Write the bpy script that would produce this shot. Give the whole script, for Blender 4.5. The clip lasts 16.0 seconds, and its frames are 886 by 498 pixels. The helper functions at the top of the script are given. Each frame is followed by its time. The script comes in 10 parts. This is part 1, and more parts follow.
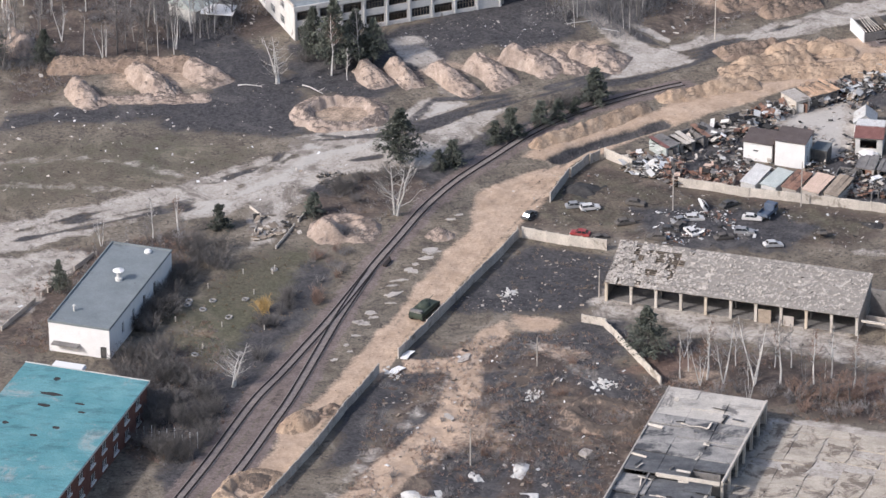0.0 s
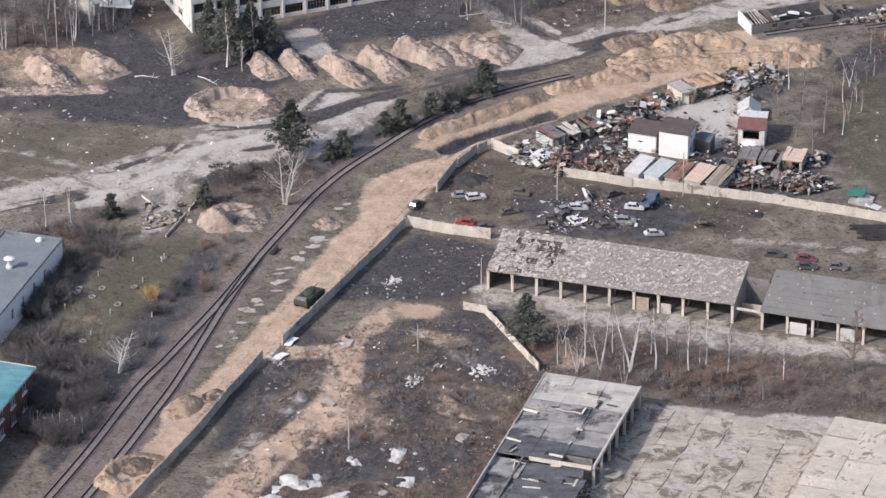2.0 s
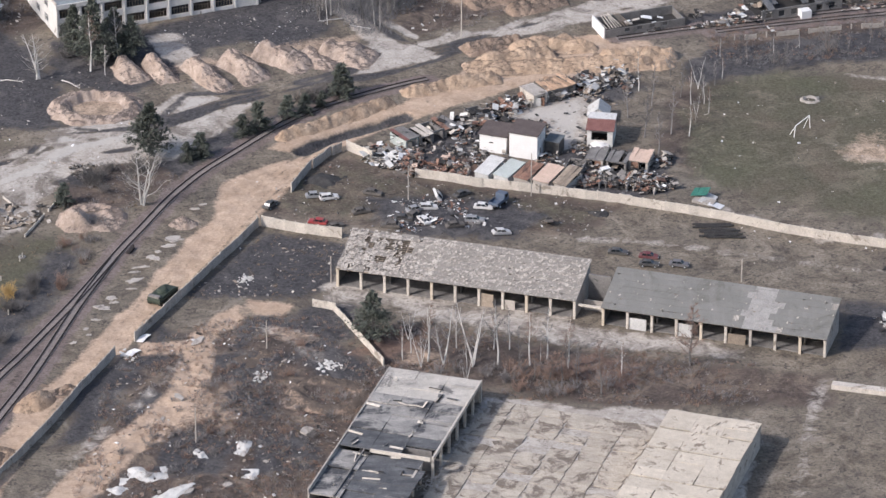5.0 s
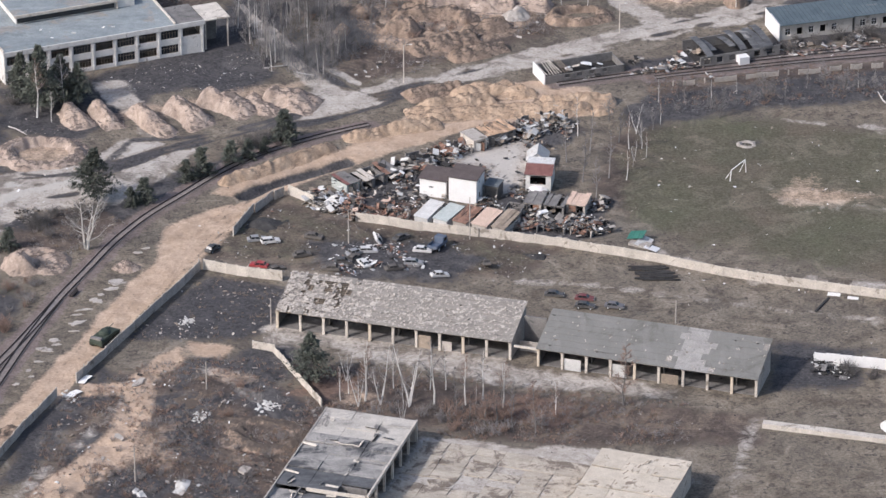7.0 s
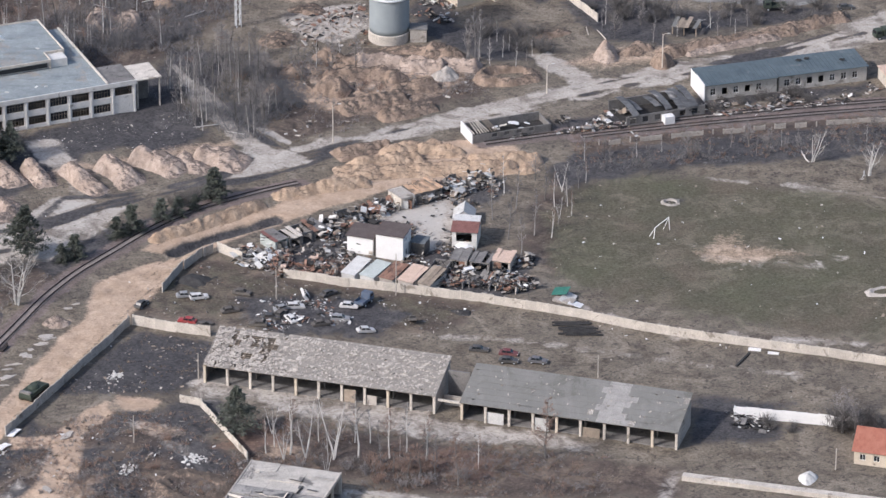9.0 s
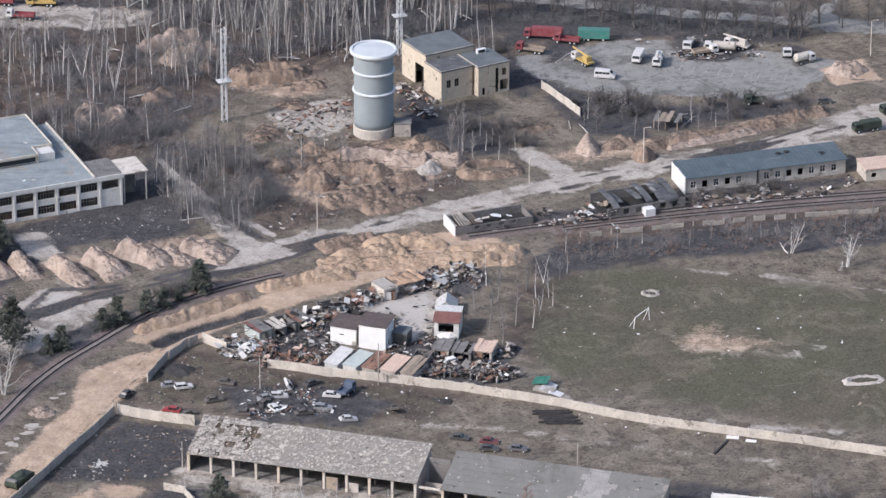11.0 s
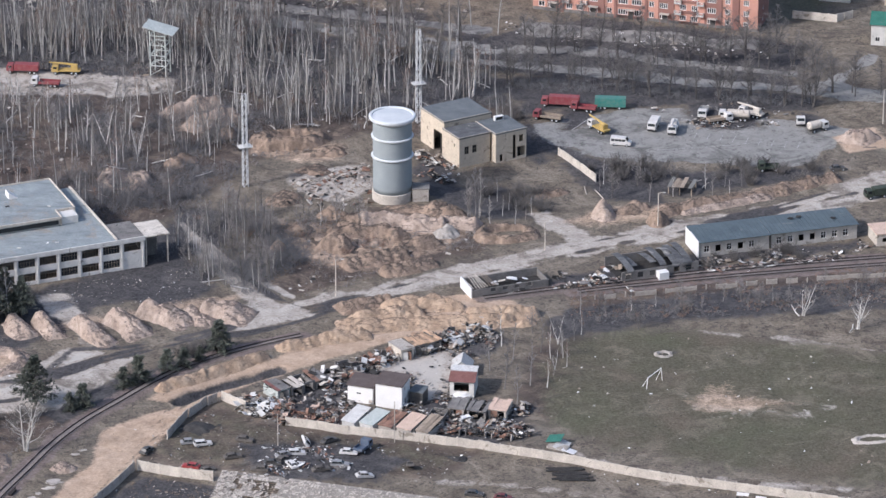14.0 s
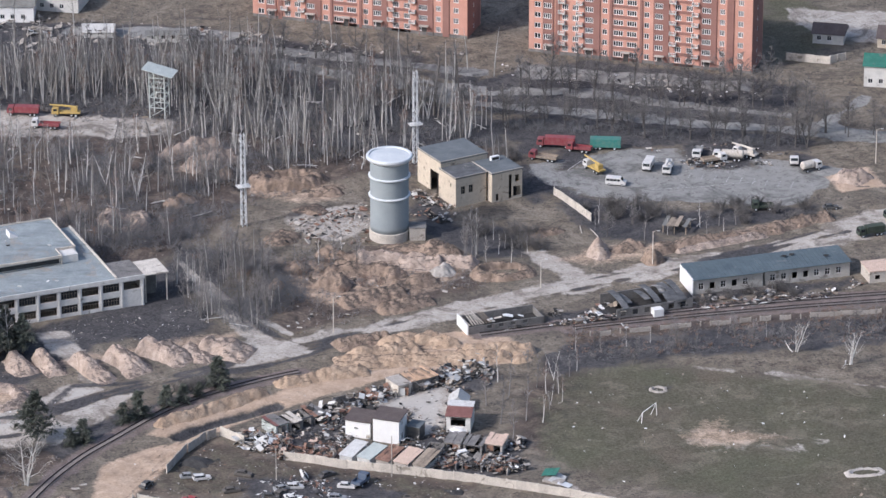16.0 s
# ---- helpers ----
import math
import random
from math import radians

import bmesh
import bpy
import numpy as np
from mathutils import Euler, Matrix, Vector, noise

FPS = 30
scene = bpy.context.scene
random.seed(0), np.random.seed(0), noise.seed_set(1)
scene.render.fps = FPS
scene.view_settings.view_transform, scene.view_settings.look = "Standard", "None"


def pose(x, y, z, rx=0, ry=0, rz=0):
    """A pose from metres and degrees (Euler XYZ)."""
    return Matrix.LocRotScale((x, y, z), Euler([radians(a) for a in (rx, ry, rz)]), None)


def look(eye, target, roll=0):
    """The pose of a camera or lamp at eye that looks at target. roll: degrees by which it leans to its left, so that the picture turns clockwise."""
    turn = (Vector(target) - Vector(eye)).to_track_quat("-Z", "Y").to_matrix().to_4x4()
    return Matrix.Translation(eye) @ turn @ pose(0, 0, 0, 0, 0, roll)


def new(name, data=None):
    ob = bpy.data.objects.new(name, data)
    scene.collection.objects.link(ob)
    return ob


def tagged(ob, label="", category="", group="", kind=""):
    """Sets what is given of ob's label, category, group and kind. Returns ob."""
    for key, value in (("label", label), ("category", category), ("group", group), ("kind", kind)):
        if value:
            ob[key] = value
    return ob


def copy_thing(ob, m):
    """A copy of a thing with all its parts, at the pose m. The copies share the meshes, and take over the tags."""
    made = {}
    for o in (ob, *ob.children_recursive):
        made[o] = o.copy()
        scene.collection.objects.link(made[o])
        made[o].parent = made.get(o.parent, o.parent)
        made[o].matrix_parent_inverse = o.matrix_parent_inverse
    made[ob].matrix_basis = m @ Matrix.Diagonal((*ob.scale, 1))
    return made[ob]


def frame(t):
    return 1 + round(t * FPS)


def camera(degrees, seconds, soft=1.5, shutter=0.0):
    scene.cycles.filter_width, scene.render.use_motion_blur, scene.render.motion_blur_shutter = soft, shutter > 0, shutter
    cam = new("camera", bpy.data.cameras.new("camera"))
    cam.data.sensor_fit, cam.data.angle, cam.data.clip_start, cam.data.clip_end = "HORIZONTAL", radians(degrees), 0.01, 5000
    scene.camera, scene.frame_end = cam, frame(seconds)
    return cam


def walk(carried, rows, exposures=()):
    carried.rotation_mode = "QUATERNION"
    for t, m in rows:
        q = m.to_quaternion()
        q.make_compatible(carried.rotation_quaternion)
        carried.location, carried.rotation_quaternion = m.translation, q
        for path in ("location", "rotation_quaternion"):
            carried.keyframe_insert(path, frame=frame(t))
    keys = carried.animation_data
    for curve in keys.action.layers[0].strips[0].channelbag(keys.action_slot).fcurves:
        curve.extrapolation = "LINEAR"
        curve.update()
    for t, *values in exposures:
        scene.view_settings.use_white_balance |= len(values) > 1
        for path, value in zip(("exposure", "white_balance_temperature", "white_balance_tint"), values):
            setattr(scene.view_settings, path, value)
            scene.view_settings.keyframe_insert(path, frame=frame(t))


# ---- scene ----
cam = camera(10.485, 16.0, soft=1.5)
# seconds, place in metres, turn in degrees
PATH = [
    (0, -56.53, -926.87, 458.61, 62.7192, 0.2518, 0.9875),
    (0.5, -51.20, -931.12, 460.95, 62.6418, 0.2487, 0.9358),
    (1, -46.14, -935.31, 463.17, 62.6404, 0.2437, 0.9278),
    (1.5, -41.34, -939.43, 465.27, 62.5784, 0.1573, 0.9144),
    (2, -36.81, -943.50, 467.26, 62.5850, 0.1091, 0.7793),
    (2.5, -32.52, -947.51, 469.13, 62.5427, 0.0019, 0.6476),
    (3, -28.48, -951.46, 470.90, 62.5369, -0.0251, 0.5222),
    (3.5, -24.68, -955.35, 472.55, 62.5741, 0.0020, 0.4224),
    (4, -21.10, -959.20, 474.10, 62.5922, -0.0411, 0.3051),
    (6.5, -6.46, -977.71, 480.34, 63.1369, 0.0263, 0.1156),
    (7, -4.13, -981.28, 481.29, 63.3460, 0.0089, 0.0339),
    (7.5, -1.98, -984.82, 482.16, 63.4700, -0.0735, -0.0385),
    (8, -0.00, -988.32, 482.94, 63.6282, -0.1004, -0.1565),
    (8.5, 1.80, -991.79, 483.63, 63.9178, -0.2072, -0.2864),
    (9, 3.45, -995.22, 484.23, 64.2017, -0.2178, -0.3819),
    (11.5, 9.47, -1012.01, 486.04, 65.7719, -0.0916, -0.3654),
    (12, 10.28, -1015.30, 486.17, 65.9992, -0.1118, -0.3065),
    (12.5, 10.98, -1018.58, 486.24, 66.1938, -0.1161, -0.2247),
    (13, 11.57, -1021.84, 486.23, 66.2791, -0.1241, -0.1601),
    (13.5, 12.06, -1025.09, 486.16, 66.4358, -0.1054, -0.0431),
    (14, 12.46, -1028.33, 486.02, 66.6142, -0.0820, 0.0408),
    (14.5, 12.77, -1031.56, 485.82, 66.7898, -0.0744, 0.1209),
    (15, 13.00, -1034.78, 485.56, 66.9679, -0.0268, 0.1527),
    (15.5, 13.16, -1038.00, 485.25, 67.1203, -0.0139, 0.0978),
    (16, 13.25, -1041.22, 484.87, 67.3504, 0.0080, -0.0010),
]
walk(cam, [(t, pose(x, y, z, rx, ry, rz)) for t, x, y, z, rx, ry, rz in PATH],
     exposures=[(0, 0.03, 6150, 15), (8, 0.0, 6070, 15), (12, 0.0, 5900, 15), (16, -0.03, 5850, 15)])

# ---- light: low hazy spring sun from the left of the path ----
SUN_TO = Vector((-0.85, -0.52, 0.0)).normalized()
SUN_ELEV = radians(37)
world = bpy.data.worlds.new("world")
scene.world = world
world.use_nodes = True
wn = world.node_tree
sky = wn.nodes.new("ShaderNodeTexSky")
sky.sky_type = "NISHITA"
sky.sun_disc = False
sky.sun_elevation = SUN_ELEV
sky.sun_rotation = math.atan2(SUN_TO.x, SUN_TO.y)
sky.air_density = 1.2
sky.dust_density = 3.0
wn.links.new(sky.outputs[0], wn.nodes["Background"].inputs[0])
wn.nodes["Background"].inputs[1].default_value = 0.165
sun = new("sun", bpy.data.lights.new("sun", "SUN"))
sun.data.energy = 3.3
sun.data.angle = radians(3.0)
sun.data.color = (1.0, 0.95, 0.88)
sun.matrix_world = look(SUN_TO * math.cos(SUN_ELEV) + Vector((0, 0, math.sin(SUN_ELEV))), (0, 0, 0))

# ---- mesh tools ----
def box(bm, x0, x1, y0, y1, z0, z1, m=None):
    """One closed box in bm."""
    co = [(x, y, z) for z in (z0, z1) for y in (y0, y1) for x in (x0, x1)]
    vs = [bm.verts.new(m @ Vector(c) if m else c) for c in co]
    for f in ((0, 2, 3, 1), (4, 5, 7, 6), (0, 1, 5, 4), (2, 6, 7, 3), (0, 4, 6, 2), (1, 3, 7, 5)):
        bm.faces.new([vs[i] for i in f])
    return vs


def prism(bm, outline, z0, z1, m=None):
    """An upright prism over an anticlockwise outline of (x, y)."""
    lo = [bm.verts.new(m @ Vector((x, y, z0)) if m else (x, y, z0)) for x, y in outline]
    hi = [bm.verts.new(m @ Vector((x, y, z1)) if m else (x, y, z1)) for x, y in outline]
    n = len(outline)
    bm.faces.new(hi)
    bm.faces.new(lo[::-1])
    for i in range(n):
        bm.faces.new((lo[i], lo[(i + 1) % n], hi[(i + 1) % n], hi[i]))


def profile(bm, pts, y0, y1, m=None):
    """A bar of the cross-section pts (x, z), anticlockwise seen from -y, from y0 to y1."""
    a = [bm.verts.new(m @ Vector((x, y0, z)) if m else (x, y0, z)) for x, z in pts]
    b = [bm.verts.new(m @ Vector((x, y1, z)) if m else (x, y1, z)) for x, z in pts]
    n = len(pts)
    bm.faces.new(a)
    bm.faces.new(b[::-1])
    for i in range(n):
        bm.faces.new((a[(i + 1) % n], a[i], b[i], b[(i + 1) % n]))


def tube(bm, pts, radii, sides=5, cap=True):
    """A tapered tube along pts."""
    rings = []
    n = len(pts)
    for i, p in enumerate(pts):
        p = Vector(p)
        d = (Vector(pts[min(i + 1, n - 1)]) - Vector(pts[max(i - 1, 0)])).normalized()
        u = d.cross(Vector((0.31, 0.9, 0.12))).normalized()
        v = d.cross(u)
        rings.append([bm.verts.new(p + radii[i] * (math.cos(a) * u + math.sin(a) * v))
                      for a in (2 * math.pi * k / sides for k in range(sides))])
    for a, b in zip(rings, rings[1:]):
        for k in range(sides):
            bm.faces.new((a[k], a[(k + 1) % sides], b[(k + 1) % sides], b[k]))
    if cap and sides > 2:
        bm.faces.new(rings[0][::-1])
        bm.faces.new(rings[-1])


def lathe(bm, pts, sides=24, cx=0.0, cy=0.0):
    """A turned form from (radius, z) pairs."""
    rings = [[bm.verts.new((cx + r * math.cos(2 * math.pi * k / sides), cy + r * math.sin(2 * math.pi * k / sides), z))
              for k in range(sides)] for r, z in pts]
    for a, b in zip(rings, rings[1:]):
        for k in range(sides):
            bm.faces.new((a[k], a[(k + 1) % sides], b[(k + 1) % sides], b[k]))
    bm.faces.new(rings[0][::-1])
    bm.faces.new(rings[-1])


def mesh_of(name, bm, material, smooth=False):
    bmesh.ops.recalc_face_normals(bm, faces=bm.faces)
    me = bpy.data.meshes.new(name)
    bm.to_mesh(me)
    bm.free()
    for mat in (material if isinstance(material, (list, tuple)) else [material]):
        me.materials.append(mat)
    if smooth:
        for p in me.polygons:
            p.use_smooth = True
    return me


def part(name, bm, material, parent, label="", kind="", smooth=False, m=None):
    """One mesh object under a thing or under a part."""
    ob = new(name, bm if isinstance(bm, bpy.types.Mesh) else mesh_of(name, bm, material, smooth))
    ob.parent = parent
    if m is not None:
        ob.matrix_basis = m
    return tagged(ob, label, kind=kind)


def thing(name, label, category, x, y, z=0.0, rz=0.0, group="", kind=""):
    """An empty at a thing's base."""
    ob = new(name)
    ob.empty_display_size = 0.5
    ob.matrix_basis = pose(x, y, z, 0, 0, rz)
    return tagged(ob, label, category, group, kind)


def single(name, bm, material, label, category, m=None, group="", kind="", smooth=False):
    """A thing that is one plain mesh."""
    ob = new(name, mesh_of(name, bm, material, smooth))
    if m is not None:
        ob.matrix_basis = m
    return tagged(ob, label, category, group, kind)


# ---- smooth noise on a lattice ----
LAT = np.random.RandomState(7).rand(256, 256)


def vnoise(x, y):
    """Value noise in 0..1, of period 256."""
    x, y = np.asarray(x, float), np.asarray(y, float)
    xi, yi = np.floor(x).astype(int), np.floor(y).astype(int)
    fx, fy = x - xi, y - yi
    fx, fy = fx * fx * (3 - 2 * fx), fy * fy * (3 - 2 * fy)
    a, b = LAT[xi % 256, yi % 256], LAT[(xi + 1) % 256, yi % 256]
    c, d = LAT[xi % 256, (yi + 1) % 256], LAT[(xi + 1) % 256, (yi + 1) % 256]
    return (a * (1 - fx) + b * fx) * (1 - fy) + (c * (1 - fx) + d * fx) * fy


def fbm(x, y, octaves=4):
    s, amp, tot = 0.0, 1.0, 0.0
    for k in range(octaves):
        s = s + amp * vnoise(x * 2 ** k + 17.3 * k, y * 2 ** k + 9.1 * k)
        tot += amp
        amp *= 0.5
    return s / tot


def inside(poly, x, y):
    """Signed distance to a polygon, positive inside."""
    x, y = np.asarray(x, float), np.asarray(y, float)
    d = np.full(x.shape, 1e9)
    odd = np.zeros(x.shape, bool)
    for (ax, ay), (bx, by) in zip(poly, poly[1:] + poly[:1]):
        ex, ey = bx - ax, by - ay
        t = np.clip(((x - ax) * ex + (y - ay) * ey) / (ex * ex + ey * ey + 1e-9), 0, 1)
        d = np.minimum(d, np.hypot(x - ax - t * ex, y - ay - t * ey))
        if ay != by:
            odd ^= ((ay > y) != (by > y)) & (x < ax + (y - ay) * ex / ey)
    return np.where(odd, d, -d)


def away(line, x, y):
    """Distance to a polyline."""
    d = np.full(np.shape(x), 1e9)
    for (ax, ay), (bx, by) in zip(line, line[1:]):
        ex, ey = bx - ax, by - ay
        t = np.clip(((x - ax) * ex + (y - ay) * ey) / (ex * ex + ey * ey + 1e-9), 0, 1)
        d = np.minimum(d, np.hypot(x - ax - t * ex, y - ay - t * ey))
    return d


def along(line, step):
    """Points with headings at even steps on a polyline."""
    out = []
    left = 0.0
    for (ax, ay), (bx, by) in zip(line, line[1:]):
        n = math.hypot(bx - ax, by - ay)
        s = left
        while s < n:
            out.append((ax + (bx - ax) * s / n, ay + (by - ay) * s / n, math.degrees(math.atan2(by - ay, bx - ax))))
            s += step
        left = s - n
    return out


def curve_through(line, n=6):
    """Catmull-Rom points through a polyline."""
    p = [line[0]] + list(line) + [line[-1]]
    out = []
    for a, b, c, d in zip(p, p[1:], p[2:], p[3:]):
        for k in range(n):
            t = k / n
            out.append(tuple(0.5 * (2 * b[i] + (c[i] - a[i]) * t + (2 * a[i] - 5 * b[i] + 4 * c[i] - d[i]) * t * t
                                    + (3 * b[i] - a[i] - 3 * c[i] + d[i]) * t ** 3) for i in (0, 1)))
    return out + [tuple(line[-1])]


# ---- materials ----
def mixrgb(nt, fac, a, b, mode="MIX"):
    n = nt.nodes.new("ShaderNodeMix")
    n.data_type, n.blend_type = "RGBA", mode
    for i, v in ((0, fac), (6, a), (7, b)):
        if isinstance(v, bpy.types.NodeSocket):
            nt.links.new(v, n.inputs[i])
        elif i == 0:
            n.inputs[0].default_value = v
        else:
            n.inputs[i].default_value = (*v, 1.0)
    return n.outputs[2]


def ramp(nt, src, lo, hi, a=0.0, b=1.0):
    n = nt.nodes.new("ShaderNodeMapRange")
    nt.links.new(src, n.inputs[0])
    for i, v in enumerate((lo, hi, a, b)):
        n.inputs[i + 1].default_value = v
    return n.outputs[0]


def calc(nt, op, a, b=0.0):
    n = nt.nodes.new("ShaderNodeMath")
    n.operation = op
    for i, v in enumerate((a, b)):
        if isinstance(v, bpy.types.NodeSocket):
            nt.links.new(v, n.inputs[i])
        else:
            n.inputs[i].default_value = v
    return n.outputs[0]


def noise_tex(nt, vec, scale, detail=4.0, rough=0.6, distort=0.0):
    n = nt.nodes.new("ShaderNodeTexNoise")
    nt.links.new(vec, n.inputs["Vector"])
    n.inputs["Scale"].default_value, n.inputs["Detail"].default_value = scale, detail
    n.inputs["Roughness"].default_value, n.inputs["Distortion"].default_value = rough, distort
    return n.outputs[0]


def begin(name, rough=0.85, metal=0.0):
    m = bpy.data.materials.new(name)
    m.use_nodes = True
    nt = m.node_tree
    b = nt.nodes["Principled BSDF"]
    b.inputs["Roughness"].default_value, b.inputs["Metallic"].default_value = rough, metal
    b.inputs["Specular IOR Level"].default_value = 0.25
    return m, nt, b


def stretched(nt, vec, sx, sy, sz):
    n = nt.nodes.new("ShaderNodeVectorMath")
    n.operation = "MULTIPLY"
    nt.links.new(vec, n.inputs[0])
    n.inputs[1].default_value = (sx, sy, sz)
    return n.outputs[0]


def surface(name, c1, c2, scale=0.6, rough=0.85, metal=0.0, bump=0.15, stain=None, stain_at=0.6, stain_scale=0.35,
            rand=0.0, grain=0.35, streak=None, local=False):
    """A worn surface: two colours at a coarse scale, grain at a fine one, stains with soft edges, streaks if given."""
    m, nt, b = begin(name, rough, metal)
    if local:
        vec = nt.nodes.new("ShaderNodeTexCoord").outputs["Object"]
    else:
        vec = nt.nodes.new("ShaderNodeNewGeometry").outputs["Position"]
    big = ramp(nt, noise_tex(nt, vec, scale, 5, 0.65), 0.3, 0.7)
    col = mixrgb(nt, big, c1, c2)
    if stain:
        at = noise_tex(nt, vec, stain_scale, 6, 0.7, 0.6)
        col = mixrgb(nt, ramp(nt, at, stain_at, stain_at + 0.08), col, stain)
    if streak:
        at = noise_tex(nt, stretched(nt, vec, *streak[1]), 1.0, 4, 0.6)
        col = mixrgb(nt, ramp(nt, at, 0.5, 0.7, 0.0, streak[2]), col, streak[0])
    fine = ramp(nt, noise_tex(nt, vec, scale * 9 + 2, 3, 0.7), 0.25, 0.75, 1 - grain, 1 + grain)
    col = mixrgb(nt, 1.0, col, fine, "MULTIPLY")
    if rand:
        info = nt.nodes.new("ShaderNodeObjectInfo")
        col = mixrgb(nt, 1.0, col, ramp(nt, info.outputs["Random"], 0, 1, 1 - rand, 1 + rand), "MULTIPLY")
    nt.links.new(col, b.inputs["Base Color"])
    if bump:
        bp = nt.nodes.new("ShaderNodeBump")
        bp.inputs["Strength"].default_value, bp.inputs["Distance"].default_value = bump, 0.1
        nt.links.new(noise_tex(nt, vec, scale * 6 + 1, 5, 0.7), bp.inputs["Height"])
        nt.links.new(bp.outputs[0], b.inputs["Normal"])
    return m


def ground_material():
    """Bare spring soil with sand, worn concrete, soot, turf, ballast and scrub, by the shares laid on the sheet."""
    m, nt, b = begin("ground_soil", 0.95)
    b.inputs["Specular IOR Level"].default_value = 0.1
    vec = nt.nodes.new("ShaderNodeNewGeometry").outputs["Position"]
    big = noise_tex(nt, vec, 0.035, 6, 0.62)
    mid = noise_tex(nt, vec, 0.22, 6, 0.7, 0.8)
    fine = noise_tex(nt, vec, 1.5, 5, 0.8)
    blotch = noise_tex(nt, vec, 0.55, 4, 0.6, 1.5)
    patch = noise_tex(nt, vec, 0.085, 6, 0.68, 1.2)
    col = mixrgb(nt, ramp(nt, mid, 0.38, 0.62), (0.122, 0.102, 0.081), (0.232, 0.198, 0.155))
    col = mixrgb(nt, ramp(nt, big, 0.45, 0.62, 0, 0.6), col, (0.150, 0.132, 0.110))
    col = mixrgb(nt, ramp(nt, patch, 0.52, 0.64, 0, 0.7), col, (0.282, 0.243, 0.194))
    col = mixrgb(nt, ramp(nt, patch, 0.44, 0.34, 0, 0.7), col, (0.085, 0.075, 0.068))
    col = mixrgb(nt, ramp(nt, blotch, 0.55, 0.66, 0, 0.8), col, (0.066, 0.059, 0.054))
    shares = []
    for name in ("zones_a", "zones_b"):
        a = nt.nodes.new("ShaderNodeAttribute")
        a.attribute_name = name
        s = nt.nodes.new("ShaderNodeSeparateColor")
        nt.links.new(a.outputs["Color"], s.inputs[0])
        shares += [s.outputs[0], s.outputs[1], s.outputs[2], a.outputs["Alpha"]]
    edge = ramp(nt, mid, 0.25, 0.75, -0.28, 0.28)
    edge2 = ramp(nt, fine, 0.25, 0.75, -0.18, 0.18)
    edges = calc(nt, "ADD", edge, edge2)
    kinds = [  # share, darker tone, lighter tone, how firm the edge
        (6, (0.052, 0.045, 0.042), (0.145, 0.113, 0.095)),   # scrub litter
        (3, (0.082, 0.077, 0.056), (0.147, 0.133, 0.097)),   # turf
        (2, (0.044, 0.043, 0.046), (0.104, 0.099, 0.100)),   # soot and black soil, and the painted shade of the trench
        (4, (0.138, 0.110, 0.100), (0.240, 0.196, 0.178)),   # ballast
        (5, (0.215, 0.211, 0.198), (0.315, 0.306, 0.286)),   # asphalt
        (1, (0.320, 0.285, 0.248), (0.510, 0.465, 0.410)),   # worn concrete and packed dirt
        (0, (0.375, 0.274, 0.196), (0.545, 0.418, 0.315)),   # sand
        (7, (0.125, 0.085, 0.068), (0.205, 0.145, 0.116)),   # rusty litter
    ]
    for k, lo, hi in kinds:
        tone = mixrgb(nt, ramp(nt, blotch if k in (2, 3) else mid, 0.3, 0.7), lo, hi)
        if k in (0, 1, 2, 3, 5, 6):
            worn = {2: (0.135, 0.127, 0.122), 0: (0.33, 0.242, 0.172), 1: (0.165, 0.142, 0.120), 3: (0.185, 0.160, 0.122), 5: (0.125, 0.122, 0.115), 6: (0.250, 0.200, 0.155)}[k]
            tone = mixrgb(nt, ramp(nt, patch, 0.52, 0.62, 0, {0: 0.4, 2: 0.6, 6: 0.55}.get(k, 0.8)), tone, worn)
            tone = mixrgb(nt, ramp(nt, blotch, 0.56, 0.66, 0, {0: 0.3}.get(k, 0.55)), tone, tuple(0.62 * v for v in worn))
        if k == 3:
            tone = mixrgb(nt, ramp(nt, big, 0.48, 0.66, 0, 0.5), tone, (0.104, 0.110, 0.070))
            tone = mixrgb(nt, ramp(nt, big, 0.46, 0.38, 0, 0.6), tone, (0.150, 0.122, 0.094))
        if k == 1:
            tone = mixrgb(nt, ramp(nt, calc(nt, "ADD", shares[1], calc(nt, "MULTIPLY", edges, 1.2)), 1.0, 1.35, 0, 0.8), tone, (0.485, 0.455, 0.41))
        f = ramp(nt, calc(nt, "ADD", shares[k], calc(nt, "MULTIPLY", edge if k == 1 else edges, 0.55 if k == 0 else 1.0)), 0.36, 0.64)
        col = mixrgb(nt, f, col, tone)
    smooth = calc(nt, "MAXIMUM", shares[5], calc(nt, "MULTIPLY", calc(nt, "MAXIMUM", shares[1], shares[0]), 0.75))
    grit = mixrgb(nt, ramp(nt, smooth, 0, 1, 0, 0.8), ramp(nt, fine, 0.25, 0.75, 0.46, 1.56), (1.0, 1.0, 1.0))
    col = mixrgb(nt, 1.0, col, grit, "MULTIPLY")
    nt.links.new(col, b.inputs["Base Color"])
    bp = nt.nodes.new("ShaderNodeBump")
    bp.inputs["Strength"].default_value, bp.inputs["Distance"].default_value = 0.6, 0.35
    nt.links.new(calc(nt, "MULTIPLY", calc(nt, "ADD", fine, calc(nt, "MULTIPLY", blotch, 0.7)), ramp(nt, smooth, 0, 1, 1.0, 0.3)), bp.inputs["Height"])
    nt.links.new(bp.outputs[0], b.inputs["Normal"])
    return m


GROUND = ground_material()


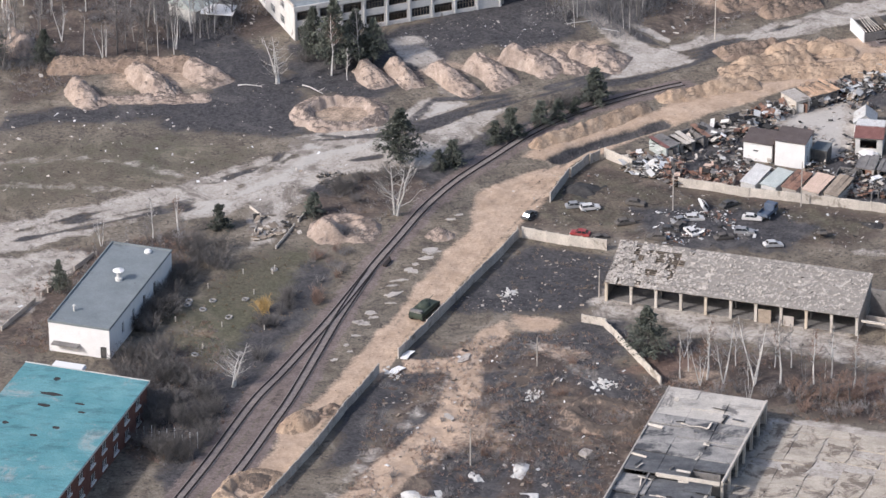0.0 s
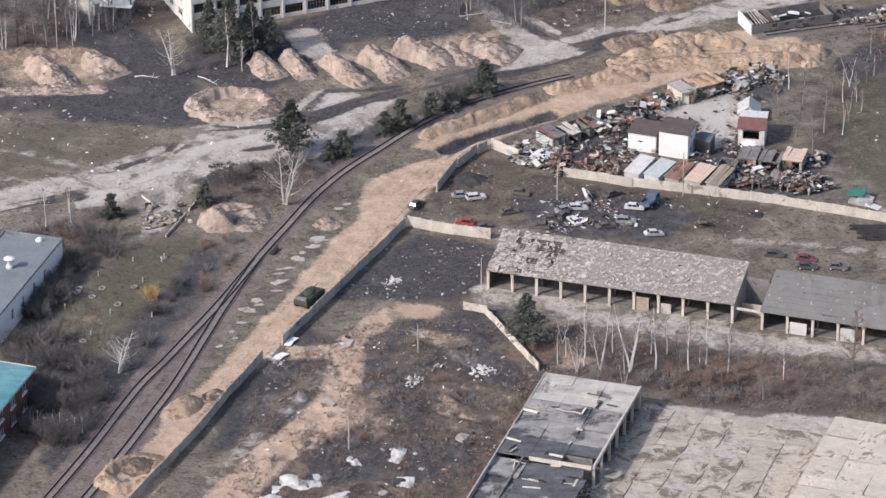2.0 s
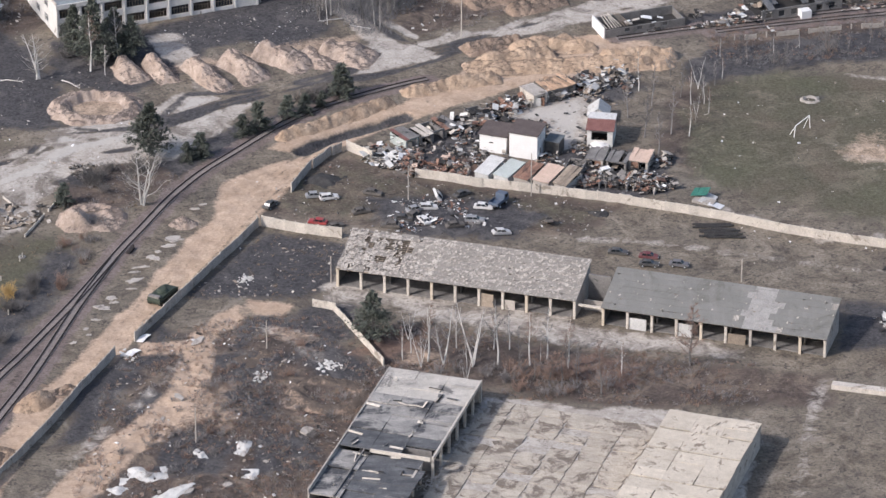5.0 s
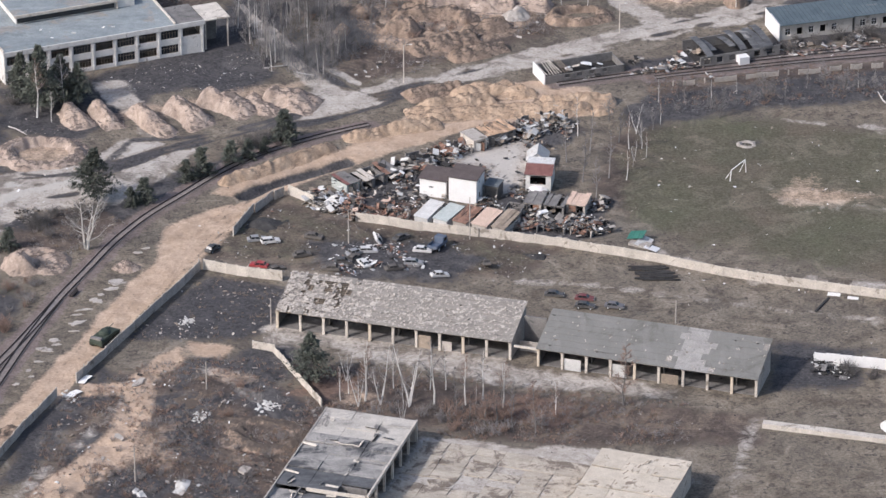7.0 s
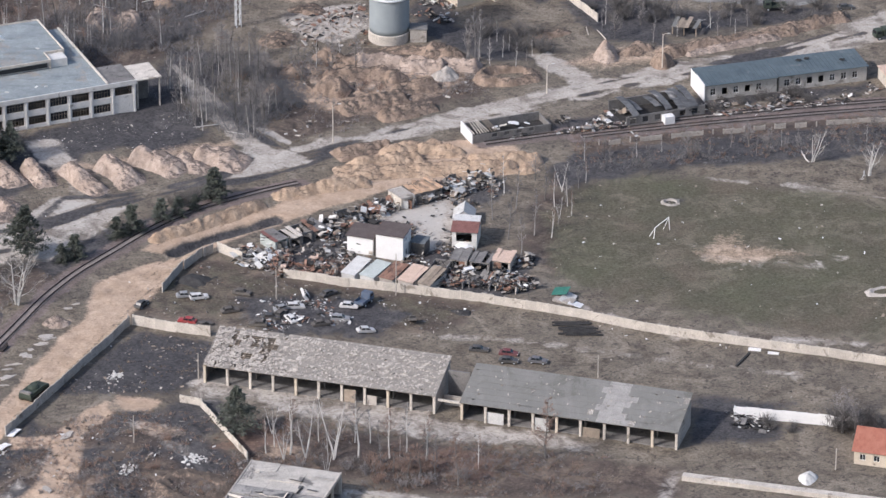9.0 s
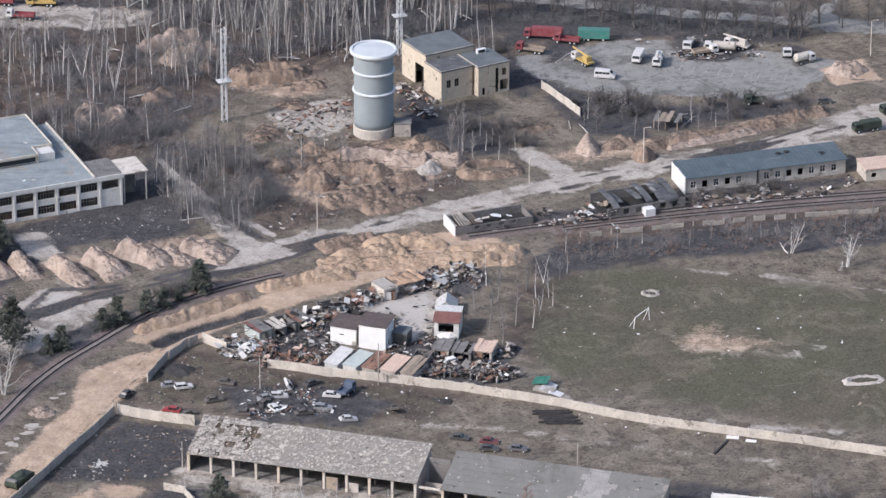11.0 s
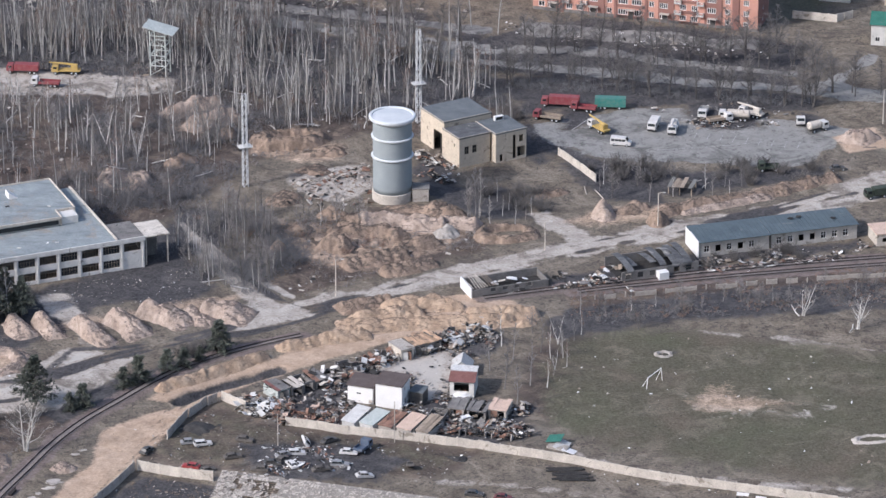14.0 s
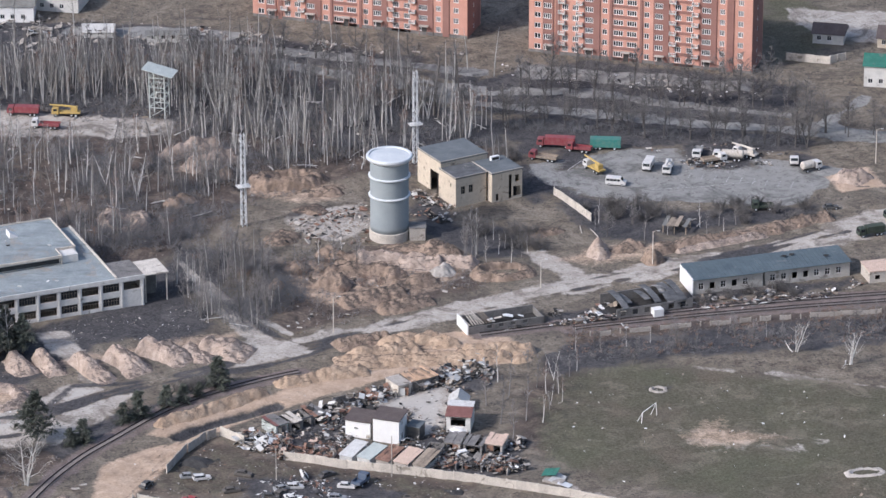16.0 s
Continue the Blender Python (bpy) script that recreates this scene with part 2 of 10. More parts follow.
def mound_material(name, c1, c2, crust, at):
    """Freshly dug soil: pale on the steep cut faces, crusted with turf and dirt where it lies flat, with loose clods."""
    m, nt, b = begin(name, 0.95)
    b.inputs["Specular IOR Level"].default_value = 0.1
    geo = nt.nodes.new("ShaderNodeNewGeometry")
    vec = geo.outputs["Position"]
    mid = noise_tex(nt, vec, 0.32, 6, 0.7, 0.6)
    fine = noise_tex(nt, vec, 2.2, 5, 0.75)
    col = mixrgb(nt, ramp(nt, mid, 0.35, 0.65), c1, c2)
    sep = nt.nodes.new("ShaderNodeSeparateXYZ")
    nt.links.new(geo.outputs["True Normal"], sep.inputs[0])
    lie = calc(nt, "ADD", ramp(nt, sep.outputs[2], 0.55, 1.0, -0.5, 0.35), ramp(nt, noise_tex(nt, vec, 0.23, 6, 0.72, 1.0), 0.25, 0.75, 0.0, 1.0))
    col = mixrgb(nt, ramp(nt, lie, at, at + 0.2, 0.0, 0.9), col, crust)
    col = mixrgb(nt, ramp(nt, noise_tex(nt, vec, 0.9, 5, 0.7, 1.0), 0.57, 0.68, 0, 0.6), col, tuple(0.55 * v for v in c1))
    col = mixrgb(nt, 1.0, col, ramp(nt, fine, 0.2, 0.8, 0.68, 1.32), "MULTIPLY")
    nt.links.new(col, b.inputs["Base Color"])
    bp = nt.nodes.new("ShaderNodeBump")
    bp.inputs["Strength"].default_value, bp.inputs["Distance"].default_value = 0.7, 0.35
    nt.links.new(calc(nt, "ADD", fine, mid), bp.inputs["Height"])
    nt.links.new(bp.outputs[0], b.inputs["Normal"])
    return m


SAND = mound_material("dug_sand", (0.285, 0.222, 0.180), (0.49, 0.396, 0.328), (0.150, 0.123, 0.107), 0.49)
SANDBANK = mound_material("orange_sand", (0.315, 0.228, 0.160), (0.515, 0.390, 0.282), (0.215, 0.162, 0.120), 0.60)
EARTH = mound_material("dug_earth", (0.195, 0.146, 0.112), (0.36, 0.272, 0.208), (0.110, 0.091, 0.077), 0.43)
YARD = surface("dirty_yard_concrete", (0.345, 0.303, 0.246), (0.505, 0.448, 0.37), 0.3, 0.9, stain=(0.175, 0.145, 0.118), stain_at=0.505, stain_scale=0.22, rand=0.09, grain=0.22, bump=0.3,
               streak=((0.29, 0.25, 0.205), (0.5, 1.4, 1.0), 0.5))
CONCRETE = surface("weathered_concrete", (0.34, 0.31, 0.275), (0.49, 0.445, 0.395), 0.4, 0.9, stain=(0.20, 0.175, 0.15), stain_at=0.58, rand=0.08)
PALECON = surface("pale_concrete", (0.46, 0.415, 0.36), (0.61, 0.56, 0.49), 0.4, 0.9, stain=(0.27, 0.235, 0.195), stain_at=0.57, rand=0.08)
# soot on burnt buildings; painted interior shade in the long sheds
DARKCON = surface("sooty_and_shaded_concrete", (0.125, 0.12, 0.115), (0.25, 0.235, 0.22), 0.4, 0.9, stain=(0.06, 0.06, 0.06), stain_at=0.6)
WHITE = surface("white_plaster", (0.72, 0.71, 0.69), (0.80, 0.79, 0.77), 0.4, 0.8, bump=0.05, stain=(0.5, 0.48, 0.45), stain_at=0.68, grain=0.08)
PLASTER = surface("soiled_plaster", (0.50, 0.49, 0.46), (0.66, 0.64, 0.60), 0.5, 0.85, bump=0.08, stain=(0.28, 0.27, 0.25), stain_at=0.62, grain=0.15)
YELBRICK = surface("yellow_brick", (0.50, 0.425, 0.33), (0.62, 0.54, 0.432), 0.7, 0.85, stain=(0.22, 0.18, 0.145), stain_at=0.58, grain=0.18)
TARROOF = surface("tar_roof", (0.105, 0.118, 0.125), (0.165, 0.180, 0.188), 0.25, 0.85, stain=(0.07, 0.07, 0.07), stain_at=0.62, stain_scale=0.2)
GREYROOF = surface("blue_grey_flat_roof", (0.165, 0.188, 0.197), (0.225, 0.250, 0.258), 0.2, 0.9, stain=(0.12, 0.135, 0.14), stain_at=0.60, stain_scale=0.12, grain=0.15)
TEAL = surface("teal_sheet_roof", (0.075, 0.225, 0.25), (0.155, 0.325, 0.345), 0.13, 0.8, stain=(0.27, 0.335, 0.335), stain_at=0.54, stain_scale=0.085, grain=0.25,
               streak=((0.045, 0.11, 0.125), (0.22, 0.5, 0.3), 0.55))
BLUEROOF = surface("blue_grey_sheet_roof", (0.075, 0.100, 0.115), (0.115, 0.145, 0.160), 0.3, 0.7, stain=(0.15, 0.165, 0.17), stain_at=0.60, grain=0.15)
SLATE = surface("old_fibre_cement", (0.175, 0.172, 0.158), (0.215, 0.210, 0.193), 0.25, 0.9, stain=(0.150, 0.146, 0.130), stain_at=0.52, stain_scale=0.12, grain=0.15, streak=((0.25, 0.243, 0.228), (0.5, 0.12, 0.12), 0.5))
FLAKED = surface("flaking_fibre_cement", (0.215, 0.198, 0.174), (0.29, 0.265, 0.235), 0.5, 0.9, stain=(0.50, 0.452, 0.395), stain_at=0.53, stain_scale=1.1)
WORNPATCH = surface("bleached_fibre_cement", (0.27, 0.258, 0.24), (0.36, 0.345, 0.322), 0.4, 0.9, stain=(0.20, 0.192, 0.178), stain_at=0.56, stain_scale=0.6)
SLATEPALE = surface("broken_fibre_cement", (0.36, 0.322, 0.28), (0.59, 0.54, 0.475), 0.9, 0.9, stain=(0.17, 0.152, 0.135), stain_at=0.50, stain_scale=1.3)
DARK = surface("charred_and_near_black", (0.030, 0.029, 0.028), (0.055, 0.052, 0.05), 0.6, 0.95)
WOOD = surface("grey_timber", (0.22, 0.18, 0.14), (0.34, 0.28, 0.22), 1.2, 0.9, rand=0.25)
RAWWOOD = surface("bare_roof_boards", (0.36, 0.235, 0.15), (0.50, 0.345, 0.23), 1.0, 0.9, stain=(0.13, 0.10, 0.08), stain_at=0.52, rand=0.4)
RUST = surface("rusted_sheet", (0.185, 0.10, 0.072), (0.30, 0.185, 0.135), 0.7, 0.85, stain=(0.12, 0.075, 0.06), stain_at=0.55, rand=0.25)
RAIL = surface("rail_steel", (0.030, 0.026, 0.025), (0.052, 0.043, 0.040), 1.0, 0.85, 0.0, bump=0)
SLEEPER = surface("sleeper_concrete", (0.175, 0.155, 0.148), (0.27, 0.245, 0.235), 1.0, 0.9)
BROWNROOF = surface("brown_roof", (0.088, 0.070, 0.066), (0.125, 0.102, 0.095), 0.5, 0.8)
REDROOF = surface("red_sheet_roof", (0.16, 0.075, 0.065), (0.23, 0.115, 0.10), 0.6, 0.8, stain=(0.12, 0.06, 0.055), stain_at=0.58)
ORANGEROOF = surface("orange_tile_roof", (0.28, 0.105, 0.072), (0.36, 0.155, 0.11), 0.8, 0.85, stain=(0.2, 0.09, 0.07), stain_at=0.6)
GREENROOF = surface("green_sheet_roof", (0.03, 0.125, 0.095), (0.05, 0.17, 0.13), 0.5, 0.65, stain=(0.12, 0.15, 0.13), stain_at=0.6)
SILVER = surface("pale_sheet", (0.46, 0.455, 0.435), (0.60, 0.59, 0.565), 0.6, 0.9, 0.0, bump=0.05, stain=(0.35, 0.3, 0.26), stain_at=0.6, rand=0.1)
AQUA = surface("pale_aqua_sheet", (0.39, 0.425, 0.40), (0.50, 0.53, 0.50), 0.6, 0.95, bump=0.05, stain=(0.33, 0.31, 0.28), stain_at=0.58)
SALMON = surface("salmon_sheet", (0.50, 0.37, 0.29), (0.62, 0.47, 0.375), 0.6, 0.8, bump=0.1, stain=(0.3, 0.22, 0.18), stain_at=0.6)
TOWERGREY = surface("grey_tower_sheet", (0.268, 0.300, 0.312), (0.310, 0.342, 0.350), 0.25, 0.9, 0.0, bump=0.03, stain=(0.26, 0.285, 0.30), stain_at=0.70, grain=0.06,
                    streak=((0.25, 0.28, 0.30), (1.6, 1.6, 0.08), 0.15))
TOWERRIM = surface("pale_rim", (0.55, 0.58, 0.60), (0.66, 0.68, 0.69), 0.4, 0.5, bump=0, grain=0.06)
BRICKRED = surface("orange_red_brick", (0.50, 0.265, 0.20), (0.60, 0.335, 0.262), 0.12, 0.85, bump=0.05, grain=0.1)
# brown bays and piers, and the painted shade of the block's right side
BRICKDARK = surface("brown_and_shaded_brick", (0.24, 0.125, 0.105), (0.31, 0.17, 0.14), 0.12, 0.85, bump=0.05, grain=0.08)
FRAMEWHITE = surface("white_window_frame", (0.74, 0.73, 0.71), (0.8, 0.79, 0.77), 1.0, 0.5, bump=0, grain=0.04)
BARKWHITE = surface("birch_bark", (0.52, 0.50, 0.47), (0.70, 0.68, 0.64), 1.5, 0.9, stain=(0.08, 0.075, 0.07), stain_at=0.6, stain_scale=1.5, rand=0.15)
BARKDARK = surface("dark_bark", (0.105, 0.098, 0.093), (0.175, 0.163, 0.155), 1.5, 0.95, rand=0.25)
TWIG = surface("grey_twigs", (0.185, 0.172, 0.165), (0.275, 0.258, 0.248), 0.5, 0.95, bump=0, rand=0.25)
TWIGRED = surface("reddish_twigs", (0.20, 0.135, 0.105), (0.28, 0.195, 0.155), 0.5, 0.95, bump=0, rand=0.2)
TWIGPALE = surface("pale_twigs", (0.30, 0.275, 0.245), (0.42, 0.39, 0.35), 0.5, 0.95, bump=0, rand=0.2)
YELLOWLEAF = surface("yellow_buds", (0.42, 0.28, 0.10), (0.55, 0.38, 0.16), 0.8, 0.9, bump=0)
NEEDLE = surface("conifer_needles", (0.072, 0.080, 0.066), (0.116, 0.127, 0.102), 0.8, 0.9, bump=0, rand=0.25)
STRAW = surface("dry_weeds", (0.16, 0.122, 0.088), (0.27, 0.21, 0.15), 0.15, 0.95, bump=0)
MILGREEN = surface("faded_army_paint", (0.036, 0.047, 0.036), (0.068, 0.082, 0.062), 0.8, 0.7, grain=0.15)
RUBBER = surface("black_rubber", (0.022, 0.022, 0.022), (0.04, 0.038, 0.036), 1.0, 0.9)
SCHOOLROOF = surface("blue_grey_roof_felt", (0.205, 0.232, 0.24), (0.315, 0.345, 0.348), 0.2, 0.85, stain=(0.29, 0.275, 0.25), stain_at=0.55, stain_scale=0.12, streak=((0.13, 0.15, 0.16), (0.12, 0.5, 0.3), 0.6))
SCHOOLWALL = surface("soiled_white_render", (0.56, 0.545, 0.51), (0.72, 0.70, 0.665), 0.5, 0.88, bump=0.1, stain=(0.30, 0.28, 0.25), stain_at=0.60, grain=0.16)
STOREROOF = surface("sunlit_roof_slabs", (0.47, 0.41, 0.33), (0.63, 0.56, 0.46), 0.35, 0.9, stain=(0.25, 0.205, 0.16), stain_at=0.57, stain_scale=0.35, rand=0.08, grain=0.18)
FELTPALE = surface("bleached_roof_felt", (0.40, 0.37, 0.325), (0.55, 0.51, 0.455), 0.35, 0.9, stain=(0.17, 0.16, 0.15), stain_at=0.54, stain_scale=0.16, streak=((0.20, 0.19, 0.18), (0.15, 0.5, 0.5), 0.75))
FELTMID = surface("patched_roof_felt", (0.20, 0.195, 0.185), (0.36, 0.34, 0.315), 0.3, 0.9, stain=(0.075, 0.076, 0.08), stain_at=0.48, stain_scale=0.12, streak=((0.46, 0.43, 0.39), (0.15, 0.5, 0.5), 0.7))
FELTDARK = surface("sooty_roof_felt", (0.075, 0.078, 0.084), (0.16, 0.162, 0.165), 0.3, 0.9, stain=(0.33, 0.315, 0.295), stain_at=0.58, stain_scale=0.14, streak=((0.045, 0.046, 0.05), (0.15, 0.5, 0.5), 0.6))
GLASSDARK, _nt, _b = begin("dark_window_glass", 0.08)
_b.inputs["Base Color"].default_value = (0.02, 0.024, 0.028, 1)
_b.inputs["Specular IOR Level"].default_value = 0.5
LATTICE = surface("galvanised_steel", (0.50, 0.52, 0.53), (0.62, 0.63, 0.63), 1.0, 0.6, 0.0, bump=0, grain=0.08)
RUBBLE = surface("mixed_rubble", (0.27, 0.245, 0.215), (0.44, 0.40, 0.355), 0.9, 0.95, rand=0.3)
BLACKHEAP = surface("black_ash", (0.035, 0.034, 0.034), (0.07, 0.067, 0.065), 0.8, 0.95, bump=0.5)


def paint(name, c, rough=0.45):
    """Vehicle paint with dust and scratches."""
    dusty = tuple(0.65 * v + 0.35 * d for v, d in zip(c, (0.30, 0.26, 0.22)))
    return surface(name, c, dusty, 0.9, rough, bump=0.03, grain=0.1, local=True)


CARWHITE = paint("white_car_paint", (0.66, 0.65, 0.63))
CARSILVER = paint("silver_car_paint", (0.27, 0.28, 0.29))
CARBURNT = paint("burnt_car_shell", (0.095, 0.088, 0.082), 0.9)
CARDARK = paint("dark_car_paint", (0.045, 0.05, 0.055))
CARRED = paint("red_car_paint", (0.34, 0.03, 0.035))
CARBLUE = paint("blue_truck_paint", (0.055, 0.095, 0.16), 0.7)
CARYELLOW = paint("yellow_machine_paint", (0.52, 0.36, 0.10))
CARGREEN = paint("green_trailer_paint", (0.03, 0.20, 0.17))
TRUCKRED = paint("red_truck_paint", (0.24, 0.035, 0.05))

DARKRED = paint("dark_red_car_paint", (0.13, 0.025, 0.035), 0.7)
CARGREY = paint("grey_car_paint", (0.12, 0.125, 0.14), 0.6)
WORNLINE = surface("worn_road_paint", (0.36, 0.355, 0.345), (0.52, 0.515, 0.50), 1.5, 0.9, bump=0, stain=(0.24, 0.235, 0.225), stain_at=0.5, stain_scale=1.2)
TWIGDARK = surface("dark_grey_twigs", (0.140, 0.139, 0.144), (0.218, 0.214, 0.219), 0.5, 0.95, bump=0)
RENDER = surface("soiled_beige_render", (0.36, 0.34, 0.308), (0.50, 0.475, 0.435), 0.5, 0.88, bump=0.1, stain=(0.22, 0.20, 0.175), stain_at=0.57, grain=0.18)
# ---- the ground: one sheet to the horizon ----
SAND_ZONES = [
    [(-114.5, -150), (-111.5, -136), (-105.5, -124), (-104, -112), (-97, -102), (-89.3, -82), (-83, -67.4), (-76.5, -47.6), (-68.6, -29.7), (-67.6, -11.3), (-55.6, -0.4), (-46, 3),
     (-49.6, -8.5), (-56.8, -23), (-62.6, -40), (-71.6, -60), (-78.2, -74.6), (-83.5, -88.8), (-91.9, -105), (-98.8, -122.8), (-105, -150)],
    [(-86, -152), (-97, -152), (-91.7, -140.3), (-82.6, -122.7), (-74.7, -108.2), (-71.1, -92.2), (-72.3, -89.9), (-80.1, -90.7), (-81.1, -85.5), (-71.3, -84.5), (-65.8, -74.0), (-61.3, -69.7), (-59.5, -74.9), (-65.1, -84.0), (-65.0, -97.9), (-66.7, -110.3), (-71.3, -119.3), (-76.5, -130.2), (-82.1, -140.3)],
    [(-57, 6), (-48.3, 16.5), (-36, 25), (-27, 30), (-17, 41), (-10, 55), (2.8, 63), (15.9, 68), (30, 64), (34, 49), (22, 45), (2, 41), (-11, 31), (-23.6, 22), (-36, 12), (-48, 1)],
    [(-50, -69), (-60, -66), (-58, -72), (-52, -75)],
    [(116, 172), (128, 178), (132, 165), (120, 160)],
]
TAN_ZONES = [  # thin dry soil, half sand
    [(-125.5, -75.5), (-122.8, -73), (-119.4, -74.8), (-120.4, -77.8), (-123.6, -78.2)],
    [(-79, -31.5), (-76, -27.5), (-70, -28.5), (-69.5, -33.5), (-74, -34)],
    [(-71.4, -95), (-67.6, -90), (-63, -104.5), (-61, -109), (-56.5, -118), (-59.7, -123), (-65, -120.6), (-70.6, -127), (-76, -132), (-78, -130), (-74.5, -116)],
    [(-51, -106.7), (-49, -102), (-45.5, -106.7), (-46.5, -113.6), (-43, -120), (-46.4, -119), (-50, -113.6)],
    [(-38, -101), (-35.4, -97), (-34, -109), (-38, -119), (-40, -118), (-37.5, -111)],
    [(66.7, 6.8), (76.5, 13), (86, 10.5), (95, 7.5), (100, 3.8), (92, -0.5), (81, -2), (72, -0.5)],
    [(-33, 118), (-14, 111), (14.7, 120), (22, 108), (14.6, 96), (2, 84), (-11, 78), (-31, 92)],
    [(-97, 38), (-84, 42), (-70, 44), (-56, 51), (-38, 58), (-36, 68), (-50, 66), (-66, 60), (-84, 52), (-97, 48)],
    [(-150, 36), (-128, 36), (-122, 44), (-132, 52), (-152, 50)], [(-108, 26), (-98, 18), (-86, 24), (-88, 36), (-104, 36)],
    [(-44, 160), (-30, 176), (-12, 168), (-14, 152), (-30, 150)], [(-66, 176), (-50, 192), (-40, 186), (-52, 172)],
    [(40, 112), (52, 124), (70, 126), (112, 146), (114, 138), (74, 116), (56, 108)],
    [(-65.5, -101.3), (-60.0, -100.6), (-56.1, -103.5), (-57.7, -108.0), (-64.3, -108.1)],
    [(-51.1, -106.8), (-47.8, -100.0), (-45.7, -107.9), (-46.8, -120.1), (-49.5, -115.7)],
    [(-66.4, -120.3), (-59.9, -115.8), (-55.5, -122.4), (-62.0, -125.7)],
    [(-39.1, -107.8), (-36.9, -108.9), (-38.2, -122.2), (-40.4, -122.2)],
    [(-88.1, -120.5), (-81.9, -109.4), (-80.6, -113.8), (-86.9, -124.9)],
    [(-55.6, -76.8), (-42.0, -79.0), (-43.2, -86.1), (-53.3, -86.2)],
    [(-62.4, -67.3), (-53.3, -72.0), (-60.1, -76.8), (-64.6, -74.5)],
    [(-26.4, -86.0), (-16.5, -88.2), (-17.9, -97.5), (-27.8, -95.2)],
    [(-126.6, -72.7), (-119.7, -71.4), (-117.9, -76.7), (-124.9, -78.5)],
]
PATHS = [[(-54.8, 112), (-47.7, 95), (-40, 80)], [(-47.4, 98.4), (-41.5, 87.2), (-31.6, 73.3), (-25, 65.5)]]  # two narrow paths beside the school
BRIGHT_ZONES = [[(-128, -17), (-120, -12.7), (-110.6, -3), (-106.5, 10), (-104.8, 13.5), (-97.8, 11.3), (-88, 20), (-77, 34.8), (-70, 32), (-76, 22), (-87, 8.6), (-97.4, 5.6), (-103, -1.5), (-111, -11), (-120, -21), (-128.6, -23.7)],
                [(-1.6, 22.3), (1, 26.7), (13.3, 32.7), (13.3, 12.4), (6.7, 3.3), (5.9, 19.5)]]
PALE_ZONES = [
    [(-122.7, -13), (-111.4, 2), (-107, 15.8), (-102, 18), (-86.5, 23), (-78, 27.3), (-65.6, 31), (-60.6, 29), (-65.5, 22), (-72.7, 9.5), (-79.9, 1), (-89.5, -2), (-96.8, -3), (-101.3, -8.9), (-111.7, -17)],
    [(-200, -42), (-166.8, -28), (-144, -15.9), (-121, -0.9), (-109.3, 8.8), (-104, -1), (-115.5, -13), (-128.3, -18.5), (-143, -27.8), (-158.7, -38.2), (-185, -52)],
    [(-165, -42), (-151.7, -38.2), (-146.8, -40.7), (-156.4, -63.2), (-166, -80), (-190, -100), (-190, -50)],
    [(-115.5, -13), (-103.5, -13), (-109.6, -35), (-114.2, -37.8)],
    [(-8.9, -108.8), (5, -111), (28, -114.7), (45, -118), (43, -139), (40, -165), (-26, -165), (-19, -137)],
    [(-45, -61), (-40.6, -56), (5.4, -71.6), (12.5, -76.7), (46, -88), (44, -93), (30, -91), (17, -90), (5.3, -86), (-28, -73), (-30.6, -69), (-42.6, -69)],
    [(-24, 61), (1.2, 75), (30, 93), (52, 104.5), (66.8, 112), (89, 120), (107.7, 131), (131.7, 150), (170, 175), (170, 150), (129.4, 130), (109.6, 120), (89, 113), (66.4, 101), (44, 90), (29.8, 82), (1.3, 67), (-12.7, 58), (-21, 53)],
    [(-28, 144.5), (-8.5, 152.5), (-5, 136.7), (-14, 125), (-26, 132.8)],
    [(0.4, 21.8), (14, 31.7), (19.5, 28.4), (15.4, 18.5), (10, 10), (5, 16)],
    [(-59, 113.6), (-53, 106), (-39, 84), (-27, 62.5), (-18.4, 60.8), (-21, 54), (-32.3, 55.6), (-36, 62.5), (-45, 83)],
    [(34.7, 119), (39, 121), (50.4, 102), (44.5, 98.6)],
    [(-88, 66), (-82, 66), (-69, 38.5), (-74.4, 35)],
    [(-140, 226), (-95, 219.7), (-63, 213), (-60.8, 202.3), (-93.5, 200), (-140, 206)],
    [(39.4, -18.5), (46.8, -25), (64, -34), (110, -41), (109.6, -45), (63.8, -39.5), (45.4, -29)],
    [(75, 46), (98.7, 42), (121.5, 35), (150, 27), (150, 23), (121, 31.5), (98.4, 38.5), (75, 43.8)],
    [(114.6, 306), (170, 299), (170, 265), (141.7, 274), (127.7, 279), (115.5, 293)],
    [(-46, 40), (-30, 48), (-15, 57), (-8, 66), (-14, 70), (-28, 62), (-44, 58)],
]
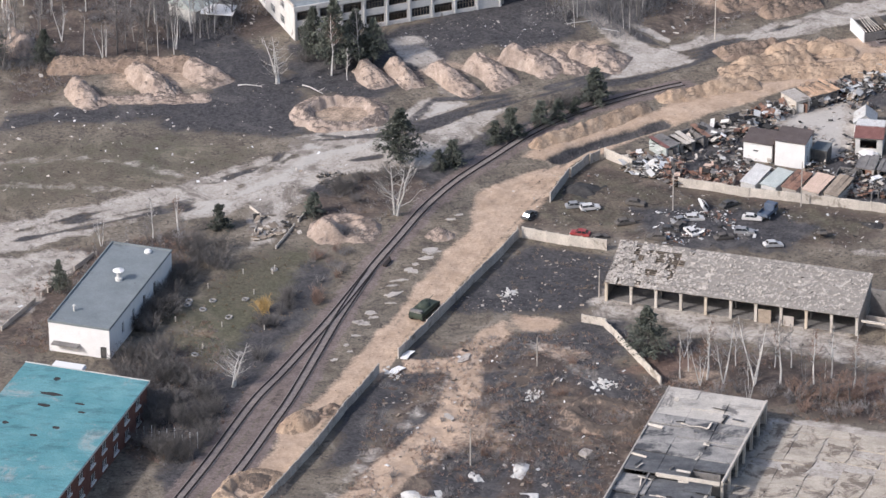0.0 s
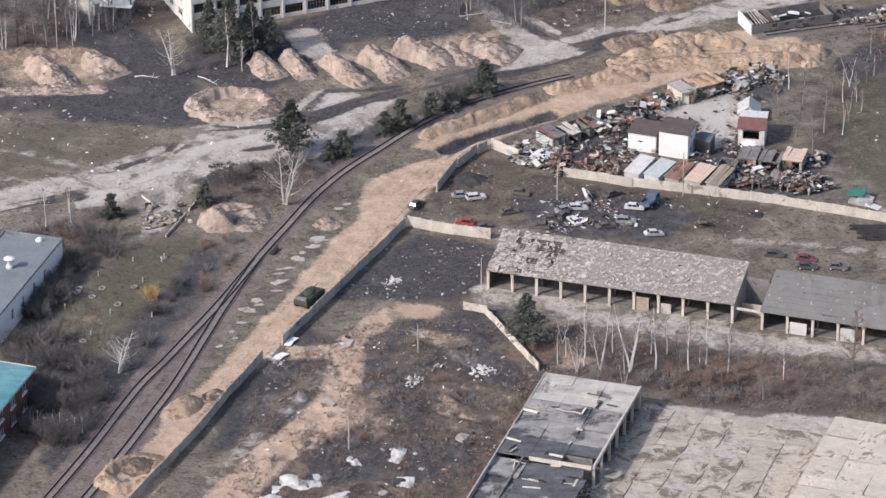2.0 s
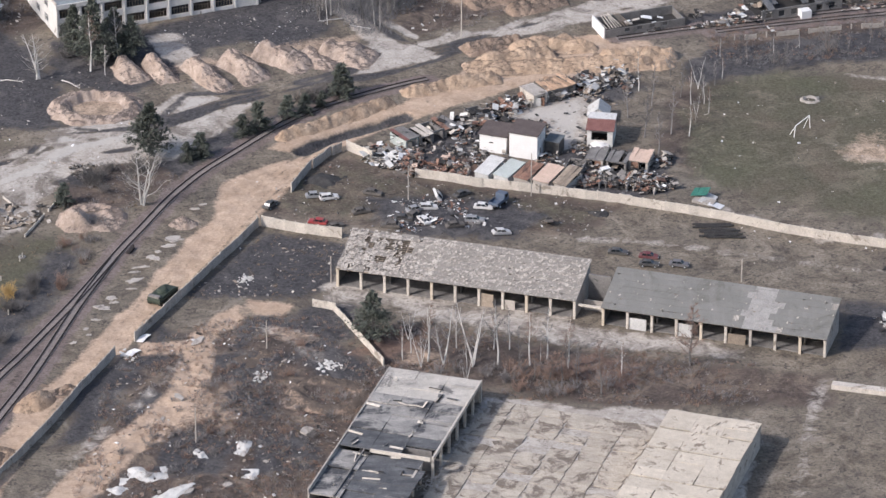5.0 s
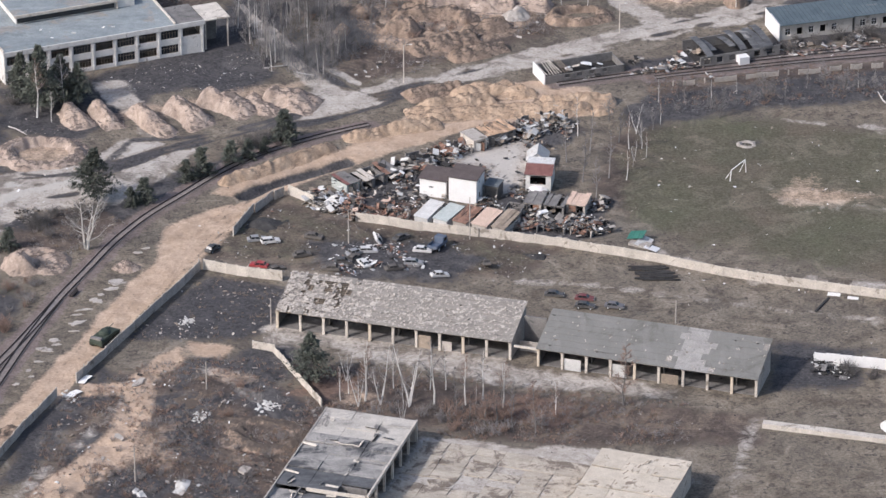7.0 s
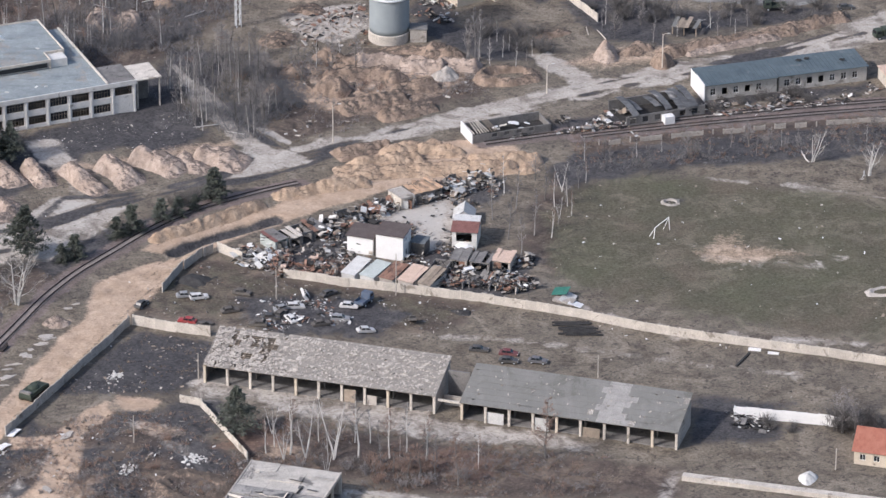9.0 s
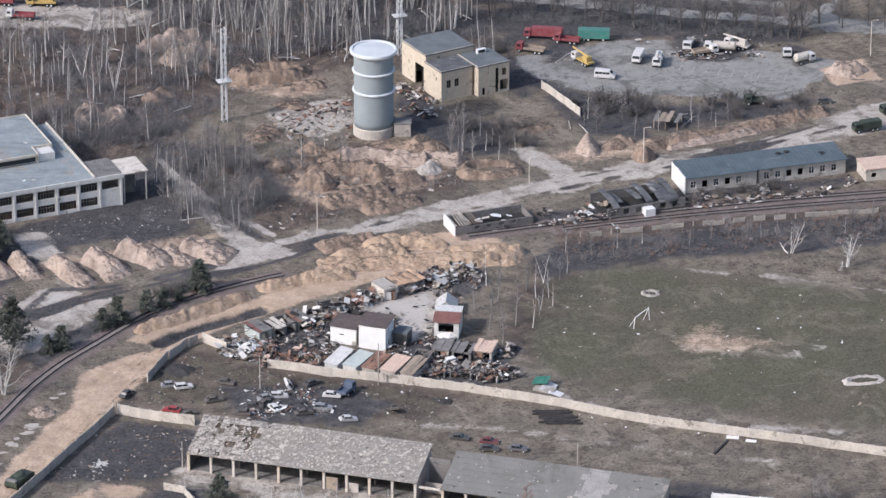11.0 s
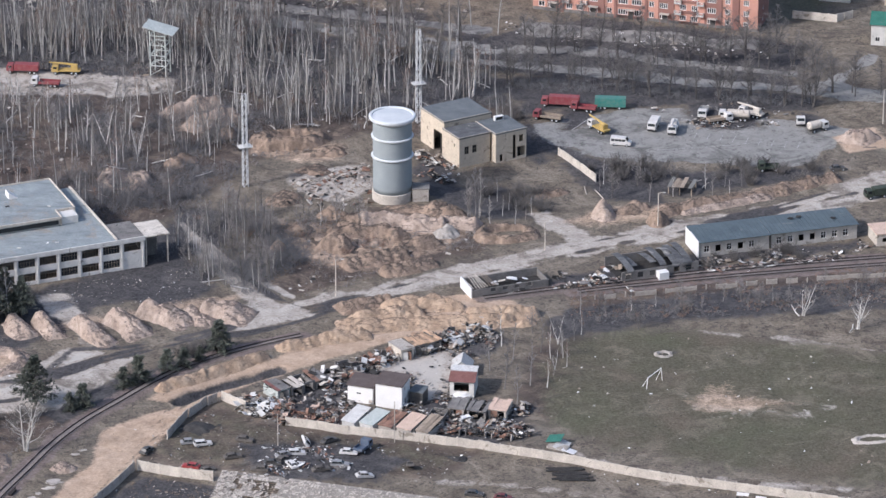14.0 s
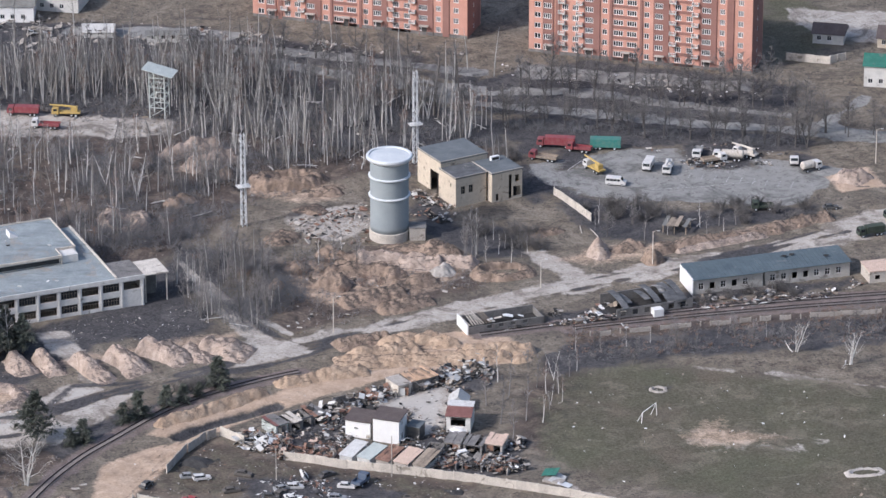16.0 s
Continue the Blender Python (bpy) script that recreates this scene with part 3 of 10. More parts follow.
DARK_ZONES = [
    [(-142.6, 64), (-125, 72), (-115, 60), (-108, 40), (-104, 18), (-112, 15.7), (-117.6, 27), (-131.4, 29.8), (-126, 41.4), (-133, 56)],
    [(-87.5, 69), (-66, 80), (-48, 84), (-44.4, 69), (-54.6, 58), (-66, 62), (-74, 58), (-76, 46), (-91, 33), (-109, 41), (-111, 62.7)],
    [(-58, -34.8), (-39.3, -42), (-40.7, -60), (-47, -66), (-60, -67), (-71.6, -64.9), (-66, -52.6)],
    [(-24, 8), (-10, 24), (8, 36), (18, 42), (22, 38), (6, 26), (-4, 22), (-14, 10), (-24, -2)],
    [(8, 4), (20, 8), (30, 4), (32, -14), (16, -17), (6, -10)],
    [(-170, 26), (-140, 32), (-128, 36), (-104, 20), (-108, 15), (-118, 24), (-140, 24), (-172, 18)],
    [(48, 152), (63, 149), (82, 147), (112, 149), (116, 142), (80, 138), (60, 134), (46, 140)],
    [(40, 78), (60, 86), (74, 92), (118, 101), (122, 97), (75, 86), (40, 72)],
    [(36, 50), (44, 60), (90, 72), (150, 80), (150, 66), (110, 58), (58, 49), (41, 40)],
    [(-75, 262), (-30, 256), (30, 214), (110, 196), (110, 190), (30, 203), (-30, 240), (-75, 250)],
    [(-107, -6), (-101, -4), (-95, -7), (-96, -12), (-104, -13)],
    [(-128.7, 68), (-118, 62), (-113.6, 40), (-109, 22.7), (-99, 15.6), (-112, 15.5), (-136, 19.5), (-137, 30), (-116.7, 30), (-119, 46), (-126, 52)],
    [(-61, -110), (-54.5, -109), (-52, -119), (-58.7, -118)], [(-66, -95), (-62, -91.5), (-55, -95), (-52, -106.7), (-61.4, -104.5)],
    [(-129, -86), (-119, -95.7), (-114, -98), (-109.7, -95.6), (-114, -110), (-117, -128), (-123.6, -143)],
    [(-77, -78), (-72.5, -83), (-77.7, -95), (-82, -97.7), (-86.7, -118.6), (-89.8, -123), (-85, -107), (-80.5, -85.7)],
    [(-44, -68), (-37, -68), (-34, -85), (-46, -90), (-50.6, -78)],
    [(42, 150), (52, 134), (73, 130), (100, 140), (112, 150), (80, 148), (58, 152)],
    [(30, 212), (60, 207), (110, 195), (112, 201), (62, 213), (32, 216)],
    [(30, 250), (55, 262), (95, 248), (115, 240), (108, 216), (112, 204), (84, 206), (60, 212), (20, 222), (10, 236)],
    [(-118, 222), (-60, 210), (0, 190), (30, 194), (26, 216), (-40, 256), (-118, 258)], [(-150, 262), (-60, 268), (0, 250), (10, 262), (-60, 290), (-150, 300)],
    [(66, -66), (86, -70), (82, -86), (63, -90)],
    [(-82, -2), (-62, 20), (-42, 37), (-39, 34), (-58, 11), (-77, -8)],
    [(-64, 84), (-44, 96), (-40, 120), (-56, 124), (-62, 104)],
    [(-36, 4), (-22, 9), (-8, 22), (-4, 14), (-12, 4), (8, -2), (20, 6), (34, 2), (33, -16), (24, -18), (-10, -8), (-26, -8)], [(12, 36), (24, 46), (28, 40), (20, 28), (14, 30)],
    [(-36, -18), (-10, -18), (4, -26), (0, -38), (-30, -36)], [(34, 188), (60, 197), (114, 188), (112, 203), (60, 209), (30, 208)], [(34, 184), (44, 168), (48, 160), (42, 156), (32, 168)],
    [(-122, -100), (-112, -76), (-106, -56), (-102, -44), (-95, -46), (-99, -62), (-105, -82), (-112, -102), (-118, -120)],
    [(-104, 15), (-96, 13), (-84, 17), (-82, 21), (-94, 17), (-104, 19)],
    [(30, 206), (112, 192), (116, 198), (34, 214)],
    [(-66.1, -91.0), (-60.0, -89.1), (-53.3, -89.7), (-48.9, -92.0), (-53.3, -97.8), (-55.5, -100.1), (-62.2, -101.3), (-65.5, -97.9)],
    [(-63.2, -109.2), (-59.9, -105.8), (-53.3, -108.0), (-52.3, -115.8), (-55.5, -118.0), (-61.0, -114.7)],
    [(-62.3, -86.3), (-60.1, -75.6), (-54.4, -73.2), (-48.8, -75.5), (-42.0, -76.7), (-47.7, -80.3), (-55.6, -79.2), (-60.0, -88.6)],
    [(-88.7, -100.4), (-83.4, -93.5), (-79.9, -100.3), (-82.8, -113.8), (-88.0, -122.7), (-93.2, -129.3), (-92.6, -116.1)],
    [(-72.8, -122.6), (-66.4, -120.3), (-59.8, -128.9), (-61.9, -140.1), (-74.7, -140.2)],
    [(-47.7, -86.2), (-42.1, -81.4), (-37.7, -88.4), (-32.3, -97.6), (-37.9, -104.5), (-44.5, -100.0)],
    [(-53.4, -122.4), (-43.6, -122.3), (-42.7, -139.9), (-56.6, -140.0)],
    [(-82.8, -113.8), (-77.6, -104.8), (-74.2, -108.2), (-79.4, -120.4), (-82.6, -121.6)],
    [(-117.3, 275.4), (-63.1, 270.8), (-31.8, 264.4), (-2.5, 256.1), (23.3, 247.9), (23.3, 241.6), (-2.5, 251.5), (-31.7, 259.7), (-67.4, 260.6), (-116.2, 262.3)],
    [(63.0, 30.4), (68.2, 30.4), (68.2, 33.0), (63.0, 33.0)],
]
GREEN_ZONES = [
    [(36, 22), (42, 38), (52, 45), (75, 45), (117, 34), (160, 22), (160, -48), (110, -40), (77, -30), (52, -19), (38, -8)],
    [(-132, -70), (-124, -58), (-112, -42), (-102, -38), (-98, -48), (-101, -66), (-108, -86), (-118, -92)],
    [(108, 262), (118, 262), (135, 300), (110, 320), (104, 280)],
]
LAWN_ZONES = [[(-53.6, -4), (-40, 2), (-24.3, -9.5), (3.5, -16.6), (20, -23), (10, -36), (-6.6, -37), (-36.4, -33), (-56.5, -26)], [(-172, 12), (-135, 18), (-112, 8), (-120, -4), (-144, -14), (-172, -26)]]  # thin grass over soil
SOOT_ZONES = [  # burnt ground and asphalt
    [(3.5, 161.0), (13.3, 159.1), (17.7, 137.5), (28.9, 137.6), (37.4, 114.8), (22.1, 114.8), (11.8, 126.0), (4.7, 135.5)],
    [(28.7, 189.7), (35.4, 179.4), (41.1, 155.2), (37.2, 151.3), (31.4, 163.1)],
    [(77.4, 199.2), (85.4, 202.0), (101.1, 199.3), (99.8, 178.2), (92.8, 174.2), (83.2, 176.8), (77.7, 183.3)],
    [(43.6, 168.8), (49.7, 159.9), (60.0, 149.8), (71.0, 139.9), (70.3, 122.9), (53.6, 127.6), (43.1, 147.2)],
    [(44.3, 201.7), (53.6, 196.4), (55.2, 183.2), (47.2, 175.3), (43.7, 175.3)],
    [(106.9, 196.7), (115.9, 186.1), (116.2, 175.6), (106.6, 178.2)],
    [(59.7, 200.5), (76.5, 200.6), (78.2, 193.9), (65.3, 192.5)],
    [(-86.3, 70.3), (-62, 96), (-62.1, 106.7), (-53.7, 102.8), (-49.6, 81.1), (-53.1, 69.9), (-62.8, 65.0), (-80.5, 61.2)],
]
ASPHALT_ZONES = [
    
    [(35.7, 181), (40, 168.7), (47.4, 158.5), (64, 154.5), (83.5, 152.5), (106, 150.5), (117.5, 164.6), (123, 177), (114, 183), (78, 193.7), (59, 191.6)],
    [(-66, 268), (-33, 263), (0, 245), (20, 238), (46, 240), (61, 236), (77, 228.5), (93, 224), (110, 219.5), (110, 215.5), (93, 220), (77, 224.5), (60, 231), (46, 234.5), (20, 232), (0, 238), (-36, 256), (-66, 261)],
    [(8, 234), (40, 225.5), (60, 220), (84, 213.5), (107, 209.5), (112, 211), (121, 213), (131, 206), (170, 205), (170, 196), (131, 196), (122, 197), (112, 203.5), (84, 209), (60, 215), (40, 221), (8, 229)],
    [(-63.4, 277.4), (-32.1, 271.8), (-2.6, 263.5), (26.6, 254.3), (26.5, 248.8), (-2.5, 257.0), (-31.9, 265.7), (-63.1, 271.8)], [(-31.7, 258.8), (-2.4, 250.6), (26.5, 240.7), (26.4, 236.2), (-2.4, 246.0), (-31.6, 254.7)], [(-98.7, 289.7), (-69.0, 289.8), (-39.0, 284.1), (-38.8, 277.5), (-68.5, 280.2), (-98.2, 283.0)],
    [(119, 213), (131, 233.5), (134, 232), (122.5, 212)],
    [(34.2, 258.1), (66.2, 252.8), (101.0, 243.1), (100.6, 236.0), (65.9, 242.0), (34.1, 248.1)],
]
RUST_ZONES = [[(-24, -6), (-14, 1), (-9, -3), (-12, -10), (-22, -7)],
              [(-30, -80), (-22, -84), (-30, -92), (-38, -90)], [(10, -90), (22, -94), (20, -106), (4, -100)]]
SCRUB_ZONES = [
    [(-84, -95), (-70, -80), (-46, -74), (-30, -98), (-22, -130), (-40, -160), (-90, -160)],
    [(-40, -74), (5, -87), (60, -100), (60, -112), (10, -112), (-20, -100), (-32, -95)],
    [(-170, 30), (-172, 140), (-110, 240), (0, 240), (34, 185), (20, 170), (-10, 175), (-40, 150), (-58, 116), (-110, 70), (-150, 52)],
    [(-34, 78), (-30, 110), (-10, 118), (16, 112), (24, 98), (-8, 76), (-24, 66)],
    [(44, 68), (80, 76), (150, 86), (150, 70), (100, 60), (44, 54)],
    [(-138, -90), (-122, -70), (-112, -100), (-122, -128), (-134, -122)],
    [(-166, -80), (-150, -40), (-128, -30), (-124, -40), (-140, -60), (-155, -84)],
    [(-96, -30), (-84, -20), (-74, -6), (-82, 0), (-98, -6), (-104, -20)],
]
YARD_ZONES = [
    [(34, 36), (48, 42), (52, 22), (44, 2), (37, -8), (30, 4), (32, 20)],
    [(-53.6, -4), (-40, 2), (-24.3, -9.5), (3.5, -16.6), (20, -23), (10, -36), (-6.6, -37), (-36.4, -33), (-56.5, -26)],
]
RAIL_MAIN = curve_through([(-126.5, -154), (-122.4, -142.6), (-116.9, -126.4), (-110.0, -104), (-105.0, -92.0), (-100.4, -80.2), (-95.8, -68.2), (-91.5, -55.9), (-87.4, -43.9), (-83.3, -33),
                           (-79.2, -21.8), (-75.3, -13.1), (-70.8, -4.9), (-65.2, 3.3), (-56.6, 15.8), (-48.2, 25.2), (-38.5, 32.6), (-28.2, 39), (-22, 42.2)])
RAIL_BRANCH = curve_through([(-119.3, -154), (-115.3, -142.6), (-109.8, -125.9), (-106.5, -115), (-103.0, -103.4), (-100.1, -92), (-97.3, -80.2), (-94.4, -68.2), (-91.2, -56.8), (-88.6, -48)])
RAIL_FAR = curve_through([(22.5, 64.9), (43.9, 71.7), (58.2, 75.6), (87.2, 83.4), (126.2, 91), (200, 103)])
RAIL_FAR_SIDE = curve_through([(46, 68.6), (58.1, 72.0), (86.9, 79.0), (125.8, 86.4), (200, 98)])


RUTS = [curve_through(l) for l in (
    [(-110.1, 11.6), (-110.5, 1.9), (-114.7, -5.8), (-120.4, -11.2), (-128.5, -15.8), (-141.2, -22.0), (-155.0, -27.4), (-166.4, -31.9)],
    [(-170, -34), (-144, -20), (-124, -8), (-112, 2), (-106, 12), (-98, 14), (-86, 17), (-66, 29), (-48, 40), (-33, 52), (-14, 61), (30, 85), (60, 101), (90, 115), (130, 140)],
    [(-170, -38), (-140, -24), (-120, -12), (-108, 4), (-94, 12), (-80, 22), (-60, 35), (-40, 48), (-20, 60), (0, 71), (30, 89), (60, 105), (90, 118), (130, 146)],
    [(-120, 30), (-112, 20), (-100, 15.5), (-86, 17), (-80, 27), (-76, 34), (-62, 36), (-46, 44)],
    [(-112, -2), (-110, 8), (-108, 20), (-112, 40)], [(-106, 4), (-106.5, 16), (-110, 30)],
    
    [(-20, 56), (10, 73), (40, 90), (70, 105), (100, 122), (130, 138)], [(-126, 20), (-140, 24), (-170, 24)],
    [(-40, 84), (-30, 66), (-18, 57)], [(-128, 32), (-122, 44), (-128, 60)], [(-60, 38), (-40, 42), (-24, 50), (-10, 62)], [(-128, -20), (-114, -12), (-106, -4), (-98, 2), (-88, 6)], [(-122, -10), (-112, -4), (-107, 6), (-100, 9)], [(-92, 8), (-80, 18), (-70, 28)])]
LIGHT_RUTS = [curve_through(l) for l in (
    [(12, -38), (30, -41), (60, -49), (90, -57)], [(-64, -74), (-70, -90), (-78, -108), (-90, -132), (-97, -150)], [(-40, -96), (-52, -82), (-64, -76)],
    [(-172, 2), (-150, 4), (-130, -4), (-118, -8)], [(60, -102), (56, -120), (52, -150)], [(70, 8), (90, 6), (104, 2)], [(72, 3), (84, 0), (98, -2)], [(78, -3), (90, 4), (100, 8)], [(80, 6), (86, -4)], [(-168, -8), (-140, -12), (-124, -18)])]


def beside(line, off):
    """A line laid off to the right of another."""
    out = []
    for i, (x, y) in enumerate(line):
        a, b = line[max(i - 1, 0)], line[min(i + 1, len(line) - 1)]
        d = math.hypot(b[0] - a[0], b[1] - a[1])
        out.append((x + off * (b[1] - a[1]) / d, y - off * (b[0] - a[0]) / d))
    return out


SAND_TRACK = [(-97, -118), (-89, -98), (-83, -80), (-76, -62), (-69, -44), (-62, -26), (-56, -12), (-50, -2), (-43, 8)]
SAND_RUTS = [curve_through(beside(SAND_TRACK, o)) for o in (-2.9, -1.1, 0.9, 2.6)]
TRENCH = [(-49.5, 5.0), (-44.5, 10.8), (-39.3, 14.3), (-34.0, 18.2), (-27.4, 22.4)]


def step01(d, soft):
    t = np.clip(d / soft * 0.5 + 0.5, 0, 1)
    return t * t * (3 - 2 * t)


def shares_at(x, y):
    """Shares of the eight soils."""
    w = np.zeros((*np.shape(x), 8))
    wob = (fbm(x / 7, y / 7, 3) - 0.5) * 5.0
    for k, zones, soft in ((0, SAND_ZONES, 3.0), (1, PALE_ZONES, 3.0), (2, DARK_ZONES, 6.0), (3, GREEN_ZONES, 14.0), (5, ASPHALT_ZONES, 1.5), (6, SCRUB_ZONES + YARD_ZONES, 8.0), (7, RUST_ZONES, 4.0)):
        for z in zones:
            thin = 0.62 if k == 1 and (z is PALE_ZONES[5] or z is PALE_ZONES[13] or z is PALE_ZONES[14]) else 1.0
            w[..., k] = np.maximum(w[..., k], thin * step01(inside(z, x, y) + wob * (0.5 if k == 0 else 1.0), soft))
    for z in TAN_ZONES:
        w[..., 0] = np.maximum(w[..., 0], 0.56 * step01(inside(z, x, y) + wob, 6.0))
    for z in BRIGHT_ZONES:
        w[..., 1] = np.maximum(w[..., 1], 1.5 * step01(inside(z, x, y) + wob * 0.5, 3.0))
    w[..., 0] = np.maximum(w[..., 0], 0.22 * step01(inside(GREEN_ZONES[1], x, y) + wob, 8.0))
    for line in PATHS:
        w[..., 1] = np.maximum(w[..., 1], 1.2 * step01(0.9 - away(line, x, y) + wob * 0.12, 1.0))
    for z in LAWN_ZONES:
        w[..., 3] = np.maximum(w[..., 3], 0.5 * step01(inside(z, x, y) + wob, 6.0))
    # burst of pale soil thrown out over the turf
    bx, by = x - 77.5, (y - 11.0) * 1.15
    far, turn = np.hypot(bx, by), np.arctan2(by, bx)
    reach = 4.0 + 19.0 * fbm(np.cos(turn) * 3.1 + 7, np.sin(turn) * 3.1 + 3, 3) ** 1.6
    w[..., 0] = np.maximum(w[..., 0], 0.46 * np.clip(1.2 - far / reach, 0, 1))
    for z in SOOT_ZONES:
        r = step01(inside(z, x, y) + wob, 5.0)
        w[..., 5] *= 1 - 0.75 * r
        w[..., 2] = np.maximum(w[..., 2], 0.85 * r)
    for line in (RAIL_MAIN, RAIL_BRANCH, RAIL_FAR, RAIL_FAR_SIDE):
        w[..., 4] = np.maximum(w[..., 4], step01(2.9 - away(line, x, y) + wob * 0.25, 2.0))
    w[..., 0] = np.minimum(w[..., 0], 1 - 0.8 * w[..., 4])
    gap = fbm(x / 11 + 40, y / 11, 3)
    for line in RUTS:
        r = step01(0.55 + 1.6 * np.clip(gap - 0.45, 0, 1) * 3 - away(line, x, y) + wob * 0.2, 1.0) * np.clip((gap - 0.30) * 6, 0, 1)
        w[..., 1] *= 1 - 0.75 * r
        w[..., 0] *= 1 - 0.45 * r
        w[..., 2] = np.maximum(w[..., 2], 0.7 * r)
    for line in SAND_RUTS:
        w[..., 0] *= 1 - 0.52 * step01(0.36 - away(line, x, y), 0.6)
    # trench: brown soil, its shadow painted in with the full dark share
    r = step01(2.2 - away(TRENCH, x, y) + wob * 0.25, 1.4)
    w[..., 7] = np.maximum(w[..., 7], 0.25 * r)
    w[..., 0] *= 1 - 0.95 * r
    w[..., 2] = np.maximum(w[..., 2], r)
    for line in LIGHT_RUTS:
        w[..., 1] = np.maximum(w[..., 1], 0.5 * step01(2.2 - away(line, x, y) + wob * 0.7, 3.5))
    return w


def relief(x, y, w):
    """Height of the sheet: rough in scrub and dug soil, flat on roads."""
    flat = np.clip(w[..., 1] + w[..., 5] + w[..., 4], 0, 1)
    rough = 0.10 + 0.30 * w[..., 6] + 0.18 * w[..., 0] + 0.10 * w[..., 2]
    z = (fbm(x / 2.6, y / 2.6, 4) - 0.5) * 2 * rough * (1 - 0.75 * flat)
    far = np.hypot(x, y - 80)
    z = z + (fbm(x / 19 + 5, y / 19, 3) - 0.5) * 0.5 * (1 - flat)
    z = z - 2.0 * step01(1.7 - away(TRENCH, x, y), 1.2)
    return z * np.clip((900 - far) / 400, 0, 1) - 0.02


def axis_steps(lo, hi, step, far):
    core = np.arange(lo, hi + step / 2, step)
    out = [s * far * (k / 14) ** 3 for k in range(1, 15) for s in (1,)]
    return np.concatenate([[lo - o for o in out[::-1]], core, [hi + o for o in out]])


SHEET = {}


def build_ground():
    xs = axis_steps(-185, 155, 0.7, 3500)
    ys = axis_steps(-155, 330, 0.7, 3500)
    ys = ys[(ys <= 205) | (np.arange(len(ys)) % 2 == 0)]
    gx, gy = np.meshgrid(xs, ys)
    w = shares_at(gx, gy)
    gz = relief(gx, gy, w)
    n, m = len(ys), len(xs)
    co = np.stack([gx, gy, gz], -1).reshape(-1, 3)
    idx = np.arange(n * m).reshape(n, m)
    quads = np.stack([idx[:-1, :-1], idx[:-1, 1:], idx[1:, 1:], idx[1:, :-1]], -1).reshape(-1, 4)
    me = bpy.data.meshes.new("ground")
    me.vertices.add(len(co))
    me.vertices.foreach_set("co", co.ravel())
    me.loops.add(quads.size)
    me.loops.foreach_set("vertex_index", quads.ravel())
    me.polygons.add(len(quads))
    me.polygons.foreach_set("loop_start", np.arange(0, quads.size, 4))
    me.polygons.foreach_set("loop_total", np.full(len(quads), 4))
    me.polygons.foreach_set("use_smooth", np.ones(len(quads), bool))
    me.update()
    flat = w.reshape(-1, 8)
    for name, sl in (("zones_a", slice(0, 4)), ("zones_b", slice(4, 8))):
        a = me.attributes.new(name, "FLOAT_COLOR", "POINT")
        a.data.foreach_set("color", flat[:, sl].ravel())
    me.materials.append(GROUND)
    SHEET.update(x=xs, y=ys, z=gz)
    ob = new("ground", me)
    tagged(ob, "bare spring soil with sand, turf, soot and worn concrete", "ground", kind="structure")


build_ground()


def yard_slabs():
    """Cast slabs of the concrete yard, some sunk, tilted or lost."""
    b = thing("concrete_yard", "cracked yard of pale concrete slabs with weeds in the joints", "pavement", -8.9, -109.5, 0, -18.2, kind="structure")
    rng = random.Random(5)
    shapes = []
    for v in range(4):
        bm = bmesh.new()
        w, d = 5.8, 2.85
        ring = [(0.02, 0.02), (w + 0.1, 0.02), (w + 0.1, d + 0.08), (0.02, d + 0.08)] if v == 0 else [(0.5 * v - 0.4, 0), (w * 0.55, 0.0), (w - 0.2 * v, 0.15 * v), (w, d - 0.1), (w * 0.4, d), (0, d - 0.35 * v)]
        prism(bm, ring, -0.2, 0.12)
        shapes.append(mesh_of("slab", bm, YARD))
    for i in range(8):
        for j in range(17):
            if rng.random() < 0.05 or (i, j) in ((2, 4), (3, 4), (2, 5), (5, 9), (6, 9), (1, 11)):
                continue
            part("slab", shapes[rng.choice((0, 0, 0, 0, 1, 2, 3))], None, b,
                 m=pose(0.4 + i * 5.95, -3.2 - j * 2.97, 0.04 + rng.uniform(-0.03, 0.03), rng.uniform(-0.6, 0.6), rng.uniform(-0.3, 0.3), rng.uniform(-0.5, 0.5)))


yard_slabs()


def gz(x, y):
    """Ground height at a place."""
    return float(gzs([x], [y])[0])


def gzs(x, y):
    x, y = np.asarray(x, float), np.asarray(y, float)
    i = np.clip(np.searchsorted(SHEET["x"], x) - 1, 0, len(SHEET["x"]) - 2)
    j = np.clip(np.searchsorted(SHEET["y"], y) - 1, 0, len(SHEET["y"]) - 2)
    fx = (x - SHEET["x"][i]) / (SHEET["x"][i + 1] - SHEET["x"][i])
    fy = (y - SHEET["y"][j]) / (SHEET["y"][j + 1] - SHEET["y"][j])
    z = SHEET["z"]
    return (z[j, i] * (1 - fx) + z[j, i + 1] * fx) * (1 - fy) + (z[j + 1, i] * (1 - fx) + z[j + 1, i + 1] * fx) * fy


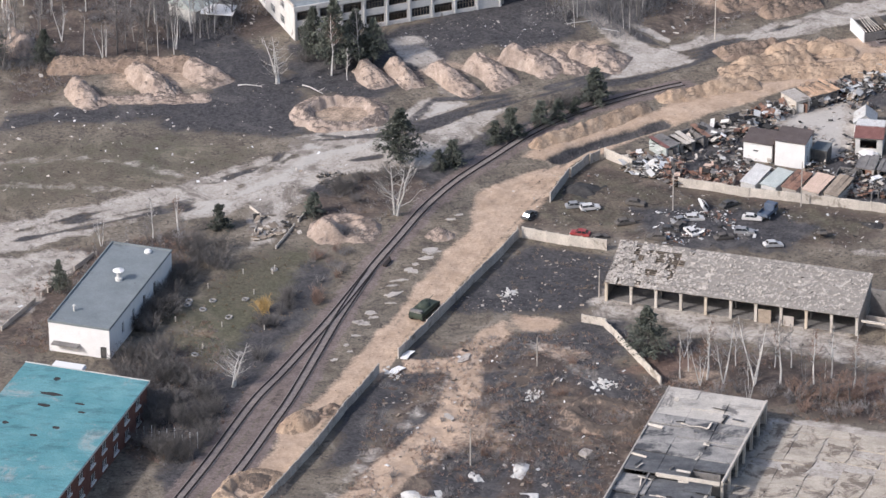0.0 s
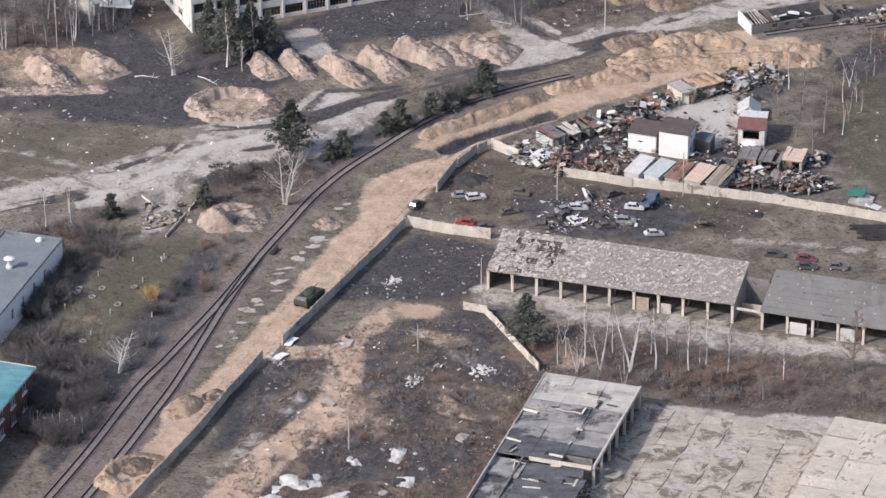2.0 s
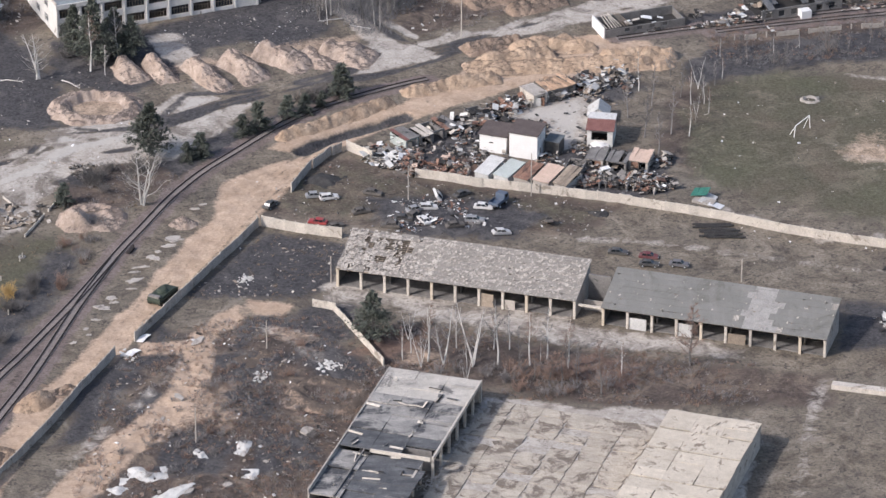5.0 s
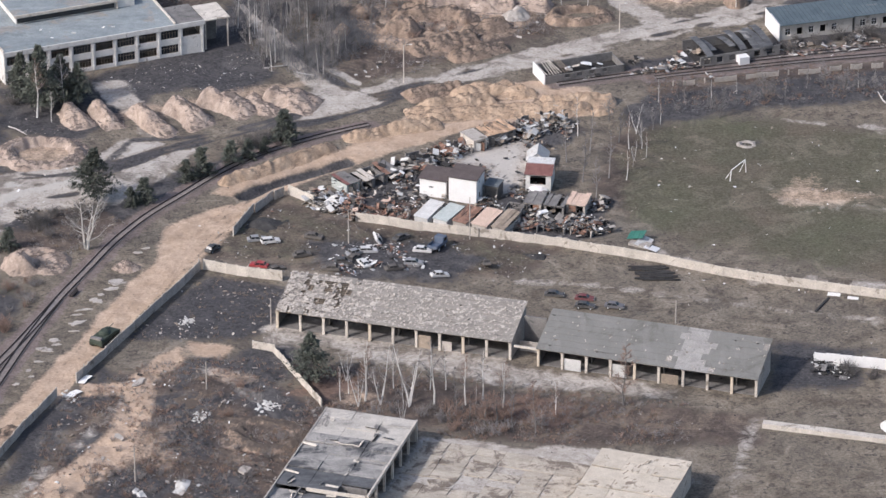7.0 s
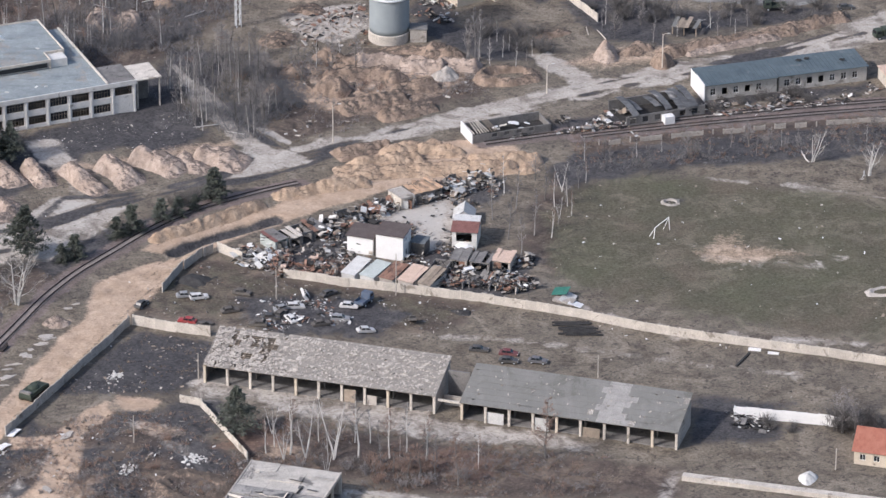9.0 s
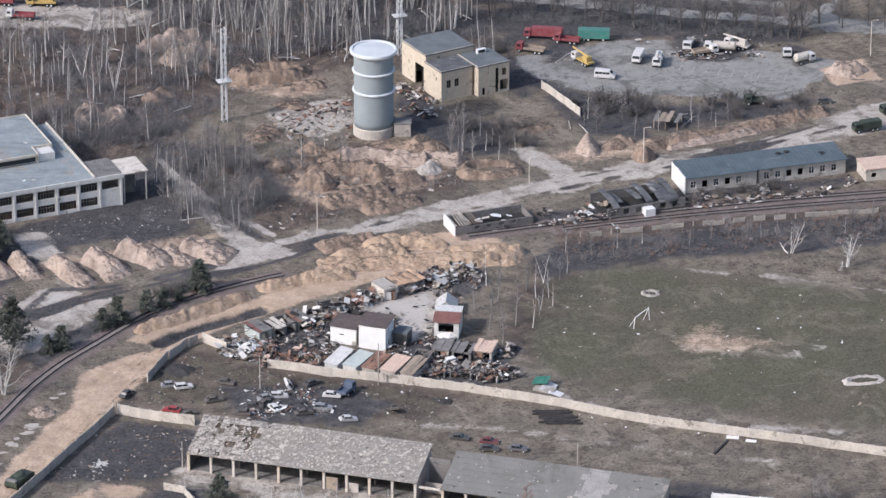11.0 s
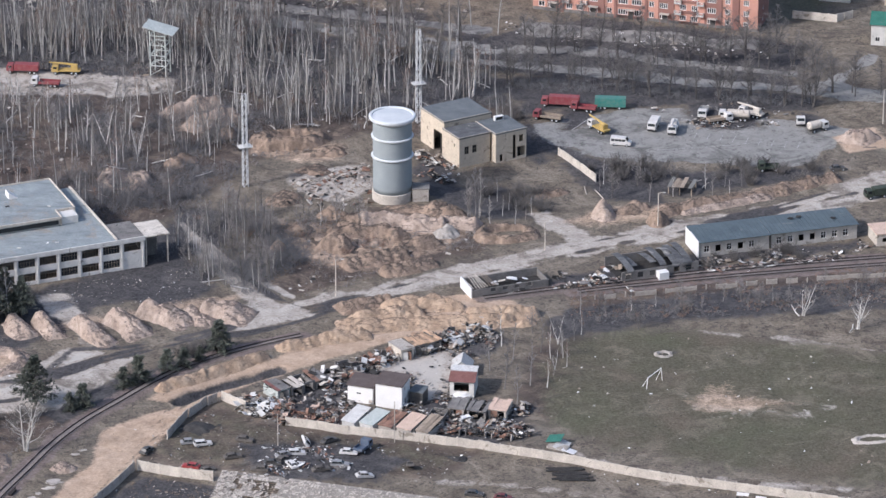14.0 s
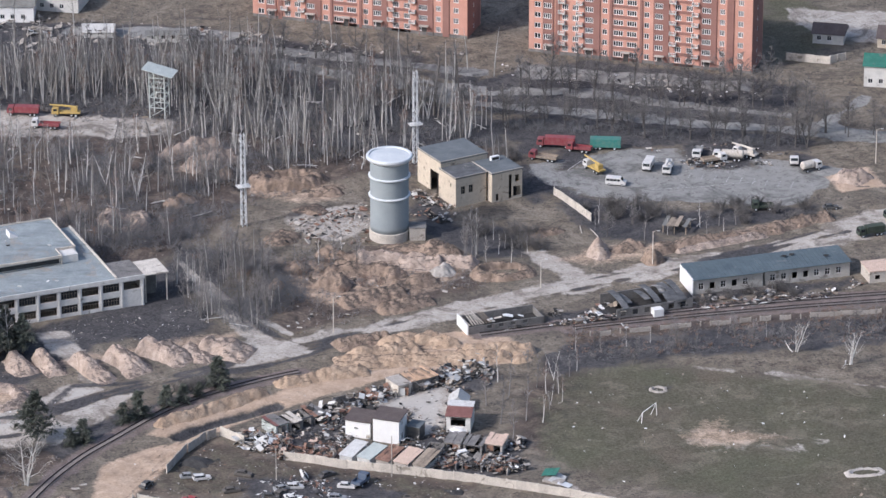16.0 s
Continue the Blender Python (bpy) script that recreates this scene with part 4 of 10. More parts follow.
# ---- walls and openings ----
def plate(bm, xs, zs, solid, y0, y1, m=None):
    """One joined slab on a grid of x and z lines, open in the cells that solid(x, z) refuses."""
    full = [[solid((a + b) / 2, (c + d) / 2) for c, d in zip(zs, zs[1:])] for a, b in zip(xs, xs[1:])]
    got = {}

    def at(i, y, k):
        if (i, y, k) not in got:
            v = Vector((xs[i], y1 if y else y0, zs[k]))
            got[i, y, k] = bm.verts.new(m @ v if m else v)
        return got[i, y, k]

    def filled(i, k):
        return 0 <= i < len(xs) - 1 and 0 <= k < len(zs) - 1 and full[i][k]

    for i in range(len(xs) - 1):
        for k in range(len(zs) - 1):
            if not full[i][k]:
                continue
            bm.faces.new((at(i, 0, k), at(i + 1, 0, k), at(i + 1, 0, k + 1), at(i, 0, k + 1)))
            bm.faces.new((at(i + 1, 1, k), at(i, 1, k), at(i, 1, k + 1), at(i + 1, 1, k + 1)))
            if not filled(i - 1, k):
                bm.faces.new((at(i, 1, k), at(i, 0, k), at(i, 0, k + 1), at(i, 1, k + 1)))
            if not filled(i + 1, k):
                bm.faces.new((at(i + 1, 0, k), at(i + 1, 1, k), at(i + 1, 1, k + 1), at(i + 1, 0, k + 1)))
            if not filled(i, k - 1):
                bm.faces.new((at(i, 1, k), at(i + 1, 1, k), at(i + 1, 0, k), at(i, 0, k)))
            if not filled(i, k + 1):
                bm.faces.new((at(i, 0, k + 1), at(i + 1, 0, k + 1), at(i + 1, 1, k + 1), at(i, 1, k + 1)))


def pierced(bm, length, z0, z1, thick, holes, m=None):
    """A wall along x with its outer face at y = 0, thickness towards +y, and rectangular holes (x0, x1, z0, z1)."""
    cut = [(max(a, 0.0), min(b, length), max(c, z0), min(d, z1)) for a, b, c, d in holes]
    xs = sorted({0.0, float(length), *(v for h in cut for v in h[:2])})
    zs = sorted({float(z0), float(z1), *(v for h in cut for v in h[2:])})
    plate(bm, xs, zs, lambda x, z: not any(a < x < b and c < z < d for a, b, c, d in cut), 0, thick, m)


def frame_mesh(w, h, cols, rail, mat, bar=0.09, depth=0.10):
    """A window frame of width w and height h with cols lights and a transom if rail."""
    bm = bmesh.new()
    xs = [v for k in range(cols + 1) for v in (k * (w - bar) / cols, k * (w - bar) / cols + bar)]
    zs = [0.0, bar] + ([h * rail, h * rail + bar * 0.8] if rail else []) + [h - bar, h]

    def solid(x, z):
        upright = any(a < x < b for a, b in zip(xs[::2], xs[1::2]))
        return upright or any(a < z < b for a, b in zip(zs[::2], zs[1::2]))

    plate(bm, xs, zs, solid, 0, depth)
    return mesh_of("window", bm, mat)


def pane_mesh(w, h, mat=None):
    bm = bmesh.new()
    box(bm, 0.03, w - 0.03, 0.04, 0.06, 0.03, h - 0.03)
    return mesh_of("pane", bm, mat or GLASSDARK)


def place_window(parent, frame_me, pane_me, m, glazed=True):
    w = part("window", frame_me, None, parent, m=m)
    if glazed:
        part("pane", pane_me, None, w)
    return w


def shell(b, lx, ly, h, mat, thick=0.35, name="wall", front=None, right=None, back=None, left=None):
    """Four walls of a block with its front along x at y = 0; each may have holes."""
    made = []
    for length, m, holes in ((lx, pose(0, 0, 0), front), (ly - 2 * thick, pose(lx, thick, 0, 0, 0, 90), right),
                             (lx, pose(lx, ly, 0, 0, 0, 180), back), (ly - 2 * thick, pose(0, ly - thick, 0, 0, 0, -90), left)):
        bm = bmesh.new()
        pierced(bm, length, 0, h, thick, holes or [], m)
        made.append(part(name, bm, mat, b))
    return made


def flat_roof(b, lx, ly, h, mat, parapet=0.25, lip=0.25, rim=None, over=0.12):
    bm = bmesh.new()
    box(bm, -over, lx + over, -over, ly + over, h, h + 0.2)
    part("roof", bm, mat, b)
    if parapet:
        bm = bmesh.new()
        t = lip
        box(bm, -over, lx + over, -over, -over + t, h + 0.2, h + 0.2 + parapet)
        box(bm, -over, lx + over, ly + over - t, ly + over, h + 0.2, h + 0.2 + parapet)
        box(bm, -over, -over + t, -over + t, ly + over - t, h + 0.2, h + 0.2 + parapet)
        box(bm, lx + over - t, lx + over, -over + t, ly + over - t, h + 0.2, h + 0.2 + parapet)
        part("parapet", bm, rim or mat, b)


def inner_floor(b, lx, ly, mat=None):
    bm = bmesh.new()
    box(bm, 0.36, lx - 0.36, 0.36, ly - 0.36, -0.3, 0.12)
    part("floor_slab", bm, mat or DARKCON, b)


RNG = random.Random(11)


# ---- long open-fronted sheds ----
def long_shed(x, y, rz, length, bays, front_h, back_h, depth, torn, label):
    b = thing("storage_shed", label, "shed", x, y, 0, rz)
    step = length / bays
    for k in range(bays + 1):
        bm = bmesh.new()
        box(bm, k * step - 0.27, k * step + 0.27, 0, 0.55, -0.5, front_h - 0.55)
        box(bm, k * step - 0.36, k * step + 0.36, -0.06, 0.62, front_h - 0.75, front_h - 0.5)
        part("post", bm, PALECON if k % 4 else YELBRICK, b)
    bm = bmesh.new()
    box(bm, -0.3, length + 0.3, 0.05, 0.5, front_h - 0.5, front_h - 0.02)
    part("lintel", bm, CONCRETE, b)
    # back wall and partitions in dark concrete, interior shade put into their colour
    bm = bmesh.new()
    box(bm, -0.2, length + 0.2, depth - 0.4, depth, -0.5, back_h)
    part("wall", bm, DARKCON, b, "back wall darkened for interior shade")
    # floor darkened as well: shade painted where the sun would reach in
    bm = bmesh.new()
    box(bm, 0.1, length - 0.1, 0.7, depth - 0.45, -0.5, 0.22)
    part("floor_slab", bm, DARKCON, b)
    rise = (back_h - front_h) / depth
    # left end wall in darker concrete than the right one
    for ex in (-0.25, length - 0.05):
        bm = bmesh.new()
        profile(bm, [(0.55, -0.5), (depth - 0.4, -0.5), (depth - 0.4, back_h - 0.4 * rise), (0.55, front_h + 0.55 * rise)], 0, 0.3,
                pose(ex, 0, 0, 0, 0, 0) @ Matrix(((0, 1, 0, 0), (1, 0, 0, 0), (0, 0, 1, 0), (0, 0, 0, 1))))
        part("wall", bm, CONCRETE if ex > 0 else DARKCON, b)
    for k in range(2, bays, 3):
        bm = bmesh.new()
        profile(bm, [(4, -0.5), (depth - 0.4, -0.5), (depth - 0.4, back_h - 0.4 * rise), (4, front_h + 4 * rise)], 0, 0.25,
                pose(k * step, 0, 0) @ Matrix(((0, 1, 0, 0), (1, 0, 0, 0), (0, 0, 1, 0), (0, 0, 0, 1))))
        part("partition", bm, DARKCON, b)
    for k in range(bays):
        r = RNG.random()
        if r < 0.35:
            bm = bmesh.new()
            wide = step * RNG.uniform(0.3, 0.75)
            box(bm, k * step + 0.35, k * step + 0.35 + wide, 0.25, 0.4, -0.3, front_h * RNG.uniform(0.45, 0.75))
            part("infill_panel", bm, RNG.choice([CONCRETE, WOOD, DARKCON, SILVER]), b)
    # roof: battens and overlapping sheets
    slope = math.degrees(math.atan(rise))
    run = math.hypot(depth, back_h - front_h) + 0.9
    deck = pose(0, -0.55, front_h - 0.55 * rise, slope, 0, 0)
    for k in range(22):
        bm = bmesh.new()
        box(bm, -0.4, length + 0.4, k * run / 22 + 0.2, k * run / 22 + 0.32, -0.12, -0.02, deck)
        part("batten", bm, WOOD, b)
    for k in range(bays * 2 + 1):
        bm = bmesh.new()
        box(bm, k * step / 2 - 0.06, k * step / 2 + 0.06, 0, run - 0.2, -0.27, -0.13, deck)
        part("rafter", bm, WOOD, b)
    cols, rows = int(length / 1.18), 7
    sw, sl = (length + 0.8) / cols, run / rows
    sheets = []
    for v in range(3):
        bm = bmesh.new()
        n = 6
        w = sw + 0.05
        ends = [sl + 0.14] * (n + 1)
        if v:
            for i in (range(3) if v == 1 else range(4, 7)):
                ends[i] -= RNG.uniform(0.3, 0.7)
        top = [[bm.verts.new((i * w / n, y, 0.04 + 0.02 * (i % 2))) for i in range(n + 1)] for y in (0,)]
        top.append([bm.verts.new((i * w / n, ends[i], 0.04 + 0.02 * (i % 2))) for i in range(n + 1)])
        low = [[bm.verts.new((i * w / n, 0, 0)) for i in range(n + 1)], [bm.verts.new((i * w / n, ends[i], 0)) for i in range(n + 1)]]
        for i in range(n):
            bm.faces.new((top[0][i], top[0][i + 1], top[1][i + 1], top[1][i]))
            bm.faces.new((low[0][i + 1], low[0][i], low[1][i], low[1][i + 1]))
            bm.faces.new((low[0][i], low[0][i + 1], top[0][i + 1], top[0][i]))
            bm.faces.new((low[1][i + 1], low[1][i], top[1][i], top[1][i + 1]))
        bm.faces.new((low[0][0], top[0][0], top[1][0], low[1][0]))
        bm.faces.new((low[0][n], low[1][n], top[1][n], top[0][n]))
        sheets.append(bm)
    meshes = [mesh_of("roof_sheet", s, SLATE) for s in sheets]
    pale, flaked, worn = [], [], []
    for me in meshes:
        for store, other in ((pale, SLATEPALE), (flaked, FLAKED), (worn, WORNPATCH)):
            p = me.copy()
            p.materials[0] = other
            store.append(p)
    for c in range(cols):
        for r in range(rows):
            u = c / cols
            lost = torn * max(0.0, 1 - u / 0.26)
            hole = torn and 0.215 < u < 0.245 and 2 <= r <= 4 or torn and 0.055 < u < 0.085 and r >= 5
            stripped = torn and 0.05 < u < 0.29 and RNG.random() < (0.0, 0.04, 0.25, 0.55, 0.65, 0.5, 0.2)[r] * (1.0 if u > 0.12 else 0.6)
            if hole or stripped or RNG.random() < lost * (0.15 if r in (2, 3, 4) else 0.06):
                continue
            broken = RNG.random() < 0.06 + 0.5 * lost
            light = RNG.random() < 0.55 * torn * max(0.0, 1 - u / 0.45)
            flaky = RNG.random() < 0.03 + 0.87 * torn * (1 - 0.8 * u)
            patch = not torn and 0.60 + 0.02 * math.sin(r * 2.1) < u < 0.735 + 0.02 * math.cos(r * 1.7)
            family = worn if patch else pale if light else flaked if torn or flaky else meshes
            wild = 0.06 + 2.2 * lost
            part("roof_sheet", family[RNG.choice((1, 2)) if broken else 0], None, b,
                 m=deck @ pose(-0.4 + c * sw, r * sl, 0.05 + 0.004 * (c % 2) + 0.05 * lost * RNG.random(), -1.4 + RNG.uniform(-2, 2) * wild, RNG.uniform(-1.5, 1.5) * wild, RNG.uniform(-2.5, 2.5) * wild))
    bm = bmesh.new()
    for k in range(int(70 + 760 * torn)):
        u = RNG.random() ** (1.9 if torn else 1)
        yy = RNG.uniform(0.2, run - 1.0)
        s = RNG.uniform(0.25, 1.0) * (1.0 if torn else 0.7)
        box(bm, 0, s * RNG.uniform(0.25, 0.6), 0, s, 0, 0.05, deck @ pose(u * length, yy, 0.14 + 0.05 * RNG.random(), RNG.uniform(-9, 4), RNG.uniform(-16, 16), RNG.gauss(-12, 28)))
    part("roof_debris", bm, SLATEPALE, b, "pale broken roof shards", "stuff")
    return b


SHED_1 = long_shed(-40.4, -60.6, -16.1, 51.9, 10, 4.6, 7.7, 12.3, 1.0, "long open-fronted shed with a torn, shell-damaged grey sheet roof")
SHED_2 = long_shed(15.4, -77.9, -16.9, 47.4, 9, 4.5, 7.4, 12.3, 0.0, "long open-fronted shed with a mossy grey sheet roof")


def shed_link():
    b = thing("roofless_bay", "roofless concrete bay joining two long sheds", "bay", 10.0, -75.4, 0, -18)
    # rear wall in the same dark concrete as the shed interiors
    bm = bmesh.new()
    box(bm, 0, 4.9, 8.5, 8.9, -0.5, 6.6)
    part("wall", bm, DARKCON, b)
    bm = bmesh.new()
    box(bm, 0.3, 5.2, 0.1, 0.5, 3.3, 3.75)
    part("lintel", bm, PALECON, b)
    bm = bmesh.new()
    box(bm, 0.1, 5.0, 5.0, 5.25, -0.3, 2.4)
    part("partition", bm, CONCRETE, b)


shed_link()


# ---- ruined flat-roofed garage hall ----
def flat_hall():
    b = thing("garage_hall", "ruined concrete garage hall with a sooty flat roof", "hall", -28.6, -105.2, 0, -17)
    lx, ly, h = 19.2, 55.0, 4.7
    turn = pose(0, 0, 0, 0, 0, 0)
    # roof slabs run across; the hall runs towards -y
    n = 9
    step = 33.0 / n
    for k in range(n):
        y1 = -k * step
        sag = 0.0 if k < 4 else 0.12 * (k % 3)
        for c in range(3):
            if k == n - 1 and c == 2:
                continue
            bm = bmesh.new()
            x0, x1 = c * lx / 3, (c + 1) * lx / 3 - 0.05
            box(bm, x0, x1, y1 - step + 0.06, y1, h, h + 0.28)
            mat = (FELTPALE, FELTPALE, FELTPALE, FELTMID, FELTMID, FELTMID, FELTMID, FELTDARK, FELTDARK)[k]
            part("roof_slab", bm, mat, b, m=pose(0, 0, RNG.uniform(-0.06, 0.06) - sag, RNG.uniform(-0.5, 0.5), RNG.uniform(-0.3, 0.3), 0))
    bm = bmesh.new()
    box(bm, lx - 0.05, lx + 0.35, -33, 0.1, h - 0.35, h + 0.42)
    part("edge_beam", bm, PALECON, b)
    bm = bmesh.new()
    box(bm, -0.25, 0.05, -52, 0.1, h - 0.35, h + 0.4)
    part("edge_beam", bm, CONCRETE, b)
    for k in range(7):
        bm = bmesh.new()
        box(bm, lx - 0.25, lx + 0.25, -k * 5.4 - 0.25, -k * 5.4 + 0.25, -0.5, h - 0.35)
        part("post", bm, PALECON, b)
    for y0, y1 in ((-52, -0.1),):
        bm = bmesh.new()
        box(bm, -0.2, 0.15, y0, y1, -0.5, h - 0.36)
        part("wall", bm, CONCRETE, b)
    bm = bmesh.new()
    box(bm, 0.2, lx - 0.3, -0.4, -0.05, -0.5, h - 0.02)
    part("wall", bm, CONCRETE, b)
    bm = bmesh.new()
    box(bm, 5.0, 5.3, -52, -0.5, -0.4, h - 0.05)
    part("partition", bm, DARKCON, b)
    for k in range(3):
        bm = bmesh.new()
        box(bm, 5.4, lx - 1.0, -9.0 - k * 10.5, -8.75 - k * 10.5, -0.4, h - 0.05)
        part("partition", bm, DARKCON, b)
    # lower end of the hall past the collapsed bay
    for k in range(5):
        for c in range(3):
            bm = bmesh.new()
            x0, x1 = c * lx / 3, (c + 1) * lx / 3 - 0.05
            y1 = -33.4 - k * 3.7
            if k == 0 and c == 2:
                x1 -= 1.5
            box(bm, x0, x1, y1 - 3.62, y1, h - 0.75, h - 0.47)
            part("roof_slab", bm, FELTDARK if c else FELTMID, b, m=pose(0, 0, RNG.uniform(-0.05, 0.05), RNG.uniform(-0.5, 0.5), 0, 0))
    bm = bmesh.new()
    for k in range(4):
        box(bm, lx - 1.9, lx - 1.5, -35.2 - k * 5, -34.8 - k * 5, -0.5, h - 0.8)
    part("post", bm, PALECON, b)
    bm = bmesh.new()
    box(bm, lx - 2.0, lx - 1.5, -52, -34.4, h - 1.2, h - 0.35)
    part("edge_beam", bm, PALECON, b)
    bm = bmesh.new()
    box(bm, 6.5, lx - 0.3, -33.3, -33.05, h - 0.45, h + 0.35)
    part("edge_beam", bm, PALECON, b)
    bm = bmesh.new()
    for _ in range(60):
        s = RNG.uniform(0.15, 0.7)
        box(bm, 0, s * 2, 0, s * 0.4, 0, s * 0.2, pose(lx + RNG.gauss(0.3, 1.3), -35 + RNG.gauss(0, 1.4), RNG.uniform(0, 0.9), RNG.uniform(-40, 40), RNG.uniform(-30, 30), RNG.uniform(0, 360)))
    single("rubble_heap", bm, RUBBLE, "heap of broken slabs and bent bars beside the hall", "rubble", m=b.matrix_basis.copy(), kind="stuff")
    for _ in range(34):
        bm = bmesh.new()
        a, c = RNG.uniform(0.8, 3.6), RNG.uniform(0.25, 0.9)
        zz = [0.0] + [RNG.uniform(0.02, 0.4) for _ in range(3)]
        for q in range(3):
            profile(bm, [(c * q / 3, zz[q]), (c * (q + 1) / 3, zz[q + 1]), (c * (q + 1) / 3, zz[q + 1] + 0.04), (c * q / 3, zz[q] + 0.04)], 0, a)
        y = -RNG.uniform(3, 50)
        part("felt_flap", bm, RNG.choice((PALECON, FELTPALE, FELTDARK, DARK)), b, "torn curled roofing felt", m=pose(RNG.uniform(0.8, lx - 3.5), y, (h + 0.30) if y > -33 else (h - 0.42), 0, 0, RNG.choice((-90, 90, 88, -94, 5, -8)) + RNG.uniform(-12, 12)))
    bm = bmesh.new()
    tube(bm, [(6, -13.6, h + 0.45), (8, -14.2, h + 0.38), (10, -14.0, h + 0.5), (11.5, -14.3, h + 0.42)], [0.14] * 4, 6)
    single("roll_of_felt", bm, PALECON, "pale roll of roofing felt on a flat roof", "roofing", m=b.matrix_basis.copy())


flat_hall()


def slab_store():
    b = thing("concrete_store", "low concrete store roofed with pale slabs, wood scraps on top", "store", 27.6, -123.2, 0, -18.4)
    lx, ly, h = 19.0, 40.0, 5.2
    for k in range(10):
        for c in range(3):
            bm = bmesh.new()
            gap = 0.55 if k in (1, 3, 6) else 0.05
            box(bm, c * lx / 3, (c + 1) * lx / 3 - 0.02, -(k + 1) * 4 + gap * RNG.uniform(0.4, 1.2), -k * 4, h, h + 0.3)
            part("roof_slab", bm, STOREROOF, b, m=pose(0, 0, RNG.uniform(-0.05, 0.05), 0, 0, RNG.uniform(-0.3, 0.3)))
    bm = bmesh.new()
    box(bm, 0.1, lx - 0.1, -0.5, -0.1, -0.5, h - 0.01)
    part("wall", bm, CONCRETE, b)
    for x in (0.1, lx - 0.45):
        bm = bmesh.new()
        box(bm, x, x + 0.35, -ly, -0.52, -0.5, h - 0.01)
        part("wall", bm, PALECON, b)
    for k in range(14):
        bm = bmesh.new()
        a = RNG.uniform(0.4, 1.6)
        box(bm, 0, a, 0, 0.14, 0, 0.08)
        single("loose_board", bm, WOOD, "weathered grey board lying on a slab roof", "board", group="boards on the slab roof",
               m=b.matrix_basis @ pose(RNG.uniform(5, 16), -RNG.uniform(3, 15), h + 0.32, RNG.uniform(-8, 8), RNG.uniform(-25, 0), RNG.uniform(30, 120)))


slab_store()


# ---- grey-roofed hall and teal-roofed block by the railway ----
def grey_hall():
    b = thing("service_building", "plastered building with a flat blue-grey roof and white gable", "building", -151.5, -82.6, 0, -16.4)
    lx, ly, h = 12.9, 35.6, 6.5
    holes = [(10.9, 12.2, 0.0, 2.6)]
    win = [(6.5 + 6 * k, 7.9 + 6 * k, 2.0, 4.6) for k in range(4)]
    shell(b, lx, ly, h, WHITE, front=holes, right=win)
    inner_floor(b, lx, ly)
    flat_roof(b, lx, ly, h, GREYROOF, 0.3, 0.25, GREYROOF)
    fm, pm = frame_mesh(1.4, 2.6, 2, 0.6, FRAMEWHITE), pane_mesh(1.4, 2.6)
    for w in win:
        place_window(b, fm, pm, pose(lx - 0.2, w[0] + 0.35, w[2], 0, 0, 90))
    bm = bmesh.new()
    box(bm, 10.95, 12.15, 0.12, 0.2, 0.12, 2.55)
    part("door", bm, CARDARK, b)
    bm = bmesh.new()
    box(bm, 1.0, 6.6, -1.6, 0, 2.3, 2.5)
    part("canopy", bm, DARKCON, b)
    v = thing("roof_vent", "white mushroom vent on a flat roof", "vent", 0, 0)
    v.matrix_basis = b.matrix_basis @ pose(7.2, 20.5, h + 0.2)
    bm = bmesh.new()
    lathe(bm, [(0.75, 0), (0.75, 0.5), (0.42, 0.7), (0.42, 2.0)], 14)
    part("pipe", bm, SILVER, v)
    bm = bmesh.new()
    lathe(bm, [(0.35, 2.0), (1.15, 2.1), (1.15, 2.25), (0.3, 2.6)], 14)
    part("cap", bm, FRAMEWHITE, v)
    v2 = thing("roof_vent", "small white vent on a flat roof", "vent", 0, 0)
    v2.matrix_basis = b.matrix_basis @ pose(8.6, 33.5, h + 0.2)
    bm = bmesh.new()
    lathe(bm, [(0.7, 0), (0.8, 0.3), (0.5, 0.7)], 12)
    part("cap", bm, FRAMEWHITE, v2)
    v3 = thing("roof_vent", "thin pipe vent on a flat roof", "vent", 0, 0)
    v3.matrix_basis = b.matrix_basis @ pose(3.4, 5.5, h + 0.2)
    bm = bmesh.new()
    lathe(bm, [(0.22, 0), (0.22, 1.2), (0.4, 1.25), (0.1, 1.5)], 10)
    part("pipe", bm, SILVER, v3)
    k = thing("small_annex", "small annex with a bright white sheet roof", "annex", -150.2, -96.4, 0, -16.4)
    bm = bmesh.new()
    box(bm, 0, 6.2, 0, 3.2, -0.3, 2.9)
    part("wall", bm, PLASTER, k)
    bm = bmesh.new()
    profile(bm, [(-0.3, 2.9), (6.5, 2.9), (6.3, 3.5), (0.0, 3.5)], -0.3, 3.5)
    part("roof", bm, FRAMEWHITE, k)


grey_hall()


